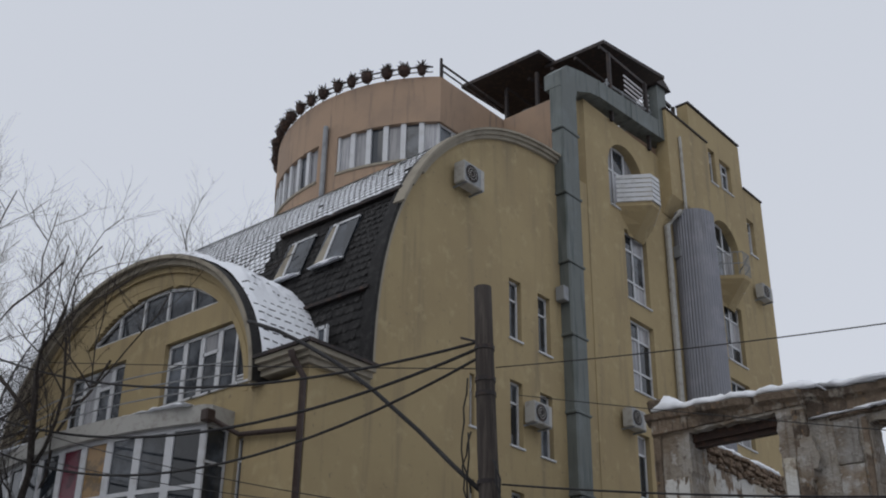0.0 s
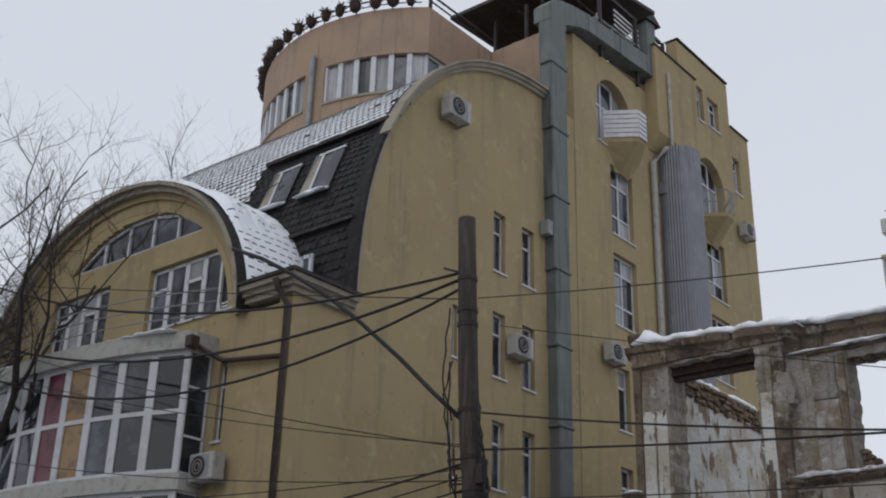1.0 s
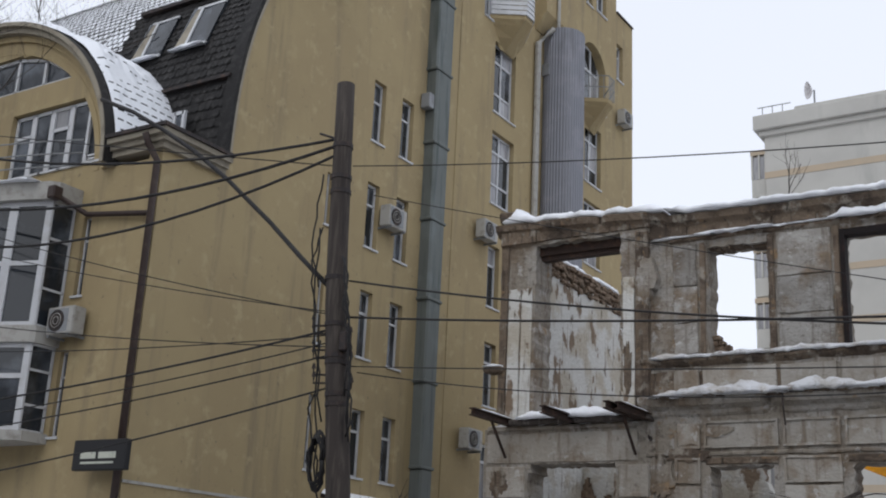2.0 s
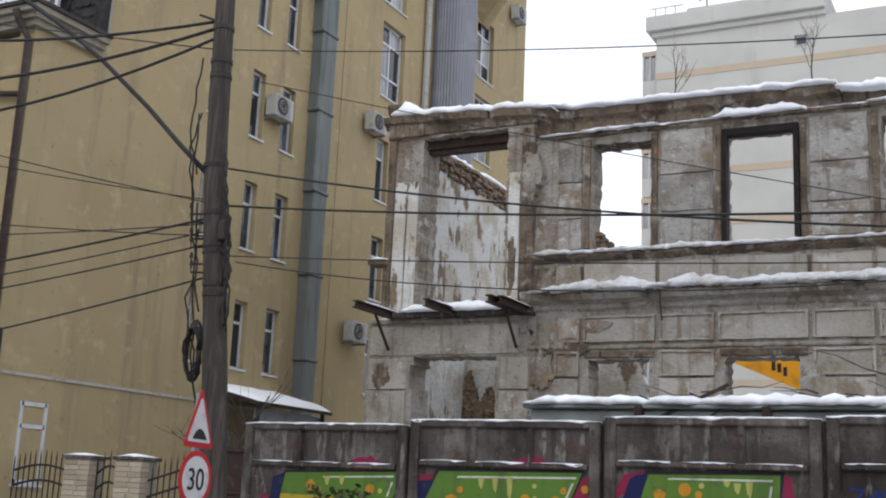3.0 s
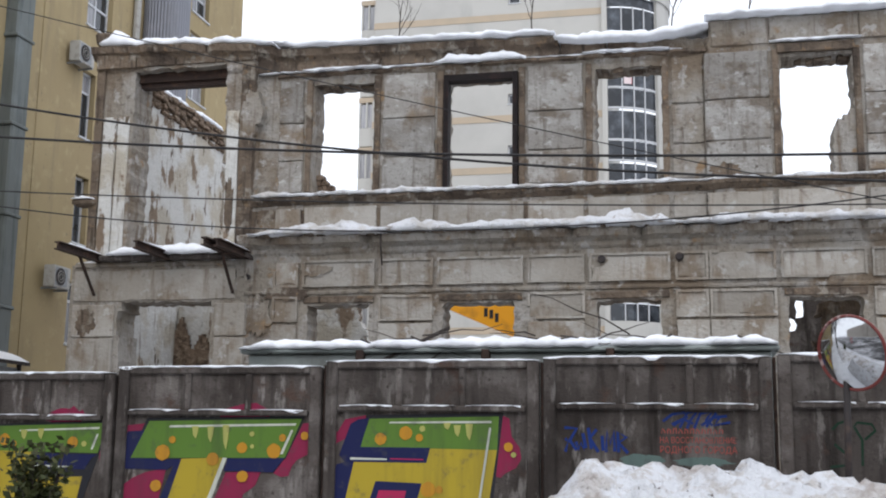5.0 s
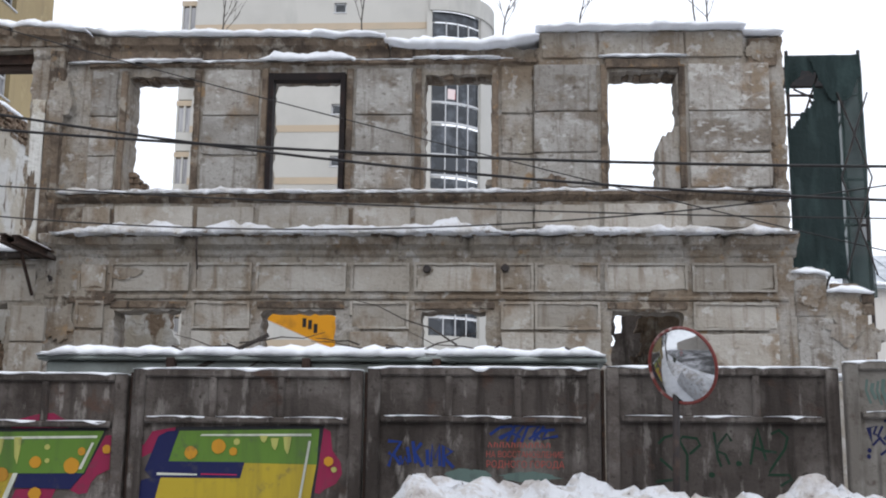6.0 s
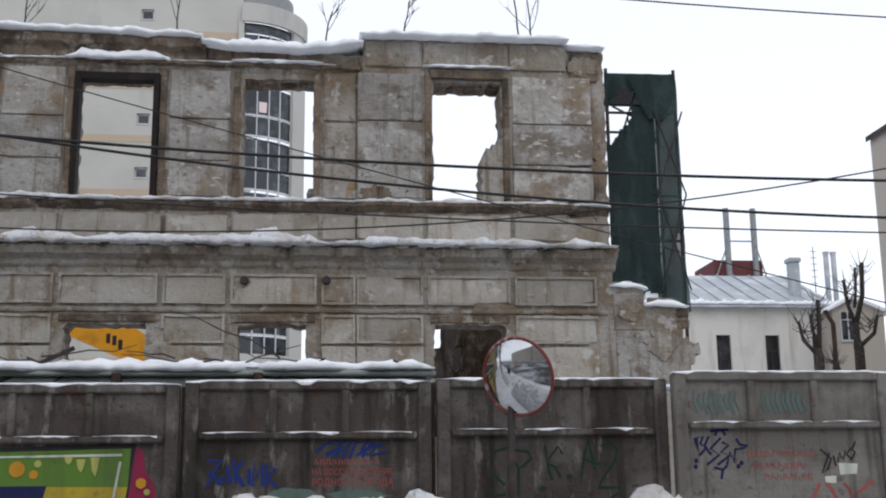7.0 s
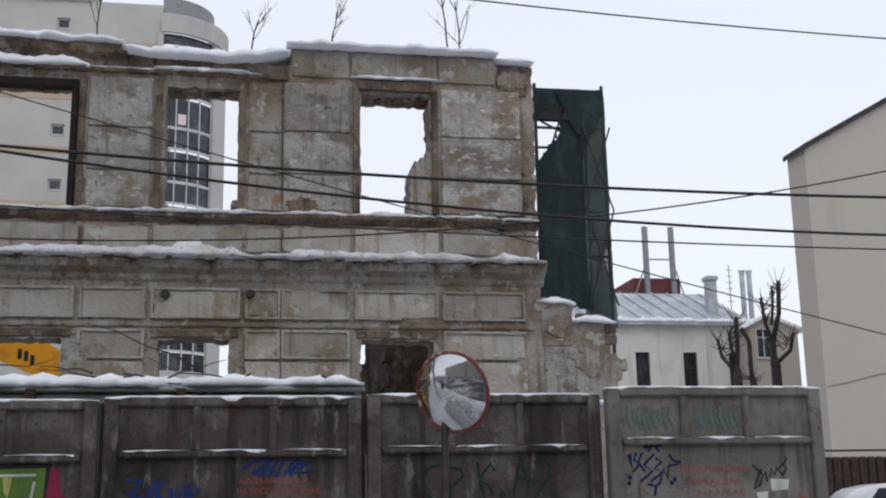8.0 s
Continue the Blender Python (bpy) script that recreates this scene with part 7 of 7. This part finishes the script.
# ---- evergreen shrub by the pavement ----
shrub = thing("evergreen_shrub", (-7.3, 12.6, 0.1), "small dark evergreen shrub by the pavement", "shrub")
bt, bl = bmesh.new(), bmesh.new()
rv = random.Random(8)
for k in range(38):
    a, h = rv.uniform(0, 6.28), rv.uniform(0.5, 1.22)
    d = Vector((math.cos(a) * rv.uniform(.05, .38), math.sin(a) * rv.uniform(.05, .38), h))
    B = Vector((-7.3, 12.6, 0.1))
    tube(bt, [B, B + d * 0.6, B + d], [0.015, 0.01, 0.005], 4)
    for i in range(26):
        c = B + d * rv.uniform(0.55, 1.02) + Vector((rv.uniform(-.09, .09), rv.uniform(-.09, .09), rv.uniform(-.05, .07)))
        e = Vector((rv.uniform(-1, 1), rv.uniform(-1, 1), rv.uniform(-.3, 1))).normalized() * 0.105
        w = e.cross(Vector((rv.uniform(-1, 1), rv.uniform(-1, 1), 1))).normalized() * 0.038
        bl.faces.new([bl.verts.new(p) for p in (c, c + e * .5 + w, c + e, c + e * .5 - w)])
part("stem", bt, "bark", shrub)
part("leaves", bl, "leaf", shrub, fix=False)


# ---- the pale tower behind the ruin ----
YT = 64.0
tower = thing("apartment_tower", (-11, YT, 0), "cream apartment tower with tan bands and a rounded glazed corner", "tower")
ft = front(YT)
rects = []
for k in range(8):
    z = 27.6 - 3.05 * k
    rects += [(-10.75, -10.05, z - 0.35, z + 0.25)]
bm = grid_wall(lines(-18.8, -5.17, 50, [v for r in rects for v in r[:2]]), lines(0, 28.9, 50, [v for r in rects for v in r[2:]]), holes(*rects), ft, 0.4)
part("wall", bm, "tower", tower)
bm = bmesh.new()
box(bm, -18.79, -5.3, YT + 0.41, YT + 13, 0, 28.8)
part("core", bm, "tower", tower)
for a, b, c, d in rects:
    window(tower, ft, a, b, c, d, 1, (), 0.15, 0.08)
for k in range(9):
    z = 26.4 - 3.05 * k
    if z > 1:
        bm = bmesh.new()
        box(bm, -18.85, -5.17, YT - 0.03, YT + 0.05, z - 0.2, z + 0.2)
        part("band", bm, "tower_band", tower)
bm = bmesh.new()
soft_box(bm, -19.35, -9.0, YT - 0.45, YT + 10, 29.2, 30.15, 0.05)
soft_box(bm, -19.1, -9.0, YT - 0.2, YT + 10, 28.85, 29.22, 0.05)
part("parapet", bm, "tower", tower)
bm = bmesh.new()
soft_box(bm, -17.1, -9.0, YT + 0.5, YT + 9, 30.14, 30.75, 0.05)
part("roof_storey", bm, "tower", tower)
bm = bmesh.new()
for x in (-18.8, -18.2, -17.6):
    tube(bm, [(x, YT - 0.2, 30.14), (x, YT - 0.2, 30.7)], 0.03, 6)
tube(bm, [(-19.1, YT - 0.2, 30.7), (-17.1, YT - 0.2, 30.7)], 0.03, 6)
part("rail", bm, "grey_paint", tower)
for k in range(8):
    z = 25.2 - 3.05 * k
    bm = bmesh.new()
    soft_box(bm, -19.75, -18.86, YT + 0.3, YT + 3.0, z, z + 1.15, 0.04)
    log = part("loggia", bm, "tower", tower)
    bm = bmesh.new()
    box(bm, -19.68, -18.86, YT + 0.36, YT + 2.94, z + 1.16, z + 2.6)
    part("loggia_glass", bm, "curtain", log)
    for x, y in ((-19.7, YT + 0.33), (-19.7, YT + 1.65), (-19.7, YT + 2.97), (-19.28, YT + 0.33), (-18.9, YT + 0.33)):
        bm = bmesh.new()
        box(bm, x - 0.05, x + 0.05, y - 0.05, y + 0.05, z + 1.16, z + 2.7)
        part("loggia_post", bm, "tower", log)
    bm = bmesh.new()
    box(bm, -19.78, -18.86, YT + 0.27, YT + 3.03, z + 2.7, z + 3.0)
    part("loggia_edge", bm, "tower_band", log)
# rounded corner: a bow of glass, then a plain curved wall
CX, CY, CR = -5.17, YT + 3.2, 3.35


def bow(a, z, r=CR):
    return (CX + r * math.sin(radians(a)), CY - r * math.cos(radians(a)), z)


def arc_strip(name, a0, a1, z0, z1, mat, r=CR, thick=0.2, n=14):
    bm = bmesh.new()
    prev = None
    for i in range(n + 1):
        a = a0 + (a1 - a0) * i / n
        row = [bm.verts.new(bow(a, z0, r)), bm.verts.new(bow(a, z1, r)), bm.verts.new(bow(a, z1, r - thick)), bm.verts.new(bow(a, z0, r - thick))]
        if prev:
            for k in range(4):
                bm.faces.new((prev[k], row[k], row[(k + 1) % 4], prev[(k + 1) % 4]))
        else:
            bm.faces.new(row)
        prev = row
    bm.faces.new(prev)
    return part(name, bm, mat, tower)


arc_strip("curved_wall", 55, 110, 0, 27.2, "tower", CR + 0.15)
arc_strip("curved_cap", 0, 110, 27.2, 28.3, "tower", CR + 0.25)
arc_strip("pane", 2, 55, 26.6, 27.2, "glass", CR - 0.05, 0.05, 8)
arc_strip("curved_wall", 2, 55, 0, 8.55, "tower", CR + 0.1)
arc_strip("pilaster", -3, 2, 0, 27.2, "tower", CR + 0.12)
arc_strip("curved_parapet", 0, 110, 28.3, 29.6, "grey_paint", CR - 0.6)
for k in range(9):
    z0 = 26.6 - 3.05 * k
    for (h0, h1, kind) in ((z0 - 1.75, z0 - 0.05, 1), (z0 - 2.95, z0 - 1.8, 0)):
        if h0 < 8.4:
            continue
        for a0, a1 in ((2, 16), (16, 28), (28, 40), (40, 55)):
            arc_strip("pane", a0 + 0.3, a1 - 0.3, h0 + 0.04, h1 - 0.04, "glass", CR - 0.04, 0.05, 3)
        arc_strip("transom", 2, 55, h0 - 0.05, h0 + 0.05, "pvc", CR, 0.1, 8)
    for a in (16, 28, 40):
        arc_strip("mullion", a - 0.5, a + 0.5, max(8.5, z0 - 2.95), max(8.6, z0), "pvc", CR + 0.02, 0.12, 1)
arc_strip("red_blind", 18, 26, 22.0, 22.6, "blind", CR - 0.02, 0.03, 3)
dish = thing("satellite_dish", (-15.9, YT + 0.6, 30.74), "pale satellite dish standing on the tower roof", "satellite dish")
bm = bmesh.new()
rr = [[bm.verts.new((-15.9 + 0.7 * r * math.cos(2 * math.pi * k / 20) * 0.3 - 0.3 * r * r - 0.1, YT + 0.5 - 0.3 * r * r, 31.5 + 0.7 * r * math.sin(2 * math.pi * k / 20))) for k in range(20)] for r in (0.25, 0.55, 0.85)]
for a, b in zip(rr, rr[1:]):
    for k in range(20):
        bm.faces.new((a[k], a[(k + 1) % 20], b[(k + 1) % 20], b[k]))
bm.faces.new(rr[0])
part("dish", bm, "sign_white", dish)
bm = bmesh.new()
tube(bm, [(-15.9, YT + 0.6, 30.74), (-15.9, YT + 0.6, 31.6)], 0.06, 6)
part("mast", bm, "grey_paint", dish)

# ---- white house far right ----
YW = 62.0
GZ = 1.1
wh = thing("white_house", (26, YW, GZ), "whitewashed two-storey house with a snowy tin roof", "house")
fw = front(YW)
wr = []
for x in (20.5, 23.22, 25.85):
    wr += [(x, x + 0.8, 6.4, 9.38), (x, x + 0.8, 2.4, 5.0)]
bm = grid_wall(lines(14.0, 27.2, 50, [v for r in wr for v in r[:2]]), lines(0.5, 10.92, 50, [v for r in wr for v in r[2:]]), holes(*wr), fw, 0.4)
part("wall", bm, "white_house", wh)
for a, b, c, d in wr:
    w = window(wh, fw, a, b, c, d, 2, (0.72,), 0.18, 0.06)
    w.data.materials[0] = M["rust"]
bm = bmesh.new()
prism(bm, [(YW - 0.45, 10.84), (YW - 0.45, 10.94), (YW + 6.5, 13.85), (YW + 13, 10.94), (YW + 13, 10.84)], lambda u, z, d: (d, u, z), 13.5, 27.4)
part("roof", bm, "tin", wh, "grey standing-seam tin roof")
for k in range(14):
    bm = bmesh.new()
    x = 14 + k
    prism(bm, [(YW - 0.4, 10.96), (YW - 0.4, 11.02), (YW + 6.4, 13.91), (YW + 6.4, 13.83)], lambda u, z, d: (d, u, z), x - 0.03, x + 0.03)
    part("seam", bm, "tin", wh)
snow_cap("snow_cap", [(13.6, YW - 0.05, 11.0), (27.2, YW - 0.05, 11.0)], 0.8, 0.22, "snow along the tin roof's eave", seed=140, lump=0.8)
bm = bmesh.new()
soft_box(bm, 25.62, 26.16, YW + 1.6, YW + 2.2, 11.1, 13.75, 0.03)
ch = part("chimney", bm, "tin", wh, "grey sheet-metal chimney")
bm = bmesh.new()
soft_box(bm, 25.54, 26.24, YW + 1.5, YW + 2.3, 13.75, 14.0, 0.04)
part("cap", bm, "tin", ch)
for x in (28.84, 29.3):
    bm = bmesh.new()
    tube(bm, [(x, YW + 4, 10.6), (x, YW + 4, 14.6), (x, YW + 4, 14.85)], [0.15, 0.15, 0.2], 10)
    part("chimney", bm, "tin", wh)
bm = bmesh.new()
prism(bm, [(26.45, 0.5), (29.3, 0.5), (29.3, 10.45), (27.5, 11.15), (26.45, 10.6)], fw, -1.4, 6)
part("gable_wing", bm, "beige_wall", wh)
bm = bmesh.new()
prism(bm, [(26.1, 10.45), (27.5, 11.16), (29.6, 10.35), (29.6, 10.5), (27.5, 11.32), (26.1, 10.6)], fw, -1.7, 6)
part("gable_roof", bm, "snow", wh, "snow-covered gable roof")
window(wh, front(YW - 1.46), 26.85, 27.7, 8.9, 10.5, 2, (0.7,), 0.02, 0.06)
bm = bmesh.new()
tube(bm, [(26.0, YW - 1.5, 10.5), (26.4, YW - 1.5, 9.8), (26.4, YW - 1.5, 1.0)], 0.12, 8)
part("downpipe", bm, "rust", wh)
bh = thing("plant_room", (26.3, YW + 10, 0), "dark red rooftop plant room with twin steel masts", "plant room")
bm = bmesh.new()
soft_box(bm, 24.9, 28.2, YW + 12, YW + 16, 0, 15.95, 0.05)
part("body", bm, "brick_red", bh)
for x in (25.86, 27.69):
    bm = bmesh.new()
    tube(bm, [(x, YW + 11.9, 0), (x, YW + 11.9, 19.4)], 0.2, 10)
    part("mast", bm, "grey_paint", bh)
bm = bmesh.new()
tube(bm, [(25.86, YW + 11.9, 17.2), (27.69, YW + 11.9, 17.2)], 0.05, 6)
tube(bm, [(24.3, YW + 11.9, 13.0), (25.86, YW + 11.9, 17.0)], 0.05, 6)
tube(bm, [(28.9, YW + 11.9, 13.0), (27.69, YW + 11.9, 17.2)], 0.05, 6)
part("stay", bm, "grey_paint", bh)
ant = bmesh.new()
tube(ant, [(33.5, YW + 16, 0), (33.5, YW + 16, 17.8)], 0.035, 6)
for k in range(6):
    tube(ant, [(33.25, YW + 16, 15.2 + 0.45 * k), (33.75, YW + 16, 15.2 + 0.45 * k)], 0.025, 5)
tagged(part("antenna", ant, "grey_paint"), "thin lattice antenna above the far roofs", "antenna")

# ---- tall blank beige building at the right ----
rb_ = thing("beige_building", (24, 44, 0), "tall beige building with a blank windowless wall", "building")
bm = bmesh.new()
prism(bm, [(19.5, 0), (40, 0), (40, 24.3), (34.0, 22.0), (19.5, 13.85)], front(40.0), 0, 1.35)
part("wall", bm, "beige_wall", rb_)
bm = bmesh.new()
prism(bm, [(33, 0), (40, 0), (40, 24.2), (34.0, 21.8), (33, 21.2)], front(41.36), 0, 14)
part("rear", bm, "beige_wall", rb_)
bm = bmesh.new()
prism(bm, [(19.35, 13.75), (19.5, 13.86), (34.0, 22.02), (34.0, 22.2), (19.45, 14.02), (19.35, 13.95)], front(39.8), 0, 1.6)
part("roof_edge", bm, "dark_metal", rb_)
bm = bmesh.new()
tube(bm, [(19.55 + 0.6 * k, 39.99, 5.2 + 0.12 * k + 0.08 * noise.noise((k * 1.3, 0, 0))) for k in range(24)], 0.03, 4)
part("wall_crack", bm, "moulding", rb_)
snow_cap("snow_cap", [(19.45, 40.0, 14.0), (21.85, 40.0, 15.33)], 0.3, 0.08, "thin snow on the building's roof edge", seed=150)
gate = thing("metal_fence", (21, 24.0, 0), "brown profiled metal fence with a thin top rail", "fence")
for k in range(34):
    bm = bmesh.new()
    x = 9.2 + 0.22 * k
    soft_box(bm, x, x + 0.19, 27.9, 27.94, 0.1, 2.28 if k > 0 else 2.3, 0.01)
    part("slat", bm, "rust", gate)
bm = bmesh.new()
box(bm, 9.2, 16.7, 27.945, 27.96, 0.1, 2.25)
part("backing_sheet", bm, "rust", gate)
bm = bmesh.new()
tube(bm, [(9.2, 27.9, 2.62), (12.2, 27.9, 2.62), (12.2, 27.9, 2.42), (16.5, 27.9, 2.42)], 0.025, 6)
part("rail", bm, "dark_metal", gate)

# ---- parked car ----
car = thing("car", (12.9, 24.5, 0), "white parked car seen behind the fence end", "car")
side_y = lambda u, z, d: (u, 23.7 + d, z)
body = [(10.9, 0.35), (10.75, 0.75), (10.85, 1.0), (11.6, 1.08), (12.0, 1.12), (14.5, 1.12), (15.2, 1.0), (15.25, 0.45), (15.1, 0.35)]
bm = bmesh.new()
prism(bm, body, side_y, 0, 1.75)
bmesh.ops.bevel(bm, geom=list(bm.edges), offset=0.05, segments=2, affect="EDGES")
part("body", bm, "car", car, smooth=True)
bm = bmesh.new()
prism(bm, [(11.0, 1.08), (11.55, 1.50), (12.1, 1.60), (13.3, 1.60), (14.2, 1.40), (14.7, 1.1)], side_y, 0.14, 1.61)
bmesh.ops.bevel(bm, geom=list(bm.edges), offset=0.06, segments=2, affect="EDGES")
part("cabin", bm, "car", car, smooth=True)
for a, b in (((11.3, 1.12), (12.25, 1.5)), ((12.4, 1.12), (13.5, 1.5))):
    bm = bmesh.new()
    prism(bm, [a, (b[0], a[1]), (b[0] - 0.05, b[1]), (a[0] + 0.35, b[1])], side_y, 0.13, 0.16)
    part("side_window", bm, "glass", car)
for x in (11.6, 14.4):
    for y in (23.72, 25.25):
        bm = bmesh.new()
        tube(bm, [(x, y, 0.33), (x, y + 0.2, 0.33)], 0.32, 20)
        wheel = part("wheel", bm, "cable", car)
        bm = bmesh.new()
        tube(bm, [(x, y - 0.012, 0.33), (x, y + 0.02, 0.33)], 0.2, 16)
        part("rim", bm, "grey_paint", wheel)


# ---- bare trees ----
def bare_tree(name, base, h, r, seed, label, spread=0.55, depth=5, cut=False, first=0.3, wild=0.16):
    rt = random.Random(seed)
    t = thing(name, base, label, "tree")
    bt, bc = bmesh.new(), bmesh.new()

    def grow(p, d, L, rad, lvl):
        pts, rr, n = [p], [rad], 5
        for i in range(n):
            d = (d + Vector((rt.uniform(-wild, wild), rt.uniform(-wild, wild), rt.uniform(-.05, .12)))).normalized()
            p = p + d * L / n
            pts.append(p)
            rr.append(rad * (1 - 0.38 * (i + 1) / n) if not (cut and lvl == 1) else rad * (1 - 0.15 * (i + 1) / n))
        tube(bt if lvl < 2 else bc, pts, rr, 8 if lvl < 2 else 4)
        if lvl >= depth:
            return
        for k in range(rt.randint(3, 5) if lvl else 5):
            s = rt.uniform(first if lvl == 0 else 0.35, 1.0)
            q = pts[min(n, int(s * n))]
            a = rt.uniform(0, 6.28)
            nd = (d + Vector((math.cos(a) * spread * 1.5, math.sin(a) * spread * 1.5, rt.uniform(0.0, 0.5)))).normalized()
            grow(q, nd, L * rt.uniform(0.5, 0.72), rad * 0.45, lvl + 1)
    grow(Vector(base), Vector((0, 0, 1)), h * 0.5, r, 0)
    part("trunk", bt, "bark", t, smooth=True)
    part("crown", bc, "bark", t, "fine bare twigs", fix=False)
    return t


def pollard(base, limbs, r, seed):
    """A hard-pruned tree: thick stumps and a few thin shoots."""
    rt = random.Random(seed)
    t = thing("pruned_tree", base, "hard-pruned bare tree with thick stumps", "tree", "pruned trees")
    bm, bc = bmesh.new(), bmesh.new()
    B = Vector(base)
    tube(bm, [B, B + Vector((0.05, 0, limbs[0][0])), B + Vector((0.0, 0, limbs[0][0] + 0.3))], [r * 1.2, r, r * 0.8], 8)
    for z, dx, dz, rr in limbs:
        a = B + Vector((0, 0, z))
        e = a + Vector((dx, 0, dz))
        tube(bm, [a, a.lerp(e, .5) + Vector((0.3 * dx, 0, -0.05)), e], [rr, rr * 0.85, rr * 0.8], 7)
        for k in range(16):
            d = Vector((rt.uniform(-.8, .8), rt.uniform(-.5, .5), rt.uniform(-.1, 0.9)))
            s = a.lerp(e, rt.uniform(0.4, 1))
            tube(bc, [s, s + d * 0.45, s + d * 0.8 + Vector((0, 0, 0.15))], [0.022, 0.015, 0.008], 4)
    part("trunk", bm, "bark", t, smooth=True)
    part("shoot", bc, "bark", t, fix=False)


pollard((18.5, 45, 0.55), [(5.7, 0.15, 2.2, 0.11), (5.7, -0.7, 1.35, 0.085), (6.2, -0.2, 1.1, 0.08)], 0.16, 4)
pollard((20.12, 45, 0.55), [(6.0, 0.0, 1.0, 0.16), (6.0, 0.9, 1.3, 0.09), (6.9, -0.35, 1.8, 0.085), (6.9, 0.45, 2.5, 0.11), (7.6, 0.15, 1.6, 0.06)], 0.19, 9)
pollard((19.4, 45.5, 0.6), [(5.2, 0.0, 0.35, 0.14)], 0.14, 12)
bare_tree("bare_tree", (-28.0, 12.6, 0), 21.8, 0.25, 5, "bare winter tree with fine dark twigs by the house", 0.6, 6, wild=0.3)
bare_tree("bare_tree", (6.6, 34.0, 0), 9.0, 0.12, 15, "slender bare tree behind the ruin", 0.5, 4)
bare_tree("bare_bush", (1.75, 27.0, 0), 5.4, 0.09, 17, "bare bush growing inside the ruin", 0.75, 5, first=0.15)
bare_tree("bare_tree", (-6.7, 27.0, 0), 8.0, 0.05, 19, "thin bare sapling behind a window opening", 0.4, 3)
for k, (x, y, h, s) in enumerate(((3.15, 23.2, 3.0, 31), (3.4, 23.25, 2.2, 32), (-3.4, 23.2, 2.2, 33), (0.9, 23.2, 1.6, 34), (-0.6, 23.2, 1.5, 35), (-6.2, 23.2, 2.0, 36))):
    bare_tree("sapling", (x, y, 9.82 if x > -0.3 else 9.6), h, 0.018, s, "small bare sapling rooted on the ruin's wall top", 0.45, 2)

bare_tree("bare_shrub", (-12.4, 17.4, 0), 4.6, 0.05, 21, "thin bare shrub beside the gate", 0.8, 3)
bare_tree("bare_bush", (1.5, 25.6, 0), 5.0, 0.05, 22, "bare bush growing inside the ruin", 0.7, 5, first=0.15)

# ---- excavator boom behind the ruin ----
exc = thing("excavator", (-2.9, 33.0, 0), "yellow excavator boom behind the ruin", "excavator")
fe = front(32.0)
bm = bmesh.new()
prism(bm, [(-8.8, 6.05), (-6.97, 5.22), (-5.13, 4.42), (-4.0, 3.85), (-3.5, 4.3), (-5.0, 5.2), (-6.2, 6.0), (-8.0, 6.7)], fe, -0.3, 0.3)
bmesh.ops.bevel(bm, geom=list(bm.edges), offset=0.03, segments=1, affect="EDGES")
boom = part("boom", bm, "machine", exc, "yellow steel boom")
for x, z in ((-5.9, 5.1), (-5.75, 5.05), (-5.6, 4.95)):
    bm = bmesh.new()
    box(bm, x - 0.05, x + 0.05, 31.69, 31.7, z - 0.12, z + 0.12)
    part("marking", bm, "sign_black", boom)
bm = bmesh.new()
tube(bm, [(-6.6, 31.9, 6.55), (-3.6, 31.9, 4.7)], 0.09, 10)
part("hydraulic_ram", bm, "grey_paint", exc)
bm = bmesh.new()
prism(bm, [(-3.1, 0.6), (-1.0, 0.6), (-0.8, 3.4), (-2.6, 3.6), (-3.4, 4.3), (-4.2, 3.6)], fe, -0.8, 0.9)
bmesh.ops.bevel(bm, geom=list(bm.edges), offset=0.05, segments=1, affect="EDGES")
part("cab", bm, "machine", exc)
for y in (31.0, 32.9):
    bm = bmesh.new()
    soft_box(bm, -4.0, -0.2, y, y + 0.5, 0.0, 0.62, 0.15)
    part("track", bm, "cable", exc)

# ---- plain house fronts across the street, behind the camera ----
# Added out of view: they keep low sky light off the fence and ruin.
for x0, x1, h in ((-70, -24, 9.5), (-23.5, 6, 11.5), (6.5, 34, 8.5), (34.5, 70, 10.5)):
    bm = bmesh.new()
    box(bm, x0, x1, -20, -9.5, 0, h)
    tagged(part("wall_south", bm, "beige_wall"), "plain unseen house front added across the street to block sky light", "wall", kind="structure")
